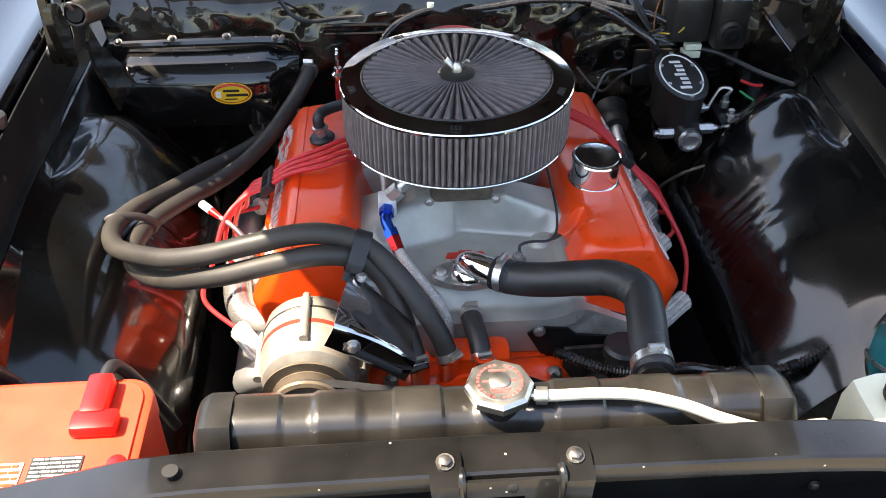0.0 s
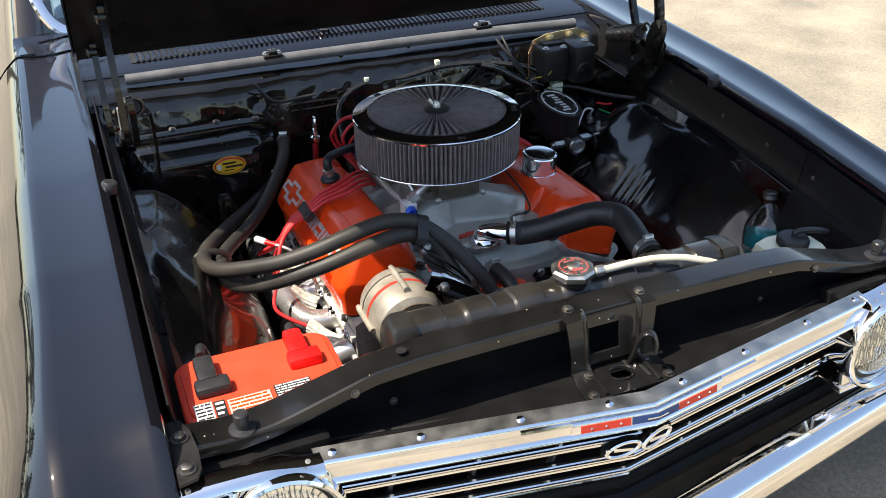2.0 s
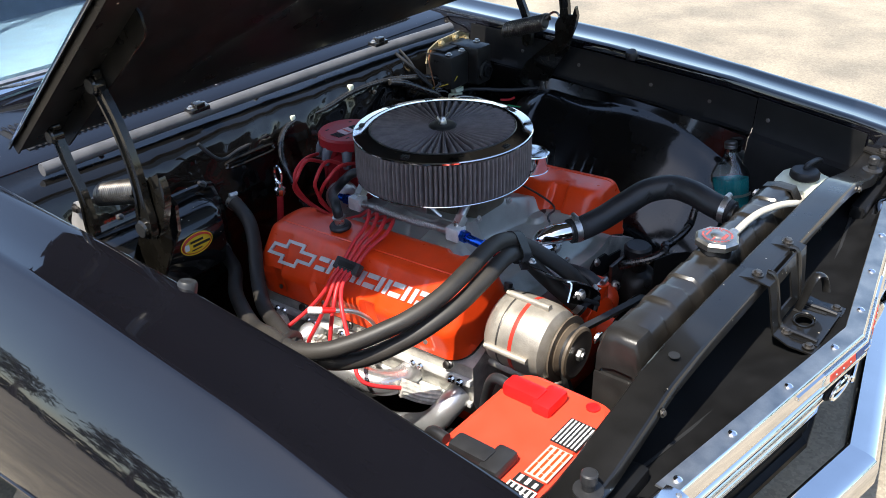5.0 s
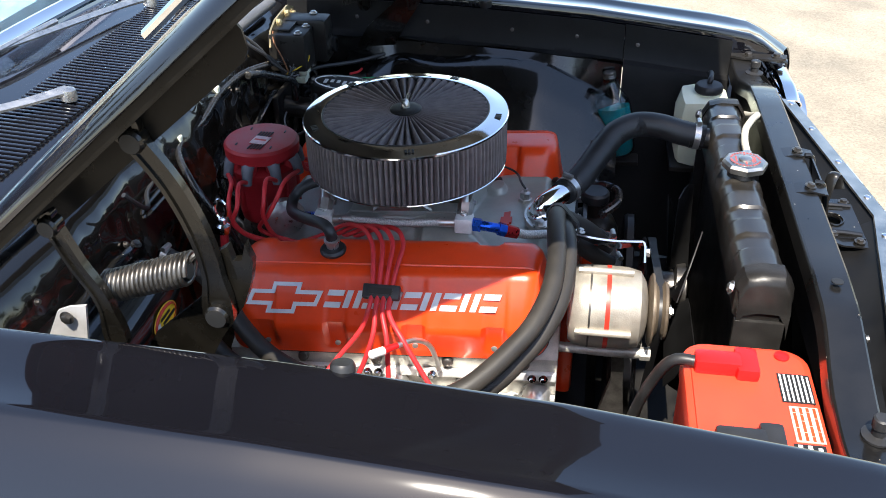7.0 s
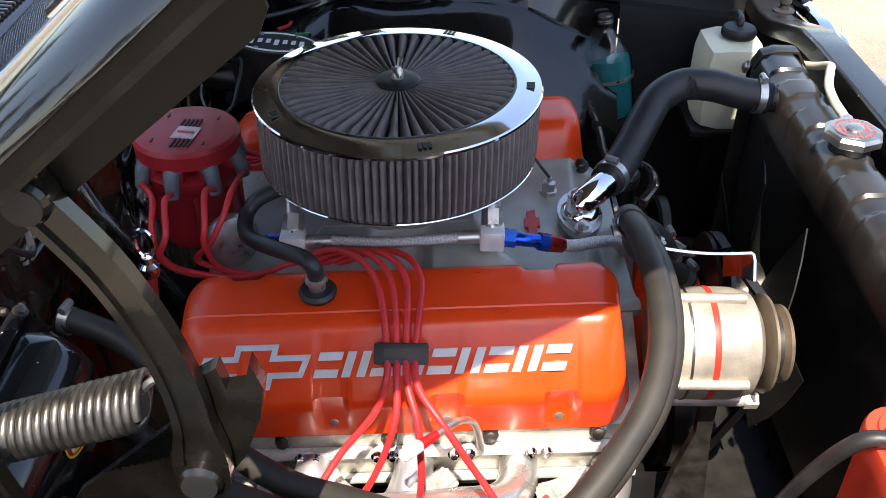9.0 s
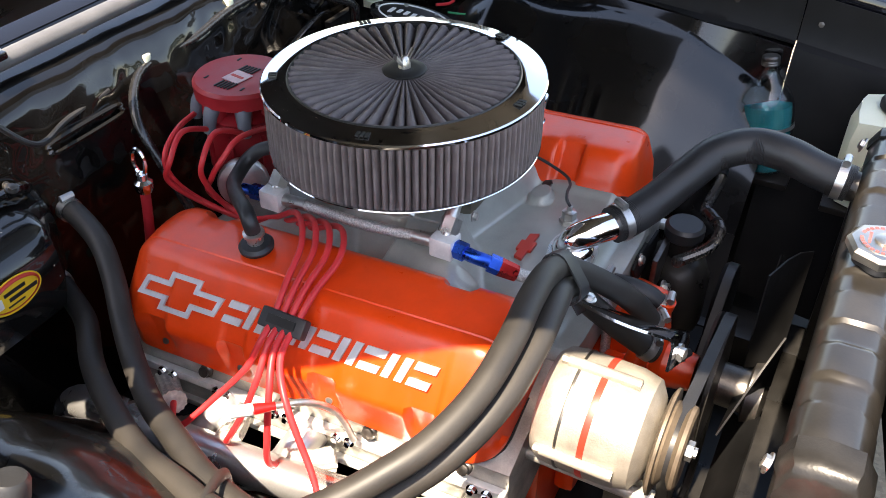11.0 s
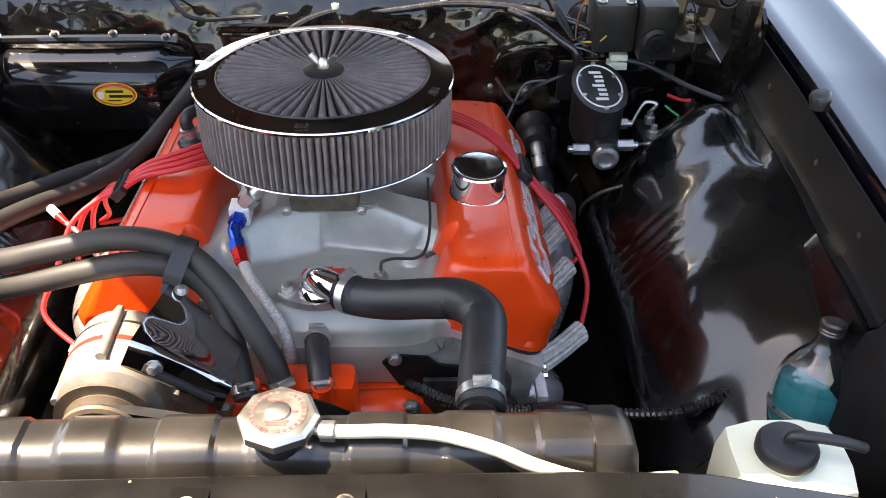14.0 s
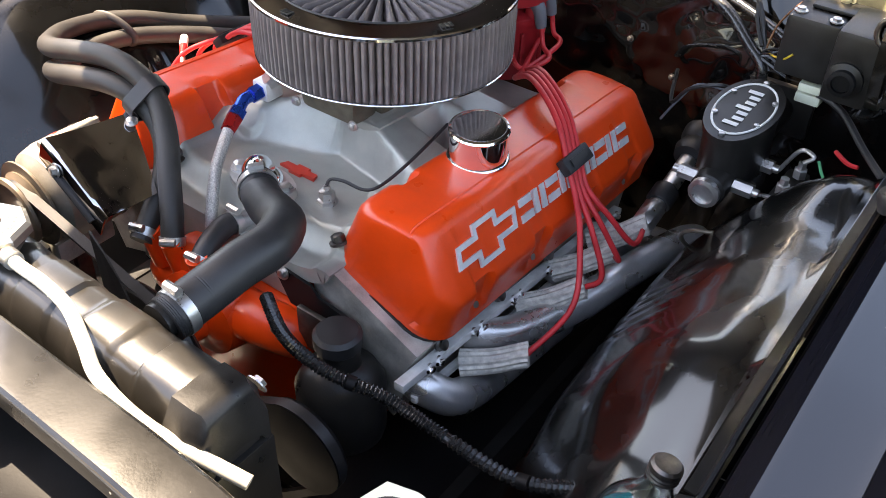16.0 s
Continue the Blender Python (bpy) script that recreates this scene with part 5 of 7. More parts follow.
for s in (-1, 1):
    for y in (0.965, 1.075, 1.20, 1.33, 1.44):
        epart("bolt", Geo().bolt((s * 0.146, y, 0.655), (-s * 0.4, 0, 1), 0.0085, 0.012), DARKSTEEL, manifold)
red = Geo()
badge_poly = [(-0.03, 0.004), (-0.01, 0.004), (-0.01, 0), (0.01, 0), (0.01, 0.004), (0.03, 0.004), (0.026, 0.014), (0.01, 0.014), (0.01, 0.018), (-0.01, 0.018), (-0.01, 0.014), (-0.026, 0.014)]
red.prism([(a, b * 1.15) for a, b in badge_poly], (0.001, 1.036, manifold_z(0.0, 1.036) - 0.001), (1, 0, 0), (0, 1, -0.04), 0.005)
epart("red_badge", red, REDPRINT, manifold, "small red cast badge")
sensor = thing("temperature_sensor", "brass temperature sender with thin black wire", "sensor", (0.10, 1.03, 0.66))
part("body", Geo().lathe([(0.013, 0), (0.013, 0.008), (0.010, 0.009), (0.010, 0.02), (0.004, 0.022), (0.004, 0.028)], (0.077, 1.018, 0.664), (0, 0, 1), 6), STEEL, sensor)
part("lead", Geo().tube([(0.077, 1.018, 0.692), (0.079, 1.024, 0.699), (0.095, 1.030, 0.700), (0.122, 1.036, 0.696), (0.136, 1.052, 0.700), (0.142, 1.10, 0.712), (0.14, 1.18, 0.728)], 0.0022, 6, 6), RUBBER, sensor)

# ---- thermostat housing and upper hose ----
thermo = thing("thermostat_housing", "chrome thermostat housing elbow", "housing", (0.0, 0.975, 0.66))
part("flange", Geo().prism([(0.042 * math.cos(a) * (1.0 + 0.25 * abs(math.cos(a))), 0.030 * math.sin(a)) for a in (2 * math.pi * k / 20 for k in range(20))], (0.0, 0.984, 0.676), (1, 0, 0), (0, 1, 0), 0.010), STEEL, thermo)
part("dome", Geo().lathe([(0.027, 0.008), (0.025, 0.016), (0.018, 0.022), (0.012, 0.024)], (0.0, 0.984, 0.676), (0, 0, 1), 24), CHROME, thermo)
part("elbow", Geo().tube([(-0.004, 0.987, 0.688), (-0.002, 0.982, 0.702), (0.010, 0.966, 0.711), (0.032, 0.947, 0.714), (0.052, 0.934, 0.716)], 0.0185, 16, 6), CHROME, thermo)
for x in (-0.040, 0.040):
    part("bolt", Geo().bolt((x, 0.984, 0.686), (0, 0, 1), 0.008, 0.010), STEEL, thermo)


def clamp(parent, p, axis, r, wide=0.011):
    c = part("hose_clamp", Geo().lathe([(r, -wide / 2), (r + 0.0015, -wide / 2), (r + 0.0015, wide / 2), (r, wide / 2)], p, axis, 24, closed=True), STEEL, parent, "perforated steel hose clamp")
    ax = Vector(axis).normalized()
    side = ax.cross(Vector((0, 0, 1)))
    side = (side if side.length > 0.2 else ax.orthogonal()).normalized()
    up = side.cross(ax)
    part("clamp_screw", Geo().rod(Vector(p) + up * (r + 0.005) - side * 0.009, Vector(p) + up * (r + 0.005) + side * 0.009, 0.005, n=8), STEEL, c)


upper = thing("upper_radiator_hose", "thick black upper radiator hose with clamps", "hose", (0.15, 0.8, 0.7))
line = [(0.032, 0.947, 0.714), (0.056, 0.931, 0.717), (0.093, 0.908, 0.731), (0.134, 0.884, 0.752), (0.170, 0.860, 0.770), (0.193, 0.822, 0.780), (0.192, 0.780, 0.780), (0.187, 0.738, 0.771), (0.184, 0.698, 0.765)]
part("hose", Geo().tube([tuple(p) for p in curve_points(line, 30)], lambda t: 0.0232 + 0.00035 * math.cos(math.pi * round(240 * t)), 24, 1), RUBBER, upper, "black hose with fine wrapped ribs", 60)
clamp(upper, (0.043, 0.9395, 0.7155), (0.8, -0.55, 0.12), 0.0235)
clamp(upper, (0.185, 0.712, 0.767), (0, 1, 0.08), 0.0235)

# ---- carburettor ----
carb = thing("carburettor", "dull metal four-barrel carburettor under air cleaner", "carburettor", (0, 1.22, 0.71))
BRASSY = surface("dichromate_zinc", (0.16, 0.14, 0.105), 0.5, metal=0.6, vary=0.3, scale=60, bump=0.15)
epart("body", Geo().box((0, 1.222, 0.742), (0.105, 0.140, 0.060), bevel=0.012).box((0, 1.222, 0.778), (0.12, 0.13, 0.02), bevel=0.004), BRASSY, carb)
for y in (1.128, 1.318):
    epart("float_bowl", Geo().box((0.0, y, 0.738), (0.095, 0.050, 0.046), bevel=0.012), BRASSY, carb)
    for k in (-1, 1):
        epart("screw", Geo().bolt((k * 0.05, y + (-0.028 if y < 1.2 else 0.028), 0.722), (0, -1 if y < 1.2 else 1, 0), 0.005), STEEL, carb)
epart("linkage", Geo().tube([(-0.075, 1.17, 0.72), (-0.085, 1.21, 0.745), (-0.075, 1.27, 0.72)], 0.004, 6, 5).box((-0.078, 1.235, 0.735), (0.006, 0.06, 0.03), bevel=0.002), STEEL, carb)
# fuel line
fuel = thing("fuel_line", "dual-feed fuel line with braided centre and coloured fittings", "fuel line", (-0.11, 1.22, 0.72))
for y in (1.346, 1.107):
    z = 0.721 if y > 1.2 else 0.723
    ox = -0.012 if y > 1.2 else 0.0
    part("inlet_tube", Geo().tube([(-0.045, y + 0.008, z + 0.056), (-0.082 + ox * 0.5, y + 0.004, z + 0.034), (-0.110 + ox, y, z + 0.004)], 0.0088, 12, 4), STEEL, fuel)
    b = part("fitting_block", Geo().box((-0.112 + ox, y, z), (0.027, 0.030, 0.027), bevel=0.003), ZINC, fuel, "machined aluminium block")
    part("nut", Geo().rod((-0.106 + ox, y, z + 0.012), (-0.092 + ox, y, z + 0.026), 0.0130, n=6), STEEL, b)
part("line_end", Geo().rod((-0.123, 1.333, 0.721), (-0.121, 1.300, 0.721), 0.0085, n=12), STEEL, fuel)
part("line_end", Geo().rod((-0.112, 1.120, 0.723), (-0.113, 1.148, 0.722), 0.0085, n=12), STEEL, fuel)
part("braided_line", Geo().tube([(-0.121, 1.302, 0.721), (-0.118, 1.225, 0.718), (-0.113, 1.146, 0.722)], 0.0070, 10, 6), BRAID, fuel)
part("blue_nut", Geo().rod((-0.124, 1.358, 0.721), (-0.126, 1.380, 0.721), 0.0105, n=6).rod((-0.126, 1.380, 0.721), (-0.127, 1.394, 0.721), 0.0075, n=10), BLUEANO, fuel)
part("blue_elbow", Geo().rod((-0.113, 1.094, 0.723), (-0.114, 1.078, 0.722), 0.0115, n=6).tube([(-0.114, 1.080, 0.722), (-0.115, 1.066, 0.721), (-0.111, 1.054, 0.717), (-0.107, 1.044, 0.713)], 0.0085, 12, 4).rod((-0.109, 1.050, 0.715), (-0.105, 1.038, 0.710), 0.0115, n=6), BLUEANO, fuel)
part("red_collar", Geo().rod((-0.105, 1.038, 0.710), (-0.098, 1.018, 0.702), 0.0115, 0.010, n=6), REDANO, fuel)
part("braided_hose", Geo().tube([(-0.099, 1.021, 0.703), (-0.088, 1.00, 0.694), (-0.065, 0.965, 0.684), (-0.045, 0.940, 0.668), (-0.034, 0.922, 0.640), (-0.035, 0.915, 0.60), (-0.05, 0.91, 0.55)], 0.0078, 12, 6), BRAID, fuel, "stainless braided hose")

# ---- air cleaner ----
cleaner = thing("air_cleaner", "round chrome air cleaner with pleated open element", "air filter", (0, 1.223, 0.78))
AC = Vector((0.0, 1.223, 0.0))
tip = lambda p: Vector((p.x, p.y, p.z - 0.022 * (p.y - 1.223)))
part("base_pan", Geo().lathe([(0.06, 0.768), (0.10, 0.773), (0.160, 0.777), (0.1728, 0.7790), (0.1736, 0.7800), (0.1728, 0.7810), (0.165, 0.7812)], AC, (0, 0, 1), 96).moved(tip), CHROME, cleaner, "chrome lower pan")
n = 118
side_rings = []
for h, ridge, valley in ((0.7812, 0.169, 0.167), (0.7840, 0.1735, 0.1615), (0.800, 0.174, 0.160), (0.848, 0.174, 0.160), (0.8615, 0.1735, 0.1615), (0.8640, 0.169, 0.167)):
    pts = []
    for k in range(n):
        for off, r in ((-0.34, valley + (ridge - valley) * 0.72), (-0.14, ridge), (0.14, ridge), (0.34, valley + (ridge - valley) * 0.72), (0.5, valley)):
            a = 2 * math.pi * (k + off) / n + 0.004 * math.sin(k * 2.7)
            pts.append((r * math.cos(a), 1.223 + r * math.sin(a), h))
    side_rings.append(pts)
part("pleated_element", Geo().rings(side_rings, caps=False).moved(tip), PLEAT, cleaner, "grey-brown pleated filter element", 50)
part("lid_ring", Geo().lathe([(0.1735, 0.8638), (0.1757, 0.8640), (0.1766, 0.8652), (0.1764, 0.8680), (0.1748, 0.8697), (0.160, 0.8722), (0.150, 0.8738), (0.1445, 0.8738), (0.1425, 0.871), (0.1425, 0.862), (0.165, 0.8625)], AC, (0, 0, 1), 120, closed=True).moved(tip), CHROME, cleaner, "polished chrome lid ring", 24)
part("rubber_bead", Geo().lathe([(0.1445, 0.8735), (0.143, 0.8752), (0.1405, 0.8745), (0.1405, 0.866), (0.1435, 0.866)], AC, (0, 0, 1), 96, closed=True).moved(tip), RUBBER, cleaner)
top_rings = []
n = 54
for r, amp in ((0.024, 0.0009), (0.045, 0.0034), (0.08, 0.0060), (0.115, 0.0078), (0.134, 0.0080), (0.1415, 0.0040)):
    h = 0.8725 - 0.0035 * math.sin(math.pi * r / 0.14) + 0.003 * (1 - r / 0.14)
    ring = []
    for k in range(n):
        lean = 0.10 * math.sin(k * 1.9)
        for off, w in ((-0.30 + lean, 0.55), (-0.10 + lean, 1.0), (0.10 + lean, 1.0), (0.30 + lean, 0.55), (0.5, -1.0)):
            a = 2 * math.pi * (k + off) / n
            ring.append((r * math.cos(a), 1.223 + r * math.sin(a), h + amp * (w - 0.4)))
    top_rings.append(ring)
part("pleated_top", Geo().rings(top_rings, caps=False).moved(tip), PLEAT, cleaner, "radially pleated filter top", 50)
part("hub", Geo().lathe([(0.027, 0.8735), (0.0275, 0.876), (0.024, 0.8785), (0.012, 0.8785), (0.0, 0.8785)], AC, (0, 0, 1), 32).moved(tip), BLACKPRINT, cleaner)
nut = part("wing_nut", Geo().lathe([(0.008, 0.878), (0.008, 0.882), (0.0055, 0.890), (0.003, 0.893)], AC, (0, 0, 1), 12), STEEL, cleaner)
for s in (-1, 1):
    part("wing", Geo().tube([(s * 0.003, 1.223, 0.881), (s * 0.009, 1.223 - s * 0.001, 0.888), (s * 0.0165, 1.223 - s * 0.003, 0.8965)], lambda t: 0.0032 + 0.0022 * t, 10, 4, flat=0.5), STEEL, nut)
for k in range(5):
    a = math.radians(-95 + 72 * k)
    m = Geo()
    for q in (-1, 0, 1):
        m.box((0.161 * math.cos(a + 0.035 * q), 1.223 + 0.161 * math.sin(a + 0.035 * q), 0.8734), (0.010, 0.004, 0.0012), Matrix.Rotation(a, 3, "Z"))
    part("engraved_mark", m.moved(tip), BLACKPRINT, cleaner)

# ---- distributor ----
dist = thing("distributor", "red distributor cap with plug wire towers", "distributor", (0.017, 1.497, 0.68))
D = (0.017, 1.497, 0.0)
part("base", Geo().lathe([(0.040, 0.640), (0.052, 0.645), (0.0545, 0.665), (0.0560, 0.728), (0.0605, 0.734), (0.0605, 0.746), (0.052, 0.752)], D, (0, 0, 1), 32), REDCAP, dist, "red moulded distributor cap")
part("retainer", Geo().lathe([(0.062, 0.768), (0.067, 0.771), (0.068, 0.790), (0.064, 0.795), (0.058, 0.7955)], D, (0, 0, 1), 40), REDCAP, dist, "round red wire retainer")
part("name_patch", Geo().box((0.006, 1.494, 0.7966), (0.030, 0.030, 0.0012), Matrix.Rotation(-0.15, 3, "Z")), PINK, dist)
part("name_bar", Geo().box((0.006, 1.494, 0.7974), (0.005, 0.022, 0.0008), Matrix.Rotation(-0.15, 3, "Z")), REDPRINT, dist)
slots = Geo()
for k in range(5):
    for s in (-1, 1):
        slots.box((0.006 + s * 0.026, 1.483 + 0.0055 * k, 0.7958), (0.019, 0.0022, 0.0030), Matrix.Rotation(-0.15, 3, "Z"))
tagged(part("vent_ring", slots, BLACKPRINT, dist), kind="stuff")
for k in range(4):
    a = math.radians(40 + 90 * k)
    part("screw_slot", Geo().box((D[0] + 0.047 * math.cos(a), D[1] + 0.047 * math.sin(a), 0.7958), (0.009, 0.003, 0.0016), bevel=0.0005), BLACKPRINT, dist)
TOWERS = []
for k in range(8):
    a = math.radians(37 + 45 * k)
    u = Vector((math.cos(a), math.sin(a), 0))
    c = Vector((D[0], D[1], 0.768)) + u * 0.056
    part("tower", Geo().lathe([(0.012, -0.024), (0.0125, -0.004), (0.011, 0.004)], c - u * 0.006, (0, 0, 1), 12), REDCAP, dist)
    part("boot", Geo().tube([c + Vector((0, 0, 0.0)), c + u * 0.008 + Vector((0, 0, -0.010)), c + u * 0.014 + Vector((0, 0, -0.034))], lambda t: 0.0125 - 0.0045 * t, 12, 4), GREYBOOT, dist, "grey rubber boot")
    part("rib", Geo().box(Vector((D[0], D[1], 0.695)) + Vector((math.cos(a + 0.39), math.sin(a + 0.39), 0)) * 0.057, (0.008, 0.006, 0.06), Matrix.Rotation(a + 0.39, 3, "Z"), 0.001), REDCAP, dist)
    TOWERS.append(c + u * 0.014 + Vector((0, 0, -0.034)))
part("vacuum_can", Geo().lathe([(0.012, 0), (0.034, 0.004), (0.036, 0.016), (0.034, 0.022), (0.012, 0.028)], (-0.070, 1.440, 0.690), (-0.75, -0.55, 0.10), 28), STEEL, dist, "zinc-plated vacuum advance can")

# ---- plug wires ----
def plug_wire(pts, tip_from, plug, name="spark_plug_wire"):
    w = thing(name, "red silicone spark plug wire with silver boot", "cable", pts[-1], "spark plug wires")
    part("cable", Geo().tube(list(pts) + [tip_from], 0.0039, 10, 8), WIRE, w)
    d = (Vector(plug) - Vector(tip_from))
    part("heat_boot", Geo().tube([Vector(tip_from) - d * 0.04, Vector(tip_from) + d * 0.05, Vector(tip_from) + d * 0.5 + Vector((0, 0, -0.004)), Vector(plug)], lambda t: (0.0170 if t > 0.06 else 0.0150) - 0.002 * math.sin(3.1 * t), 28, 6, flute=0.055), SLEEVE, w, "woven silver heat sleeve")


LEFT_TIPS = [((-0.345, 1.36, 0.545), (-0.300, 1.42, 0.51)), ((-0.355, 1.272, 0.532), (-0.305, 1.30, 0.505)), ((-0.350, 1.185, 0.535), (-0.305, 1.16, 0.505)), ((-0.350, 1.045, 0.535), (-0.305, 1.00, 0.51))]
LEFT_LOOPS = [
    [(-0.100, 1.515, 0.764), (-0.138, 1.508, 0.748), (-0.140, 1.506, 0.715), (-0.118, 1.490, 0.672)],
    [(-0.115, 1.495, 0.770), (-0.152, 1.488, 0.748), (-0.150, 1.500, 0.712), (-0.116, 1.478, 0.664)],
    [(-0.100, 1.450, 0.775), (-0.138, 1.445, 0.754), (-0.138, 1.449, 0.722), (-0.112, 1.440, 0.668)],
    [(-0.085, 1.422, 0.768), (-0.118, 1.428, 0.752), (-0.128, 1.444, 0.722), (-0.108, 1.468, 0.676)],
]
for k, (tip_at, plug) in enumerate(LEFT_TIPS):
    dy = (1.5 - k) * 0.0095
    out = 0.02 * abs(k - 1.5)
    start = TOWERS[(2, 3, 4, 5)[k]]
    plug_wire([start + Vector((0, 0, 0.006))] + LEFT_LOOPS[k] + [(-0.113, 1.395 + 1.6 * dy, 0.658), (-0.122, 1.325 + 1.9 * dy, 0.686), (-0.138, 1.276 + 2.2 * dy, 0.719), (-0.175, 1.238 + 2.1 * dy, 0.739), (-0.215, 1.216 + 1.8 * dy, 0.738), (-0.262, 1.210 + 1.35 * dy, 0.727), (-0.299, 1.209 + dy * 1.05, 0.703), (-0.326 - 0.003 * k, 1.207 + dy * 1.2, 0.688), (-0.341 - 0.009 * k, 1.200 + dy * 1.5 + (tip_at[1] - 1.209) * 0.10, 0.656 + 0.003 * k), (-0.354 - 0.012 * k, 1.200 + dy + (tip_at[1] - 1.209) * 0.38, 0.610), (-0.358 - 0.006 * k - out, 1.205 + (tip_at[1] - 1.209) * 0.72, 0.565)], tip_at, plug)
RIGHT_TIPS = [((0.356, 1.062, 0.539), (0.288, 1.020, 0.516)), ((0.356, 1.194, 0.558), (0.288, 1.150, 0.517)), ((0.352, 1.275, 0.566), (0.287, 1.235, 0.524)), ((0.362, 1.352, 0.570), (0.300, 1.312, 0.530))]
for k, (tip_at, plug) in enumerate(RIGHT_TIPS):
    dy = (k - 1.5) * 0.0095
    start = TOWERS[(7, 0, 1, 6)[k]]
    plug_wire([start + Vector((0, 0, 0.006)), start + Vector((0.01, -0.006, -0.025)), start + Vector((0.035, -0.03, -0.03)), (0.11, 1.40 + dy, 0.70), (0.16, 1.352 + dy, 0.738), (0.205, 1.320 + dy, 0.740), (0.250, 1.288 + dy, 0.725), (0.283, 1.262 + dy, 0.694), (0.312, 1.240 + dy, 0.665), (0.345, 1.228 + (tip_at[1] - 1.228) * 0.15 + dy, 0.632), (0.374, 1.215 + (tip_at[1] - 1.209) * 0.55, 0.578)], tip_at, plug)
for x, y, z, ax in ((-0.299, 1.209, 0.702, -1), (0.286, 1.262, 0.693, 1)):
    sep = thing("wire_separator", "black plastic spark plug wire separator", "wire clip", (x, y, z), "wire separators")
    turn = Matrix.Rotation(ax * 0.75, 3, "Y")
    part("clip", Geo().box((x, y, z), (0.023, 0.058, 0.014), turn, 0.003), RUBBER, sep)
    part("name_bar", Geo().box(Vector((x, y, z)) + turn @ Vector((0, 0, 0.0085)), (0.010, 0.036, 0.0012), turn), SATIN, sep)

# ---- headers ----
for s in (-1, 1):
    hd = thing("exhaust_header", "polished steel tubular exhaust header", "exhaust", (s * 0.33, 1.2, 0.4), "exhaust headers")
    lift = 0.030 if s < 0 else 0.020
    slope = 0.0 if s < 0 else -0.04
    flange = Geo().box((s * (0.2945 if s < 0 else 0.283), 1.20 if s < 0 else 1.17, 0.515 + lift), (0.014 if s > 0 else 0.010, 0.53, 0.013), bevel=0.002).box((s * (0.293 if s < 0 else 0.280), 1.20, 0.468 + lift), (0.009, 0.53, 0.010), bevel=0.002)
    flange.moved(lambda p: Vector((p.x, p.y, p.z + slope * (p.y - 1.2))))
    fl = epart("flange", flange, ZINC, hd, "bright flat header flange")
    for k in range(6):
        for j in (0.0, 0.018):
            y = 0.955 + 0.0890 * k + j
            epart("bolt", Geo().bolt((s * (0.300 if s < 0 else 0.288), y, 0.515 + lift + slope * (y - 1.2)), (s, 0, 0.1), 0.0048, 0.008), CHROME, fl)
    runs = (
        [(0.288, 0.985, 0.497), (0.318, 0.988, 0.487), (0.338, 1.005, 0.463), (0.344, 1.045, 0.442), (0.350, 1.12, 0.425), (0.352, 1.25, 0.405), (0.350, 1.40, 0.395), (0.345, 1.52, 0.37), (0.34, 1.58, 0.30)],
        [(0.288, 1.110, 0.500), (0.322, 1.113, 0.497), (0.352, 1.135, 0.492), (0.366, 1.185, 0.485), (0.371, 1.27, 0.474), (0.368, 1.38, 0.458), (0.362, 1.47, 0.446), (0.356, 1.535, 0.430), (0.350, 1.575, 0.38), (0.345, 1.59, 0.30)],
        [(0.288, 1.262, 0.498), (0.316, 1.266, 0.488), (0.330, 1.285, 0.462), (0.332, 1.33, 0.436), (0.330, 1.42, 0.415), (0.325, 1.52, 0.38), (0.32, 1.58, 0.30)],
        [(0.288, 1.390, 0.498), (0.318, 1.394, 0.490), (0.334, 1.415, 0.470), (0.338, 1.46, 0.446), (0.335, 1.53, 0.41), (0.33, 1.58, 0.33)],
    )
    if s < 0:
        runs = [[(x, y - (0.02, 0.035, 0.065, 0.075)[k] * (1 - smooth(2, 6, j)), z + 0.024 * (1 - smooth(1, 5, j)) + (0.046 * smooth(1, 4, j) * (1 - smooth(6, 9, j)) if k == 1 else 0.0)) for j, (x, y, z) in enumerate(run)] for k, run in enumerate(runs)]
    if s > 0:
        runs = (
            [(0.262, 0.960, 0.520), (0.284, 0.965, 0.510), (0.302, 0.985, 0.492), (0.306, 1.020, 0.476), (0.300, 1.08, 0.452), (0.300, 1.25, 0.42), (0.31, 1.40, 0.395), (0.32, 1.52, 0.37), (0.33, 1.58, 0.30)],
            [(0.258, 1.060, 0.535), (0.280, 1.064, 0.528), (0.306, 1.095, 0.519), (0.327, 1.148, 0.515), (0.348, 1.219, 0.512), (0.362, 1.306, 0.508), (0.378, 1.39, 0.503), (0.390, 1.460, 0.490), (0.393, 1.515, 0.455), (0.385, 1.550, 0.40), (0.370, 1.57, 0.30)],
            [(0.262, 1.262, 0.512), (0.296, 1.266, 0.500), (0.312, 1.285, 0.472), (0.316, 1.33, 0.440), (0.318, 1.42, 0.415), (0.32, 1.52, 0.38), (0.32, 1.58, 0.30)],
            [(0.262, 1.390, 0.505), (0.298, 1.394, 0.492), (0.312, 1.415, 0.470), (0.316, 1.46, 0.446), (0.325, 1.53, 0.41), (0.33, 1.58, 0.33)],
        )
    for run in runs:
        part("tube", Geo().tube([(s * x, y, z) for x, y, z in run], 0.0235, 18, 7), HEADER, hd)

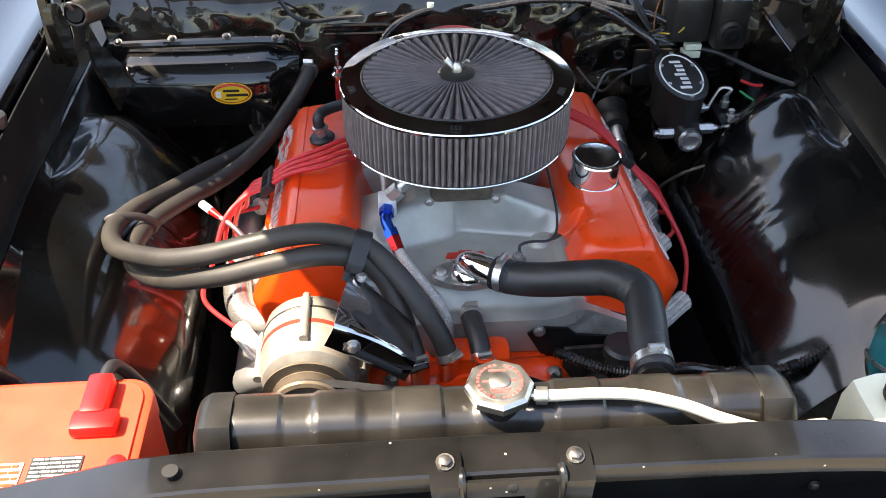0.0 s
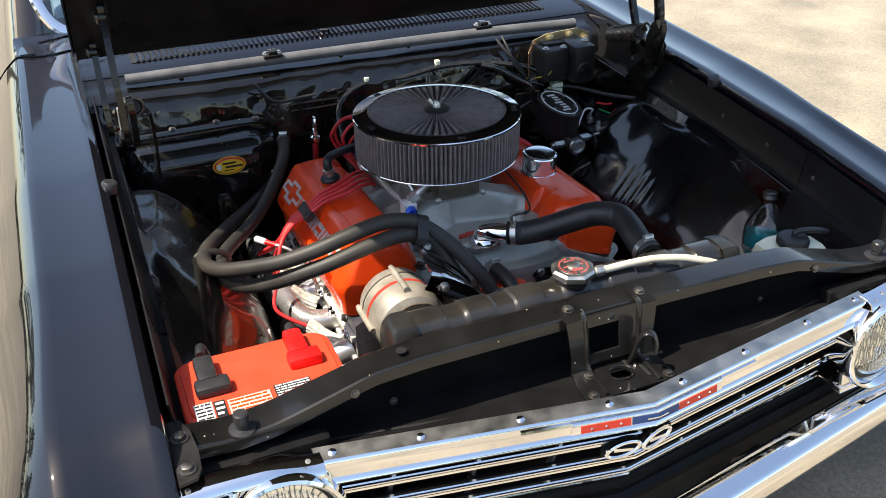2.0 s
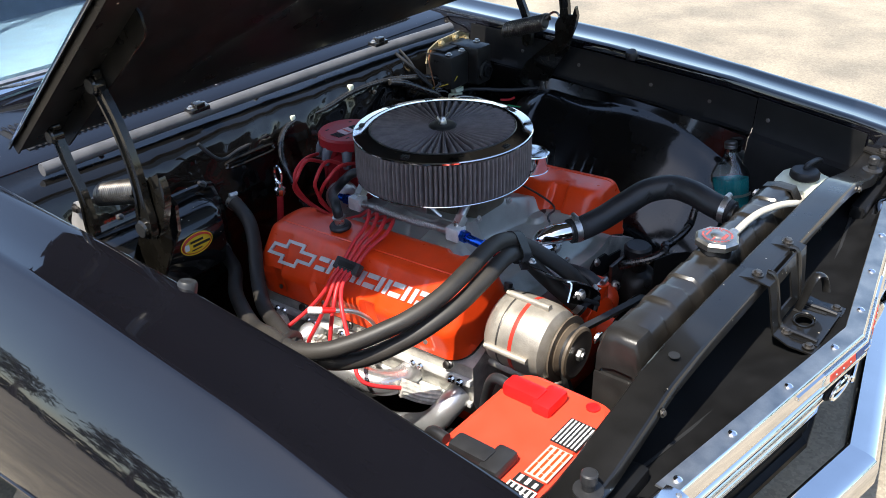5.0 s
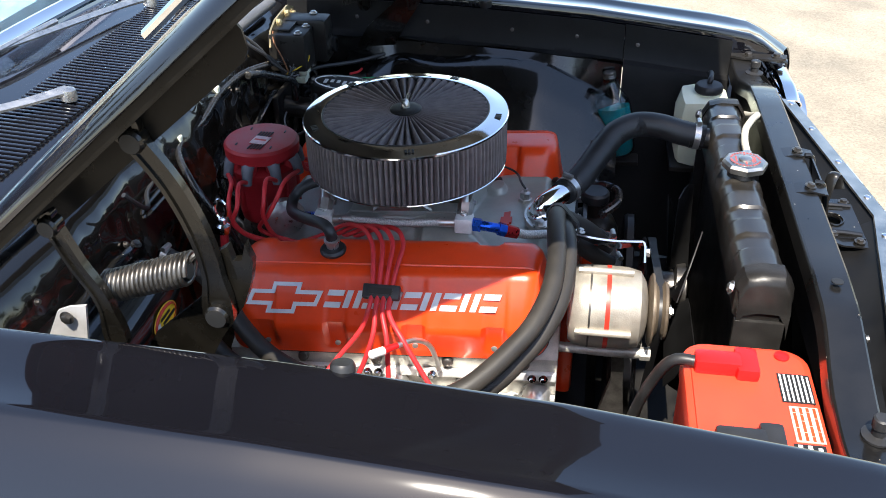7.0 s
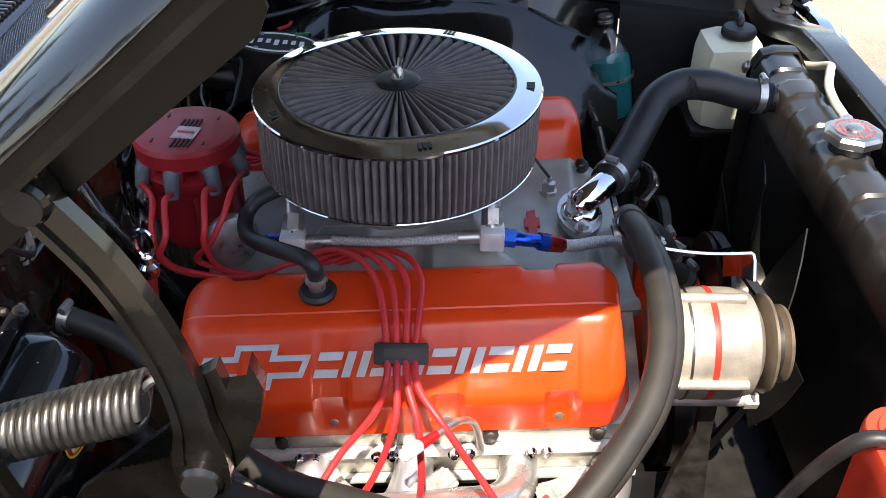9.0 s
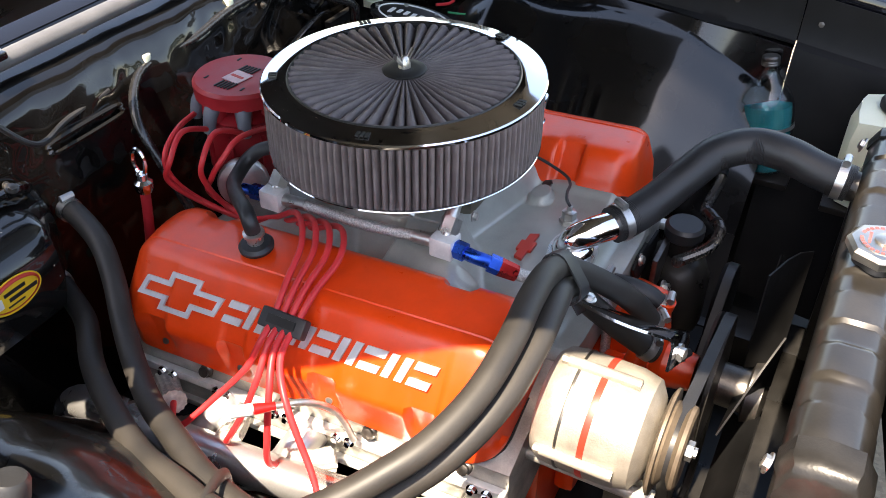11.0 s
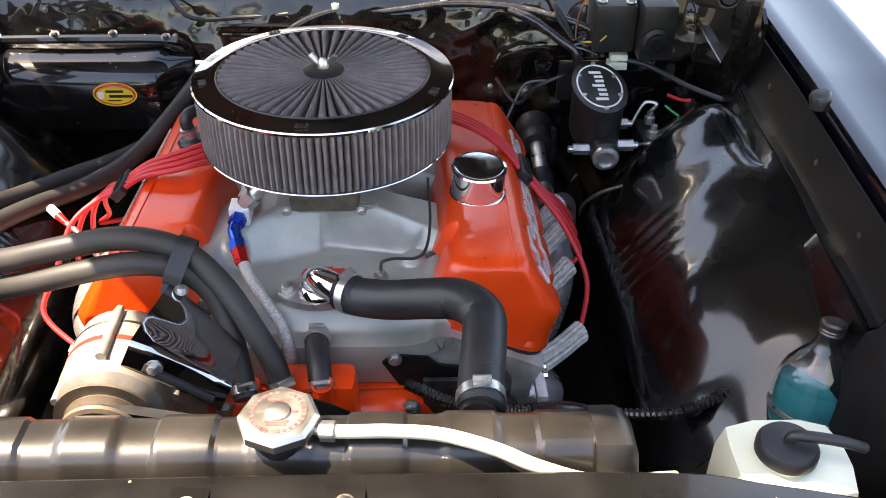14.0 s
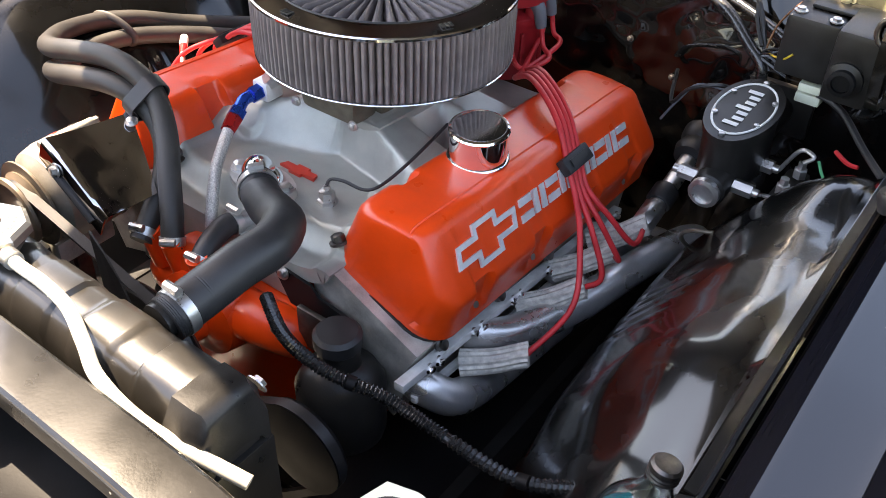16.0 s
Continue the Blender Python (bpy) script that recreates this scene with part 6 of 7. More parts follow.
# ---- water pump, pulleys, fan, belt ----
pump = thing("water_pump", "orange cast water pump", "pump", (0, 0.88, 0.5))
part("housing", Geo().lathe([(0.06, 0.0), (0.066, 0.02), (0.06, 0.05), (0.03, 0.06), (0.024, 0.10)], (0.0, 0.905, 0.55), (0, -1, 0), 28).box((0, 0.885, 0.605), (0.10, 0.05, 0.06), bevel=0.015), ORANGE, pump)
for s in (-1, 1):
    part("leg", Geo().tube([(s * 0.03, 0.885, 0.56), (s * 0.085, 0.89, 0.56), (s * 0.12, 0.91, 0.545), (s * 0.13, 0.935, 0.535)], lambda t: 0.034 - 0.006 * t, 14, 5, flat=0.8), ORANGE, pump)
    part("bolt", Geo().bolt((s * 0.115, 0.885, 0.575), (0, -1, 0.3), 0.008, 0.01), STEEL, pump)
for x, z in ((-0.036, 0.634), (0.010, 0.632), (-0.076, 0.632)):
    part("spigot", Geo().rod((x, 0.872, z - 0.045), (x, 0.860, z + 0.012), 0.0135, n=18), ORANGE, pump)
fan = thing("cooling_fan", "dark steel engine cooling fan with pulley", "fan", (0, 0.76, 0.55))
part("pulley", Geo().lathe([(0.03, 0.0), (0.085, 0.002), (0.088, 0.006), (0.076, 0.012), (0.088, 0.018), (0.088, 0.024), (0.04, 0.028)], (0, 0.80, 0.55), (0, -1, 0), 40), SATIN, fan)
part("hub", Geo().lathe([(0.028, 0.0), (0.028, 0.035), (0.045, 0.038), (0.045, 0.055), (0.02, 0.06)], (0, 0.775, 0.55), (0, -1, 0), 28), DARKSTEEL, fan)
for k in range(6):
    a = 2 * math.pi * k / 6 + 0.26
    rows = []
    for i in range(6):
        r = 0.04 + 0.030 * i
        w = 0.022 + 0.010 * i * 0.8
        rows.append([(r * math.cos(a + q * w / max(r, 0.06)), 0.732 + q * 0.018, 0.55 + r * math.sin(a + q * w / max(r, 0.06))) for q in (-1, -0.3, 0.3, 1)])
    part("blade", Geo().sheet(rows, 0.002), MATT, fan)
crank = thing("crank_pulley", "black steel crankshaft pulley with grooves", "pulley", (0, 0.83, 0.33))
part("pulley", Geo().lathe([(0.03, 0.0), (0.095, 0.0), (0.098, 0.006), (0.086, 0.013), (0.098, 0.020), (0.098, 0.045), (0.04, 0.05)], (0, 0.845, 0.33), (0, -1, 0), 40), SATIN, crank)


def belt(name, circles, y, label):
    """A V-belt round pulleys given as (x, z, r), in hull order."""
    pts = []
    for x, z, r in circles:
        pts += [(x + r * math.cos(2 * math.pi * k / 40), z + r * math.sin(2 * math.pi * k / 40)) for k in range(40)]
    pts = sorted(set((round(a, 5), round(b, 5)) for a, b in pts))

    def half(seq):
        out = []
        for p in seq:
            while len(out) > 1 and (out[-1][0] - out[-2][0]) * (p[1] - out[-2][1]) - (out[-1][1] - out[-2][1]) * (p[0] - out[-2][0]) <= 0:
                out.pop()
            out.append(p)
        return out[:-1]

    hull = half(pts) + half(pts[::-1])
    rings = []
    m = len(hull)
    for i, (a, b) in enumerate(hull):
        pa, pb = hull[i - 1], hull[(i + 1) % m]
        t = Vector((pb[0] - pa[0], pb[1] - pa[1])).normalized()
        nx, nz = t.y, -t.x
        rings.append([(a + nx * o, y + w, b + nz * o) for o, w in ((0.002, -0.0065), (0.002, 0.0065), (-0.007, 0.004), (-0.007, -0.004))])
    return whole(name, Geo().rings(rings, closed=True), RUBBER, label, "belt")


belt("drive_belt", [(0, 0.55, 0.086), (0, 0.33, 0.096), (-0.221, 0.653, 0.036)], 0.784, "black rubber alternator drive belt")
belt("drive_belt", [(0, 0.33, 0.094), (0.215, 0.50, 0.062)], 0.812, "black rubber steering pump drive belt")

# ---- alternator ----
alt = thing("alternator", "cast aluminium alternator with red stripe", "alternator", (-0.225, 0.85, 0.62))
AX = (-0.221, 0.0, 0.653)
rings_prof = [(0.030, 0.925), (0.056, 0.922), (0.063, 0.914), (0.065, 0.90), (0.0655, 0.868)]
part("rear_housing", Geo().lathe([(r, -y) for r, y in rings_prof], AX, (0, -1, 0), 40), ALTBODY, alt, "sunlit cast aluminium housing")
part("red_stripe", Geo().lathe([(0.0660, -0.868), (0.0662, -0.8645), (0.0660, -0.861)], AX, (0, -1, 0), 40), REDPRINT, alt)
part("front_housing", Geo().lathe([(r, -y) for r, y in [(0.0655, 0.861), (0.065, 0.835), (0.060, 0.815), (0.045, 0.806), (0.026, 0.802)]], AX, (0, -1, 0), 40), ALTBODY, alt)
for a in (1.60, 3.17, 4.75, 0.05):
    c = Vector((AX[0] + 0.0675 * math.cos(a), 0, AX[2] + 0.0675 * math.sin(a)))
    part("through_bolt", Geo().rod((c.x, 0.905, c.z), (c.x, 0.828, c.z), 0.0062, n=10).rod((c.x, 0.912, c.z), (c.x, 0.905, c.z), 0.005, n=6), ALTBODY, alt)
part("rear_seam", Geo().lathe([(0.0660, -0.893), (0.0664, -0.8915), (0.0660, -0.890)], AX, (0, -1, 0), 40), DARKSTEEL, alt)
slots = Geo()
for k in range(14):
    a = 2 * math.pi * k / 14
    slots.box((AX[0] + 0.047 * math.cos(a), 0.9195, AX[2] + 0.047 * math.sin(a)), (0.014, 0.006, 0.005), Matrix.Rotation(-a, 3, "Y"))
tagged(part("vent_ring", slots, BLACKPRINT, alt), kind="stuff")
part("cooling_fan", Geo().lathe([(0.022, -0.802), (0.052, -0.800), (0.058, -0.797), (0.058, -0.794), (0.022, -0.793)], AX, (0, -1, 0), 36), PULLEY, alt, "pressed tan alternator fan")
part("pulley", Geo().lathe([(0.014, -0.795), (0.045, -0.794), (0.046, -0.791), (0.034, -0.784), (0.046, -0.777), (0.045, -0.773), (0.040, -0.771), (0.036, -0.774), (0.02, -0.774)], AX, (0, -1, 0), 32), PULLEY, alt)
part("pulley_nut", Geo().lathe([(0.011, -0.772), (0.011, -0.765), (0.006, -0.764), (0.006, -0.761)], AX, (0, -1, 0), 6), STEEL, alt)
part("lower_bracket", Geo().box((-0.215, 0.845, 0.572), (0.024, 0.085, 0.034), bevel=0.005).rod((-0.238, 0.805, 0.578), (-0.238, 0.955, 0.578), 0.0085, n=12).rod((-0.238, 0.790, 0.578), (-0.238, 0.806, 0.578), 0.011, n=6), CASTING, alt)
part("bracket_leg", Geo().prism([(0.828, 0.575), (0.826, 0.500), (0.812, 0.36), (0.872, 0.36), (0.860, 0.44), (0.846, 0.50), (0.848, 0.575)], (-0.222, 0, 0), (0, 1, 0), (0, 0, 1), 0.012), DARKSTEEL, alt, "cast lower bracket leg")
shield = thing("alternator_bracket", "chrome plated alternator bracket", "bracket", (-0.13, 0.87, 0.70))
top_l, top_r = Vector((-0.162, 0.924, 0.749)), Vector((-0.082, 0.886, 0.682))
fold_l, fold_r = Vector((-0.181, 0.817, 0.755)), Vector((-0.083, 0.815, 0.686))
rows = []
for i in range(11):
    u = i / 10
    l, r = top_l.lerp(fold_l, u), top_r.lerp(fold_r, u)
    ripple = 0.0012 * math.sin(9 * u)
    rows.append([l.lerp(r, v / 8) + Vector((0.63, -0.21, 0.74)) * (0.006 * math.sin(math.pi * v / 8) * u - 0.004 * math.sin(math.pi * u) + ripple * math.sin(0.9 * v)) for v in range(9)])
for drop, out in ((0.003, 0.004), (0.010, 0.006), (0.034, 0.007)):
    rows.append([fold_l.lerp(fold_r, v / 8) + Vector((0.63, -0.21, 0.74)) * 0.007 * math.sin(math.pi * v / 8) * (1 if drop < 0.02 else 0.4) + Vector((-0.45 * drop, -out, -0.9 * drop)) for v in range(9)])
part("plate", Geo().sheet(rows, 0.003), BLACKCHROME, shield, "folded dark chrome plate reflecting dark hood")
slot = [fold_l.lerp(fold_r, v) + Vector((0.004 - 0.010, -0.0105, -0.020)) for v in (0.16, 0.4, 0.65, 0.86)]
part("adjusting_slot", Geo().tube(slot, 0.0045, 8, 5, flat=0.6), BLACKPRINT, shield)
part("bolt", Geo().bolt((-0.160, 0.809, 0.722), (-0.2, -1, 0.1), 0.0065, 0.008), STEEL, shield)
part("bolt", Geo().bolt((-0.149, 0.914, 0.744), (0.2, -0.2, 0.9), 0.0055, 0.006), STEEL, shield)

# ---- power steering pump ----
ps = thing("steering_pump", "black power steering pump with ribbed cap", "pump", (0.21, 0.88, 0.5))
part("reservoir", Geo().lathe([(0.02, 0.45), (0.050, 0.455), (0.054, 0.47), (0.054, 0.545), (0.044, 0.565), (0.026, 0.574), (0.024, 0.606)], (0.21, 0.887, 0), (0, 0, 1), 28, squash=0.85), SATIN, ps)
part("cap", Geo().lathe([(0.026, 0.602), (0.0285, 0.605), (0.0285, 0.620), (0.024, 0.625), (0.010, 0.626)], (0.21, 0.887, 0), (0, 0, 1), 20), RUBBER, ps, "black screw cap")
part("pulley", Geo().lathe([(0.02, 0.0), (0.060, 0.0), (0.064, 0.006), (0.054, 0.013), (0.064, 0.020), (0.03, 0.024)], (0.215, 0.824, 0.50), (0, -1, 0), 32), MATT, ps)
part("bracket", Geo().box((0.17, 0.905, 0.575), (0.08, 0.008, 0.06), bevel=0.002), DARKSTEEL, ps)

mount = thing("front_mount_plate", "dark grey flat bracket plate with hole", "bracket", (0.14, 0.92, 0.6))
part("plate", Geo().prism([(0.079, 0.619), (0.093, 0.631), (0.136, 0.627), (0.150, 0.614), (0.200, 0.607), (0.200, 0.575), (0.10, 0.580)], (0, 0.924, 0), (1, 0, 0), (0, 0, 1), 0.004), MATT, mount)
part("bolt", Geo().bolt((0.095, 0.918, 0.627), (0, -1, 0.2), 0.006), STEEL, mount)

# ---- heater hoses ----
HR = 0.0142
hoses = []
outer = [(-0.285, 1.600, 0.610), (-0.310, 1.54, 0.606), (-0.338, 1.49, 0.612), (-0.387, 1.432, 0.612), (-0.435, 1.355, 0.628), (-0.483, 1.262, 0.650), (-0.508, 1.190, 0.675), (-0.523, 1.138, 0.686), (-0.524, 1.100, 0.692), (-0.508, 1.058, 0.702), (-0.480, 1.026, 0.714), (-0.445, 0.997, 0.728), (-0.405, 0.970, 0.744), (-0.350, 0.951, 0.764), (-0.290, 0.946, 0.782), (-0.230, 0.950, 0.792), (-0.185, 0.952, 0.788), (-0.145, 0.950, 0.770), (-0.105, 0.930, 0.738), (-0.072, 0.900, 0.702), (-0.047, 0.876, 0.665), (-0.036, 0.861, 0.634)]
inner = [(-0.250, 1.586, 0.704), (-0.255, 1.560, 0.701), (-0.272, 1.510, 0.688), (-0.299, 1.468, 0.665), (-0.330, 1.432, 0.640), (-0.368, 1.383, 0.624), (-0.410, 1.320, 0.626), (-0.445, 1.254, 0.643), (-0.474, 1.196, 0.655), (-0.491, 1.148, 0.662), (-0.498, 1.105, 0.664), (-0.490, 1.062, 0.668), (-0.462, 1.022, 0.676), (-0.426, 0.988, 0.694), (-0.385, 0.957, 0.717), (-0.329, 0.936, 0.740), (-0.264, 0.930, 0.760), (-0.205, 0.934, 0.768), (-0.160, 0.940, 0.757), (-0.126, 0.938, 0.730), (-0.104, 0.918, 0.694), (-0.089, 0.882, 0.660), (-0.077, 0.846, 0.634)]
for pts, lab in ((outer, "black rubber heater hose running to water pump"), (inner, "black rubber heater hose running to pump inlet")):
    h = thing("heater_hose", lab, "hose", pts[0], "heater hoses")
    part("hose", Geo().tube(pts, HR, 16, 8), OLDHOSE, h, sharp=60)
    clamp(h, Vector(pts[-1]) + (Vector(pts[-2]) - Vector(pts[-1])) * 0.25, Vector(pts[-1]) - Vector(pts[-2]), HR + 0.0005)
    clamp(h, Vector(pts[0]) + (Vector(pts[1]) - Vector(pts[0])) * 0.3, Vector(pts[1]) - Vector(pts[0]), HR + 0.0005)
    hoses.append(h)
for k in range(6):
    p = Vector(curve_points(outer, 8)[44 + 3 * k])
    q = Vector(curve_points(outer, 8)[46 + 3 * k])
    part("worn_print", Geo().box((p + q) / 2 + Vector((-0.004, -0.004, HR - 0.0006)), (0.004, 0.0022, 0.0006), Vector((1, 0, 0)).rotation_difference(q - p).to_matrix()), GREYBOOT, hoses[0])
tie = thing("hose_tie", "brown tie band round heater hoses", "tie", (-0.51, 1.15, 0.68), "hose ties")
part("band", Geo().tube([(-0.506 + 0.034 * math.cos(a), 1.143 + 0.012 * math.cos(a), 0.674 + 0.020 * math.sin(a) + 0.012 * -math.cos(a)) for a in (2 * math.pi * k / 14 for k in range(14))], 0.006, 8, 2, closed=True, flat=0.4), OLDHOSE, tie)
strap_thing = thing("hose_strap", "black hose strap bolted to bracket", "strap", (-0.145, 0.938, 0.75), "hose ties")
along = Vector((0.93, -0.12, -0.34)).normalized()
across = Vector((0, -0.70, -0.71))
across = (across - along * across.dot(along)).normalized()
third = along.cross(across)
MID = Vector((-0.152, 0.9425, 0.7645))
loops = []
for w, grow in ((-0.011, 0.0008), (-0.011, 0.0026), (0.011, 0.0026), (0.011, 0.0008)):
    r = HR + grow
    loops.append([MID + along * w + across * (0.0135 * (1 if math.sin(a) > 0 else -1) + r * math.sin(a)) + third * r * math.cos(a) for a in (2 * math.pi * k / 28 + 0.01 for k in range(28))])
part("loop", Geo().rings(loops, closed=True), RUBBER, strap_thing)
part("tail", Geo().sheet([[MID + across * d + along * w + third * 0.002 for w in (-0.010, 0.010)] for d in (0.024, 0.032, 0.042)], 0.002), RUBBER, strap_thing)
bypass = thing("bypass_hose", "short black bypass hose with clamps", "hose", (0, 0.9, 0.63))
part("hose", Geo().tube([(-0.001, 0.936, 0.648), (0.0, 0.915, 0.652), (0.005, 0.885, 0.646), (0.009, 0.862, 0.630)], 0.0145, 16, 6), RUBBER, bypass)
clamp(bypass, (-0.0005, 0.930, 0.649), (0, 1, -0.15), 0.0148)
clamp(bypass, (0.009, 0.866, 0.633), (0.1, -0.8, -0.6), 0.0148)
part("spigot", Geo().rod((-0.001, 0.955, 0.640), (-0.001, 0.925, 0.650), 0.0125, n=16), ALUM, bypass)


# ---- battery ----
bat = thing("battery", "red sealed car battery with terminal covers and labels", "battery", (-0.513, 0.69, 0.55))
BZ = 0.728
def rounded(cx, cy, w, d, r, z):
    return [(cx + sx * (w / 2 - r) + r * math.cos(radians(a0 + 15 * k)), cy + sy * (d / 2 - r) + r * math.sin(radians(a0 + 15 * k)), z) for sx, sy, a0 in ((1, 1, 0), (-1, 1, 90), (-1, -1, 180), (1, -1, 270)) for k in range(7)]


part("case", Geo().rings([rounded(-0.513, 0.687, 0.246 + g_, 0.165 + g_, 0.034, z_) for g_, z_ in ((-0.006, BZ - 0.20), (-0.004, BZ - 0.05), (-0.004, BZ - 0.034), (0.0, BZ - 0.032), (0.0, BZ - 0.008), (-0.003, BZ - 0.002), (-0.010, BZ))]), BATTERY, bat, "bright red battery case")
part("lid_step", Geo().rings([rounded(-0.513, 0.687, 0.226, 0.146, 0.028, BZ - 0.001), rounded(-0.513, 0.687, 0.224, 0.144, 0.028, BZ + 0.003)]), BATTERY, bat)
for x, dy, mat, lab in ((-0.448, 0.0, REDPLUG, "red positive terminal cover"), (-0.590, -0.014, RUBBER, "black negative terminal cover")):
    cov = part("terminal_cover", Geo().box((x, 0.727 + dy, BZ + 0.013), (0.030, 0.060, 0.022), bevel=0.007).box((x + 0.004, 0.690 + dy, BZ + 0.011), (0.052, 0.030, 0.020), bevel=0.007), mat, bat, lab)
    part("cable", Geo().tube([(x, 0.755, BZ + 0.012), (x + 0.005, 0.785, BZ + 0.005), (x + 0.02, 0.81, BZ - 0.06), (x + 0.04, 0.83, BZ - 0.16)], 0.008, 10, 5), RUBBER if mat == RUBBER else RUBBER, cov)
for x0, x1, y0, y1, mat, ink, rows in ((-0.503, -0.448, 0.612, 0.652, BLACKPRINT, WHITE, 7), (-0.572, -0.510, 0.612, 0.646, PALE, ORANGE, 4), (-0.620, -0.594, 0.612, 0.652, WHITE, BLACKPRINT, 5), (-0.592, -0.576, 0.614, 0.650, BLACKPRINT, WHITE, 3)):
    lab = part("label", Geo().box(((x0 + x1) / 2, (y0 + y1) / 2, BZ + 0.0036), (x1 - x0, y1 - y0, 0.0012)), mat, bat, "printed label with unreadable lines")
    lines = Geo()
    for k in range(rows):
        yy = y0 + (y1 - y0) * (k + 0.6) / (rows + 0.2)
        x = x0 + 0.002
        while x < x1 - 0.004:
            w = min((0.003 + 0.010 * abs(math.sin(13.1 * k + 431.0 * x))) * (1.0 if rows > 4 else 1.9), x1 - 0.002 - x)
            lines.box((x + w / 2, yy, BZ + 0.0045), (w, (y1 - y0) * 0.42 / rows, 0.0006))
            x += w + 0.0014
    tagged(part("label_print", lines, ink, lab), kind="stuff")
part("vent_plug", Geo().lathe([(0.010, 0), (0.010, 0.003), (0.007, 0.004)], (-0.412, 0.640, BZ + 0.002), (0, 0, 1), 16), REDPLUG, bat)
part("tray", Geo().box((-0.513, 0.70, BZ - 0.21), (0.28, 0.22, 0.012), bevel=0.003).box((-0.513, 0.70, 0.42), (0.05, 0.10, 0.18), bevel=0.004), SATIN, bat)

# ---- heater box ----
heater = thing("heater_box", "glossy black heater blower housing with yellow sticker", "heater box", (-0.43, 1.57, 0.62))
sec = [(1.625, 0.60), (1.56, 0.60), (1.535, 0.615), (1.522, 0.66), (1.524, 0.705), (1.534, 0.727), (1.560, 0.742), (1.625, 0.750)]
rings = []
for i in range(21):
    x = -0.615 + 0.0172 * i
    e = smooth(-0.33, -0.271, x) + smooth(-0.59, -0.615, x) * 0.6
    rings.append([(x, y + (1.625 - y) * 0.6 * e, z - (z - 0.62) * 0.15 * e) for y, z in sec])
part("housing", Geo().rings(rings), BAY, heater)
part("rim", Geo().tube([(-0.618, 1.595, 0.758), (-0.45, 1.590, 0.762), (-0.31, 1.598, 0.757), (-0.278, 1.606, 0.735), (-0.268, 1.61, 0.68)], 0.008, 8, 6), BAY, heater)
for x, z in ((-0.60, 0.765), (-0.50, 0.769), (-0.40, 0.770), (-0.31, 0.764)):
    part("bolt", Geo().bolt((x, 1.592, z), (0, -0.5, 1), 0.0055), DARKSTEEL, heater)
stick = Geo().lathe([(0.028, 0.0), (0.0278, 0.0008)], (-0.394, 1.5215, 0.690), (0, -1, 0.05), 32)
stick.v = [(x + (x + 0.394) * 0.35, y, z - (z - 0.690) * 0.22) for x, y, z in stick.v]
st = part("sticker", stick, YELLOW, heater, "oval yellow and red sticker")
part("sticker_ring", Geo().tube([(-0.394 + 0.034 * math.cos(a), 1.5204, 0.690 + 0.0185 * math.sin(a)) for a in (2 * math.pi * k / 24 for k in range(24))], 0.0026, 6, 2, closed=True, flat=0.4), REDPRINT, st)
part("sticker_print", Geo().box((-0.394, 1.5202, 0.696), (0.030, 0.0008, 0.0045)).box((-0.384, 1.5202, 0.687), (0.040, 0.0008, 0.0050)).box((-0.396, 1.5202, 0.679), (0.024, 0.0008, 0.0025)), BLACKPRINT, st)
part("sticker_shape", Geo().box((-0.418, 1.5201, 0.689), (0.010, 0.0008, 0.013)), WHITE, st)
dip = thing("dipstick", "chrome transmission dipstick with loop handle", "dipstick", (-0.193, 1.497, 0.70))
part("tube", Geo().tube([(-0.193, 1.499, 0.728), (-0.195, 1.505, 0.66), (-0.20, 1.52, 0.55)], 0.007, 10, 5), REDCAP, dip)
part("collar", Geo().lathe([(0.010, 0), (0.012, 0.006), (0.012, 0.014), (0.007, 0.018), (0.007, 0.026)], (-0.193, 1.499, 0.722), (0, 0, 1), 14), CHROME, dip)
part("loop", Geo().tube([(-0.193, 1.499 + 0.010 * math.sin(a), 0.766 - 0.018 * math.cos(a)) for a in (2 * math.pi * k / 12 for k in range(12))], 0.0028, 6, 3, closed=True), CHROME, dip)

oil = thing("oil_dipstick", "red and white handled engine oil dipstick beside valve cover", "dipstick", (-0.36, 1.16, 0.6))
part("handle", Geo().rod((-0.410, 1.204, 0.668), (-0.392, 1.186, 0.665), 0.0068, n=12, chamfer=0.002), WHITE, oil, "white plastic pull handle")
part("grip", Geo().rod((-0.392, 1.186, 0.665), (-0.376, 1.170, 0.663), 0.0062, 0.0045, n=12), REDPLUG, oil, "red handle collar")
part("tube", Geo().tube([(-0.376, 1.170, 0.663), (-0.350, 1.148, 0.655), (-0.325, 1.130, 0.625), (-0.31, 1.12, 0.57)], 0.0042, 10, 6), STEEL, oil)

# ---- brake master cylinder ----
mc = thing("brake_master_cylinder", "black billet brake master cylinder with oval lid", "master cylinder", (0.43, 1.45, 0.65))
lid_c = Vector((0.428, 1.450, 0.737))
ov = [(0.045 * math.cos(a), 0.083 * math.sin(a)) for a in (2 * math.pi * k / 32 for k in range(32))]
up = Vector((0, -0.08, 1)).normalized()


def oval(scale, low, high):
    u, v = Vector((1, 0, 0)), up.cross(Vector((1, 0, 0)))
    return Geo().rings([[lid_c + u * a * scale + v * b * scale + up * low for a, b in ov], [lid_c + u * a * scale + v * b * scale + up * high for a, b in ov]])


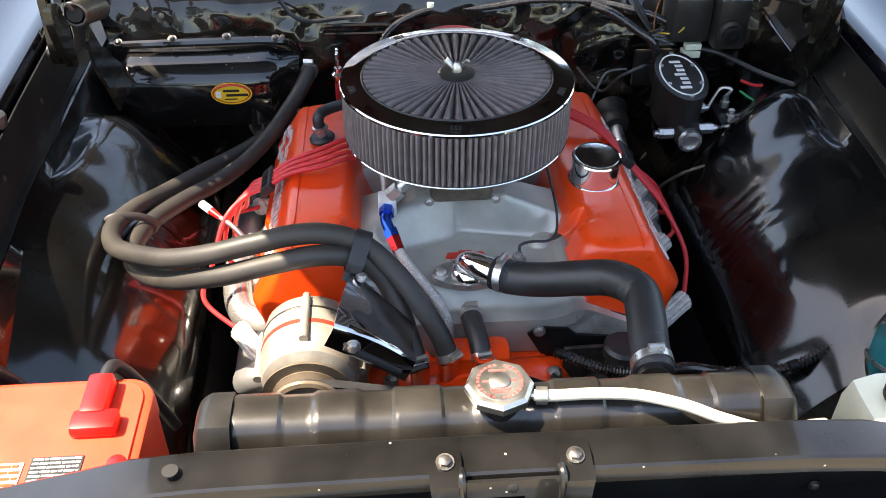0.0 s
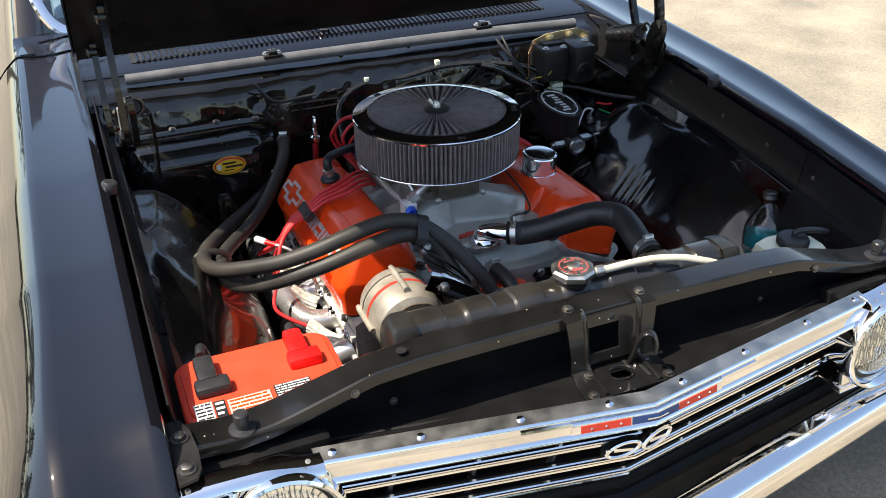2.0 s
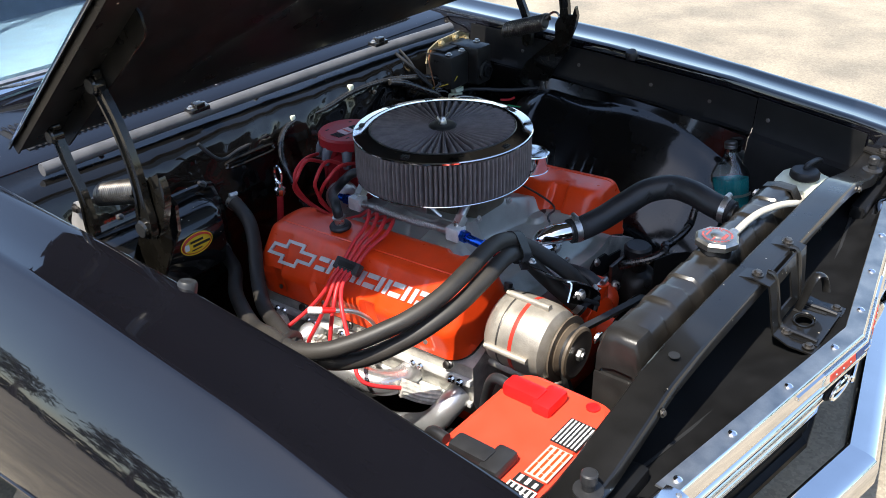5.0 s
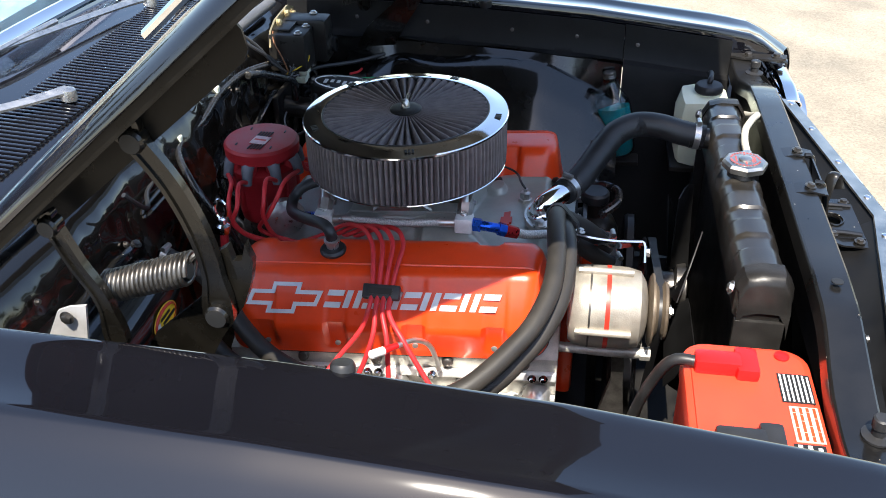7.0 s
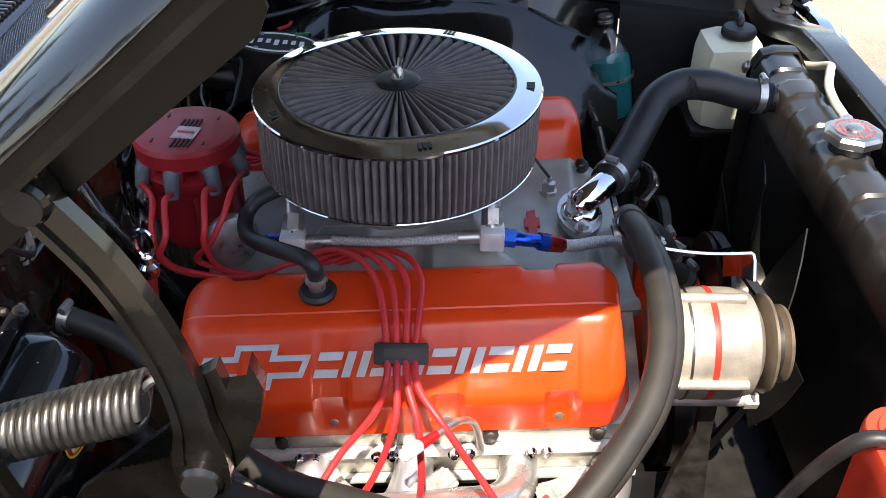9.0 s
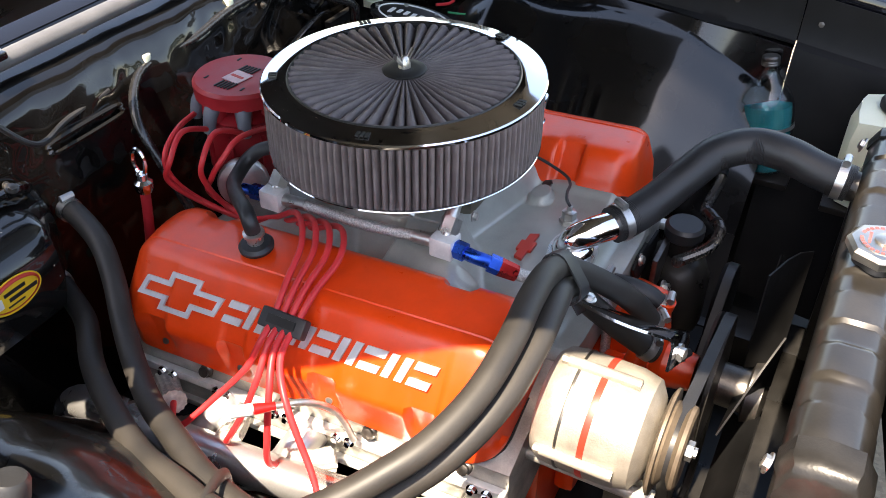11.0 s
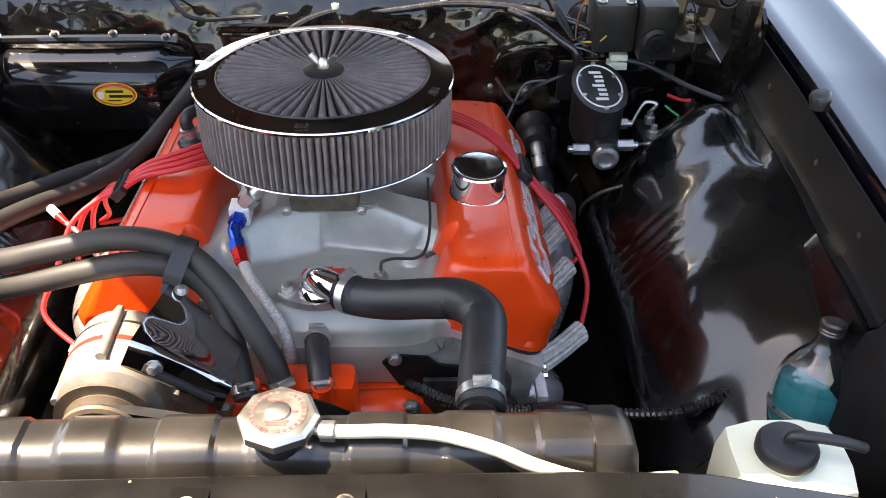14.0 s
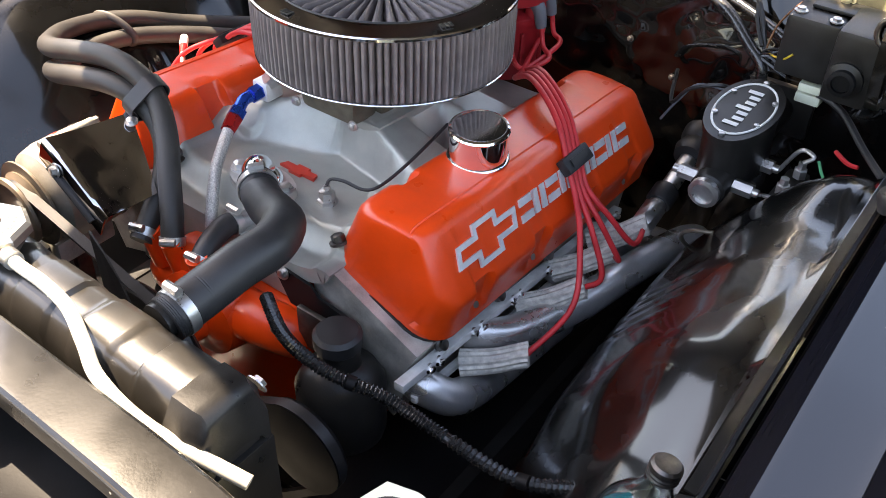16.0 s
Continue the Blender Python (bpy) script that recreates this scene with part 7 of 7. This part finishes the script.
part("reservoir", oval(0.93, -0.085, -0.008), SATIN, mc, "black anodised reservoir")
lid = part("lid", oval(1.0, -0.008, 0.0), SATIN, mc, "black oval lid with silver border")
u, v = Vector((1, 0, 0)), up.cross(Vector((1, 0, 0)))
part("border", Geo().tube([lid_c + u * a * 0.80 + v * b * 0.80 + up * 0.0006 for a, b in ov], 0.0016, 6, 1, closed=True), WHITE, lid)
word = Geo()
for k in range(7):
    word.box(lid_c + v * (0.0140 * (k - 3)) * -1 + up * 0.001 + u * (0.002 if k % 3 else -0.002), (0.014 if k % 3 else 0.020, 0.0075, 0.0012))
part("word_print", word, WHITE, lid)
for a, b in ((0.029, 0.030), (-0.029, 0.030), (0.029, -0.030), (-0.029, -0.030), (0, 0.072), (0, -0.072)):
    part("screw", Geo().lathe([(0.004, 0), (0.004, 0.003), (0.002, 0.0035)], lid_c + u * a + v * b, up, 10), STEEL, lid)
part("cylinder", Geo().rod((0.432, 1.360, 0.655), (0.432, 1.60, 0.675), 0.024, n=24, chamfer=0.003), SATIN, mc)
part("end_plug", Geo().lathe([(0.021, 0), (0.021, 0.008), (0.015, 0.010), (0.014, 0.005)], (0.431, 1.360, 0.655), (0, -1, -0.08), 24), STEEL, mc, "bright hex end plug")
part("flange", Geo().box((0.432, 1.60, 0.675), (0.10, 0.014, 0.075), bevel=0.004), SATIN, mc)
for x, y, z in ((0.470, 1.392, 0.658), (0.394, 1.385, 0.655), (0.472, 1.455, 0.664)):
    sx = 1 if x > 0.43 else -1
    part("port_fitting", Geo().rod((x - sx * 0.014, y, z), (x + sx * 0.012, y, z), 0.010, n=6).rod((x + sx * 0.012, y, z), (x + sx * 0.020, y, z), 0.006, n=10), STEEL, mc)
valve = thing("proportioning_valve", "brake valve block with steel fittings", "brake valve", (0.51, 1.42, 0.64))
part("block", Geo().box((0.515, 1.43, 0.645), (0.030, 0.09, 0.035), bevel=0.004), SATIN, valve)
for k, (x, y, z, ax) in enumerate(((0.515, 1.378, 0.640, (0, -1, 0)), (0.537, 1.41, 0.650, (1, 0, 0)), (0.515, 1.40, 0.668, (0, 0, 1)), (0.52, 1.45, 0.668, (0, 0, 1)))):
    part("fitting", Geo().lathe([(0.009, 0), (0.009, 0.012), (0.006, 0.013), (0.006, 0.022)], (x, y, z), ax, 6), STEEL, valve)
part("brake_line", Geo().tube([(0.490, 1.392, 0.658), (0.505, 1.380, 0.668), (0.53, 1.375, 0.668), (0.545, 1.385, 0.655), (0.540, 1.41, 0.650)], 0.003, 8, 6), STEEL, valve)
part("brake_line", Geo().tube([(0.492, 1.455, 0.664), (0.51, 1.46, 0.70), (0.53, 1.455, 0.70), (0.52, 1.45, 0.69)], 0.003, 8, 6), STEEL, valve)
part("brake_line", Geo().tube([(0.515, 1.372, 0.636), (0.49, 1.345, 0.62), (0.43, 1.34, 0.60), (0.41, 1.38, 0.55), (0.42, 1.45, 0.48)], 0.003, 8, 6), BRASSY, valve)
part("brake_line", Geo().tube([(0.53, 1.372, 0.63), (0.50, 1.335, 0.605), (0.45, 1.325, 0.585), (0.42, 1.37, 0.53)], 0.003, 8, 6), BRASSY, valve)

# ---- wiper motor and firewall wiring ----
wm = thing("wiper_motor", "black wiper motor box on firewall", "motor", (0.52, 1.58, 0.75))
BRASS = surface("cadmium_plate", (0.46, 0.38, 0.22), 0.42, metal=0.7, vary=0.3, scale=40, bump=0.08)
mp = part("mounting_plate", Geo().prism([(0.420, 0.815), (0.432, 0.848), (0.470, 0.862), (0.560, 0.866), (0.600, 0.850), (0.596, 0.800), (0.54, 0.79)], (0, 1.612, 0), (1, 0, 0), (0, 0, 1), 0.004), BRASS, wm, "yellowish plated mounting plate")
for x, z in ((0.478, 0.852), (0.536, 0.854), (0.582, 0.838)):
    part("bolt", Geo().bolt((x, 1.606, z), (0, -1, 0.2), 0.008, 0.008), BRASS, mp)
part("gearbox", Geo().box((0.462, 1.575, 0.800), (0.072, 0.085, 0.085), bevel=0.008), SATIN, wm)
part("motor", Geo().box((0.529, 1.555, 0.803), (0.060, 0.10, 0.098), bevel=0.009), SATIN, wm)
part("end_boss", Geo().lathe([(0.024, 0), (0.024, 0.006), (0.018, 0.008), (0.010, 0.012)], (0.525, 1.506, 0.790), (0, -1, 0), 24), SATIN, wm)
part("boss_ring", Geo().lathe([(0.017, 0.0), (0.017, 0.010), (0.012, 0.011), (0.012, 0.006)], (0.525, 1.500, 0.790), (0, -1, 0), 20), MATT, wm)
part("cover_plate", Geo().box((0.495, 1.590, 0.846), (0.10, 0.04, 0.005), bevel=0.002), SATIN, wm)
part("plug", Geo().box((0.478, 1.562, 0.724), (0.034, 0.022, 0.014), bevel=0.002).box((0.478, 1.556, 0.742), (0.030, 0.020, 0.012), bevel=0.002), MILK, wm, "cream plastic connector")
for x, y, z in ((0.438, 1.550, 0.843), (0.486, 1.546, 0.843), (0.548, 1.545, 0.853)):
    part("screw", Geo().bolt((x, y, z), (0, 0, 1), 0.006), STEEL, wm)
harness = thing("wiring_harness", "black wrapped wiring along firewall", "cable", (0, 1.6, 0.8))
part("loom", Geo().tube([(-0.11, 1.50, 0.62), (-0.115, 1.54, 0.70), (-0.105, 1.585, 0.765), (-0.03, 1.636, 0.790), (0.08, 1.634, 0.794), (0.18, 1.636, 0.806), (0.30, 1.630, 0.802), (0.40, 1.59, 0.79), (0.45, 1.57, 0.77)], 0.0068, 10, 6), TAPE, harness, "glossy taped loom")
part("branch", Geo().tube([(0.288, 1.616, 0.803), (0.33, 1.60, 0.79), (0.375, 1.575, 0.765), (0.405, 1.56, 0.745), (0.41, 1.56, 0.70)], 0.0085, 10, 6), TAPE, harness, "thick taped bundle")
part("branch", Geo().tube([(-0.30, 1.60, 0.845), (-0.26, 1.59, 0.80), (-0.18, 1.628, 0.785), (-0.10, 1.632, 0.790)], 0.004, 8, 6), RUBBER, harness)
part("branch", Geo().tube([(0.398, 1.575, 0.765), (0.380, 1.590, 0.80), (0.352, 1.615, 0.835), (0.34, 1.64, 0.858)], 0.004, 8, 6), RUBBER, harness)
part("branch", Geo().tube([(0.490, 1.556, 0.735), (0.53, 1.535, 0.732), (0.585, 1.46, 0.728), (0.640, 1.37, 0.740)], 0.0048, 8, 6), RUBBER, harness)
part("lead", Geo().tube([(0.27, 1.60, 0.68), (0.30, 1.52, 0.67), (0.33, 1.50, 0.71), (0.37, 1.50, 0.73), (0.39, 1.52, 0.72)], 0.003, 6, 6), RUBBER, harness)
part("lead", Geo().tube([(0.400, 1.585, 0.760), (0.418, 1.556, 0.768), (0.436, 1.535, 0.778), (0.448, 1.532, 0.790)], 0.0016, 6, 6), WIREYELLOW, harness)
part("lead", Geo().tube([(0.54, 1.44, 0.705), (0.56, 1.41, 0.70), (0.59, 1.41, 0.695), (0.60, 1.43, 0.69), (0.575, 1.45, 0.685)], 0.002, 6, 6), WIREGREEN, harness)
part("lead", Geo().tube([(0.55, 1.47, 0.71), (0.57, 1.455, 0.708), (0.585, 1.45, 0.71)], 0.003, 6, 6), WIRE, harness)
rng = random.Random(11)
for k in range(9):
    a = Vector((0.385 + 0.030 * rng.random(), 1.572 - 0.012 * rng.random(), 0.752 + 0.016 * rng.random()))
    b = a + Vector((0.010 + 0.035 * rng.random(), -0.006 * rng.random(), -0.014 + 0.040 * rng.random()))
    m = (a + b) / 2 + Vector((0.004 * rng.random(), -0.008 * rng.random(), 0.008 * rng.random()))
    part("lead", Geo().tube([a, m, b], 0.0017, 6, 6), GREYBOOT if k % 3 else RUBBER, harness)
part("lead", Geo().tube([(0.395, 1.570, 0.770), (0.372, 1.592, 0.800), (0.362, 1.612, 0.835), (0.356, 1.640, 0.862)], 0.0034, 8, 6), RUBBER, harness)
part("lead", Geo().tube([(0.402, 1.568, 0.768), (0.405, 1.580, 0.800), (0.420, 1.600, 0.828), (0.438, 1.606, 0.846)], 0.0016, 6, 6), WIREBROWN, harness)
part("lead", Geo().tube([(0.360, 1.568, 0.690), (0.320, 1.560, 0.688), (0.300, 1.545, 0.660), (0.285, 1.530, 0.630)], 0.0022, 6, 6), GREYBOOT, harness)
part("strap", Geo().tube([(0.265, 1.606, 0.700), (0.285, 1.590, 0.728), (0.335, 1.585, 0.745), (0.362, 1.585, 0.742)], 0.0085, 8, 6, flat=0.35), TAPE, harness, "flat shiny strap")
for x, z in ((-0.016, 0.790), (0.175, 0.806)):
    part("clip", Geo().box((x, 1.644, z + 0.006), (0.014, 0.020, 0.022), bevel=0.003), MILK, harness, "cream cable clip")

# ---- bottle, reservoir, loom on the driver's side ----
btl = thing("glass_bottle", "leaning clear glass bottle with blue fluid and dark cap", "bottle", (0.53, 0.72, 0.54))
BTOP, BAX = Vector((0.606, 0.871, 0.724)), Vector((0.09, 0.16, 0.98)).normalized()
BC = BTOP - BAX * 0.724
prof = [(0.0, 0.522), (0.038, 0.522), (0.0435, 0.528), (0.0450, 0.54), (0.0450, 0.626), (0.0435, 0.642), (0.0385, 0.657), (0.0295, 0.671), (0.0205, 0.682), (0.0155, 0.692), (0.0138, 0.700), (0.0135, 0.712)]
wall = prof + [(r - 0.003, z) for r, z in prof[::-1] if r > 0.01] + [(0.0, 0.526)]
gl = part("bottle", Geo().lathe([(max(r, 0.0004), z) for r, z in wall], BC, BAX, 32), BOTTLE, btl)
gl.visible_shadow = False
part("fluid", Geo().lathe([(0.0004, 0.5265), (0.036, 0.5265), (0.0405, 0.532), (0.0415, 0.54), (0.0415, 0.626), (0.0400, 0.640), (0.0004, 0.640)], BC, BAX, 32), LIQUID, btl, "blue washer fluid")
part("cap", Geo().lathe([(0.0142, 0.706), (0.0150, 0.708), (0.0143, 0.710), (0.0150, 0.712), (0.0143, 0.714), (0.0150, 0.716), (0.0146, 0.720), (0.012, 0.7225), (0.002, 0.7225)], BC, BAX, 24), DARKSTEEL, btl, "worn dark screw cap")
part("holder", Geo().lathe([(0.0455, 0.600), (0.0470, 0.600), (0.0470, 0.606), (0.0455, 0.606)], BC, BAX, 28, closed=True), STEEL, btl, "thin metal holding band")
part("bracket", Geo().box((0.588, 0.838, 0.522), (0.10, 0.10, 0.012), bevel=0.003).box((0.640, 0.838, 0.58), (0.012, 0.06, 0.13), bevel=0.004), SATIN, btl)
res = thing("overflow_reservoir", "milky white plastic reservoir with black cap", "reservoir", (0.475, 0.665, 0.6))
part("tank", Geo().box((0.484, 0.668, 0.655), (0.130, 0.112, 0.165), bevel=0.042), MILK, res, "translucent milky plastic tank")
part("neck", Geo().lathe([(0.026, 0.730), (0.024, 0.742)], (0.474, 0.662, 0), (0, 0, 1), 24), MILK, res)
part("cap", Geo().lathe([(0.027, 0.738), (0.0295, 0.741), (0.0295, 0.750), (0.026, 0.755), (0.012, 0.757), (0.002, 0.757)], (0.474, 0.662, 0), (0, 0, 1), 28), RUBBER, res, "black push-on cap")
part("spout", Geo().tube([(0.474, 0.662, 0.757), (0.476, 0.661, 0.764), (0.490, 0.658, 0.766), (0.520, 0.655, 0.762), (0.545, 0.655, 0.752)], 0.0055, 10, 5), RUBBER, res)
part("shelf", Geo().box((0.50, 0.668, 0.575), (0.16, 0.12, 0.012), bevel=0.003).box((0.52, 0.64, 0.46), (0.05, 0.05, 0.22), bevel=0.004), SATIN, res)
loom = thing("corrugated_loom", "black corrugated wiring loom", "cable", (0.45, 0.9, 0.6))
pts = [(0.11, 0.875, 0.628), (0.17, 0.845, 0.622), (0.235, 0.842, 0.612), (0.300, 0.868, 0.590), (0.36, 0.885, 0.560), (0.46, 0.885, 0.562), (0.545, 0.905, 0.598), (0.60, 0.905, 0.632), (0.648, 0.870, 0.668)]
line = curve_points(pts, 30)
part("conduit", Geo().tube([tuple(p) for p in line], lambda t: 0.0074 + (0.0012 if int(t * 240) % 2 else -0.0012), 10, 1), TAPE, loom, sharp=20)
for p, q in ((line[70], line[74]), (line[150], line[154]), (line[205], line[209])):
    part("tape", Geo().rod(p, q, 0.0088, n=12), MATT, loom, "black tape wrap")
# steering shaft and frame rails close the bay below
shaft = thing("steering_shaft", "bright steel steering shaft with joint", "shaft", (0.345, 1.45, 0.55))
part("shaft", Geo().rod((0.346, 1.405, 0.548), (0.341, 1.60, 0.600), 0.0135, n=18), STEEL, shaft)
part("coupling", Geo().lathe([(0.018, 0), (0.020, 0.004), (0.020, 0.03), (0.016, 0.034)], (0.345, 1.430, 0.5545), (-0.02, 1, 0.26), 20), RUBBER, shaft)
part("joint", Geo().lathe([(0.015, -0.045), (0.018, -0.040), (0.018, -0.004), (0.015, 0.0)], (0.345, 1.425, 0.553), (-0.02, 1, 0.26), 8), STEEL, shaft)
part("boot", Geo().lathe([(0.016, 0.10), (0.026, 0.104), (0.030, 0.118), (0.026, 0.132), (0.032, 0.142), (0.034, 0.158)], (0.345, 1.430, 0.5545), (-0.02, 1, 0.26), 24), RUBBER, shaft, "black rubber boot at firewall")
rails = thing("frame_rails", "black chassis rails below engine", "chassis", (0, 1.2, 0.3))
for s in (-1, 1):
    part("rail", Geo().box((s * 0.36, 1.20, 0.30), (0.08, 1.30, 0.12), bevel=0.01), SATIN, rails)
part("crossmember", Geo().box((0, 1.10, 0.24), (0.80, 0.18, 0.09), bevel=0.01), SATIN, rails)


# ---- surroundings: kerb, verge and trees beyond the lot ----
kerb = Geo().box((0, 11.0, 0.075), (60, 0.30, 0.15), bevel=0.03)
KERB = surface("pale_concrete", (0.48, 0.46, 0.42), 0.8, vary=0.15, scale=4, fine=120, bump=0.3)
whole("kerb", kerb, KERB, "pale concrete kerb along the verge", "kerb", kind="structure")
VERGE = surface("dry_grass", (0.16, 0.15, 0.06), 0.9, vary=0.35, scale=2.5, fine=90, bump=0.6, second=(0.08, 0.10, 0.03))
whole("verge", Geo().box((0, 26.15, 0.06), (60, 30.0, 0.14), bevel=0.02), VERGE, "dry grass verge behind kerb", "verge", kind="structure")
BARK = surface("grey_brown_bark", (0.12, 0.09, 0.065), 0.9, vary=0.3, scale=8, fine=60, bump=0.8)
LEAF = surface("dark_green_leaves", (0.045, 0.075, 0.022), 0.6, vary=0.4, scale=3, fine=40, bump=0.0, second=(0.02, 0.035, 0.012))


def tree(x, y, tall, rng):
    t = thing("tree", "leafy broad tree beyond the parking lot", "tree", (x, y, 0), "trees beyond the lot")
    trunk = Geo().tube([(x, y, 0), (x + 0.1, y, tall * 0.2), (x, y + 0.1, tall * 0.45), (x, y, tall * 0.7)], lambda k: 0.22 * (1 - 0.8 * k), 9, 4)
    tips = []
    for k in range(9):
        a = k * 2.4 + rng.random()
        h = tall * (0.32 + 0.05 * k)
        r = tall * (0.30 - 0.015 * k) * (0.7 + 0.5 * rng.random())
        end = Vector((x + r * math.cos(a), y + r * math.sin(a), h + tall * 0.16))
        trunk.tube([(x, y, h), (x + r * 0.5 * math.cos(a), y + r * 0.5 * math.sin(a), h + tall * 0.06), tuple(end)], lambda k: 0.07 * (1 - 0.7 * k), 6, 3)
        tips.append(end)
    part("trunk", trunk, BARK, t)
    crown = Geo()
    for tip_at in tips + [Vector((x, y, tall * 0.85))]:
        for k in range(110):
            d = Vector((rng.gauss(0, 1), rng.gauss(0, 1), rng.gauss(0, 0.7))) * tall * 0.085
            c = tip_at + d
            u = Vector((rng.gauss(0, 1), rng.gauss(0, 1), rng.gauss(0, 1))).normalized() * 0.16 * (0.6 + rng.random())
            w = u.orthogonal().normalized() * u.length * 0.55
            crown.add([c - u, c + w, c + u, c - w], [(0, 1, 2, 3)])
    part("crown", crown, LEAF, t)


rng = random.Random(4)
for k in range(6):
    tree(-23 - 5 * rng.random(), -12 + 8 * k + 2 * rng.random(), 5.2 + 2.2 * rng.random(), rng)
for k in range(5):
    tree(-16 + 8 * k + 3 * rng.random(), -21 - 4 * rng.random(), 6.4 + 2.2 * rng.random(), rng)
for k in range(4):
    tree(-9 + 7 * k + 2 * rng.random(), 22 + 4 * rng.random(), 5.5 + 2 * rng.random(), rng)

# low hedge line beyond the lot
hedge = Geo()
for k in range(5200):
    y = -45 + 105 * rng.random()
    side = k % 3
    c = Vector((-31 + 1.4 * rng.random(), y, 2.1 * rng.random() ** 0.8)) if side else Vector((y - 8, -31 + 1.4 * rng.random(), 2.1 * rng.random() ** 0.8))
    u = Vector((rng.gauss(0, 1), rng.gauss(0, 1), rng.gauss(0, 1))).normalized() * 0.34
    w = u.orthogonal().normalized() * 0.26
    hedge.add([c - u, c + w, c + u, c - w], [(0, 1, 2, 3)])
whole("hedge", hedge, LEAF, "low dark green hedge line round the lot", "hedge", kind="stuff")
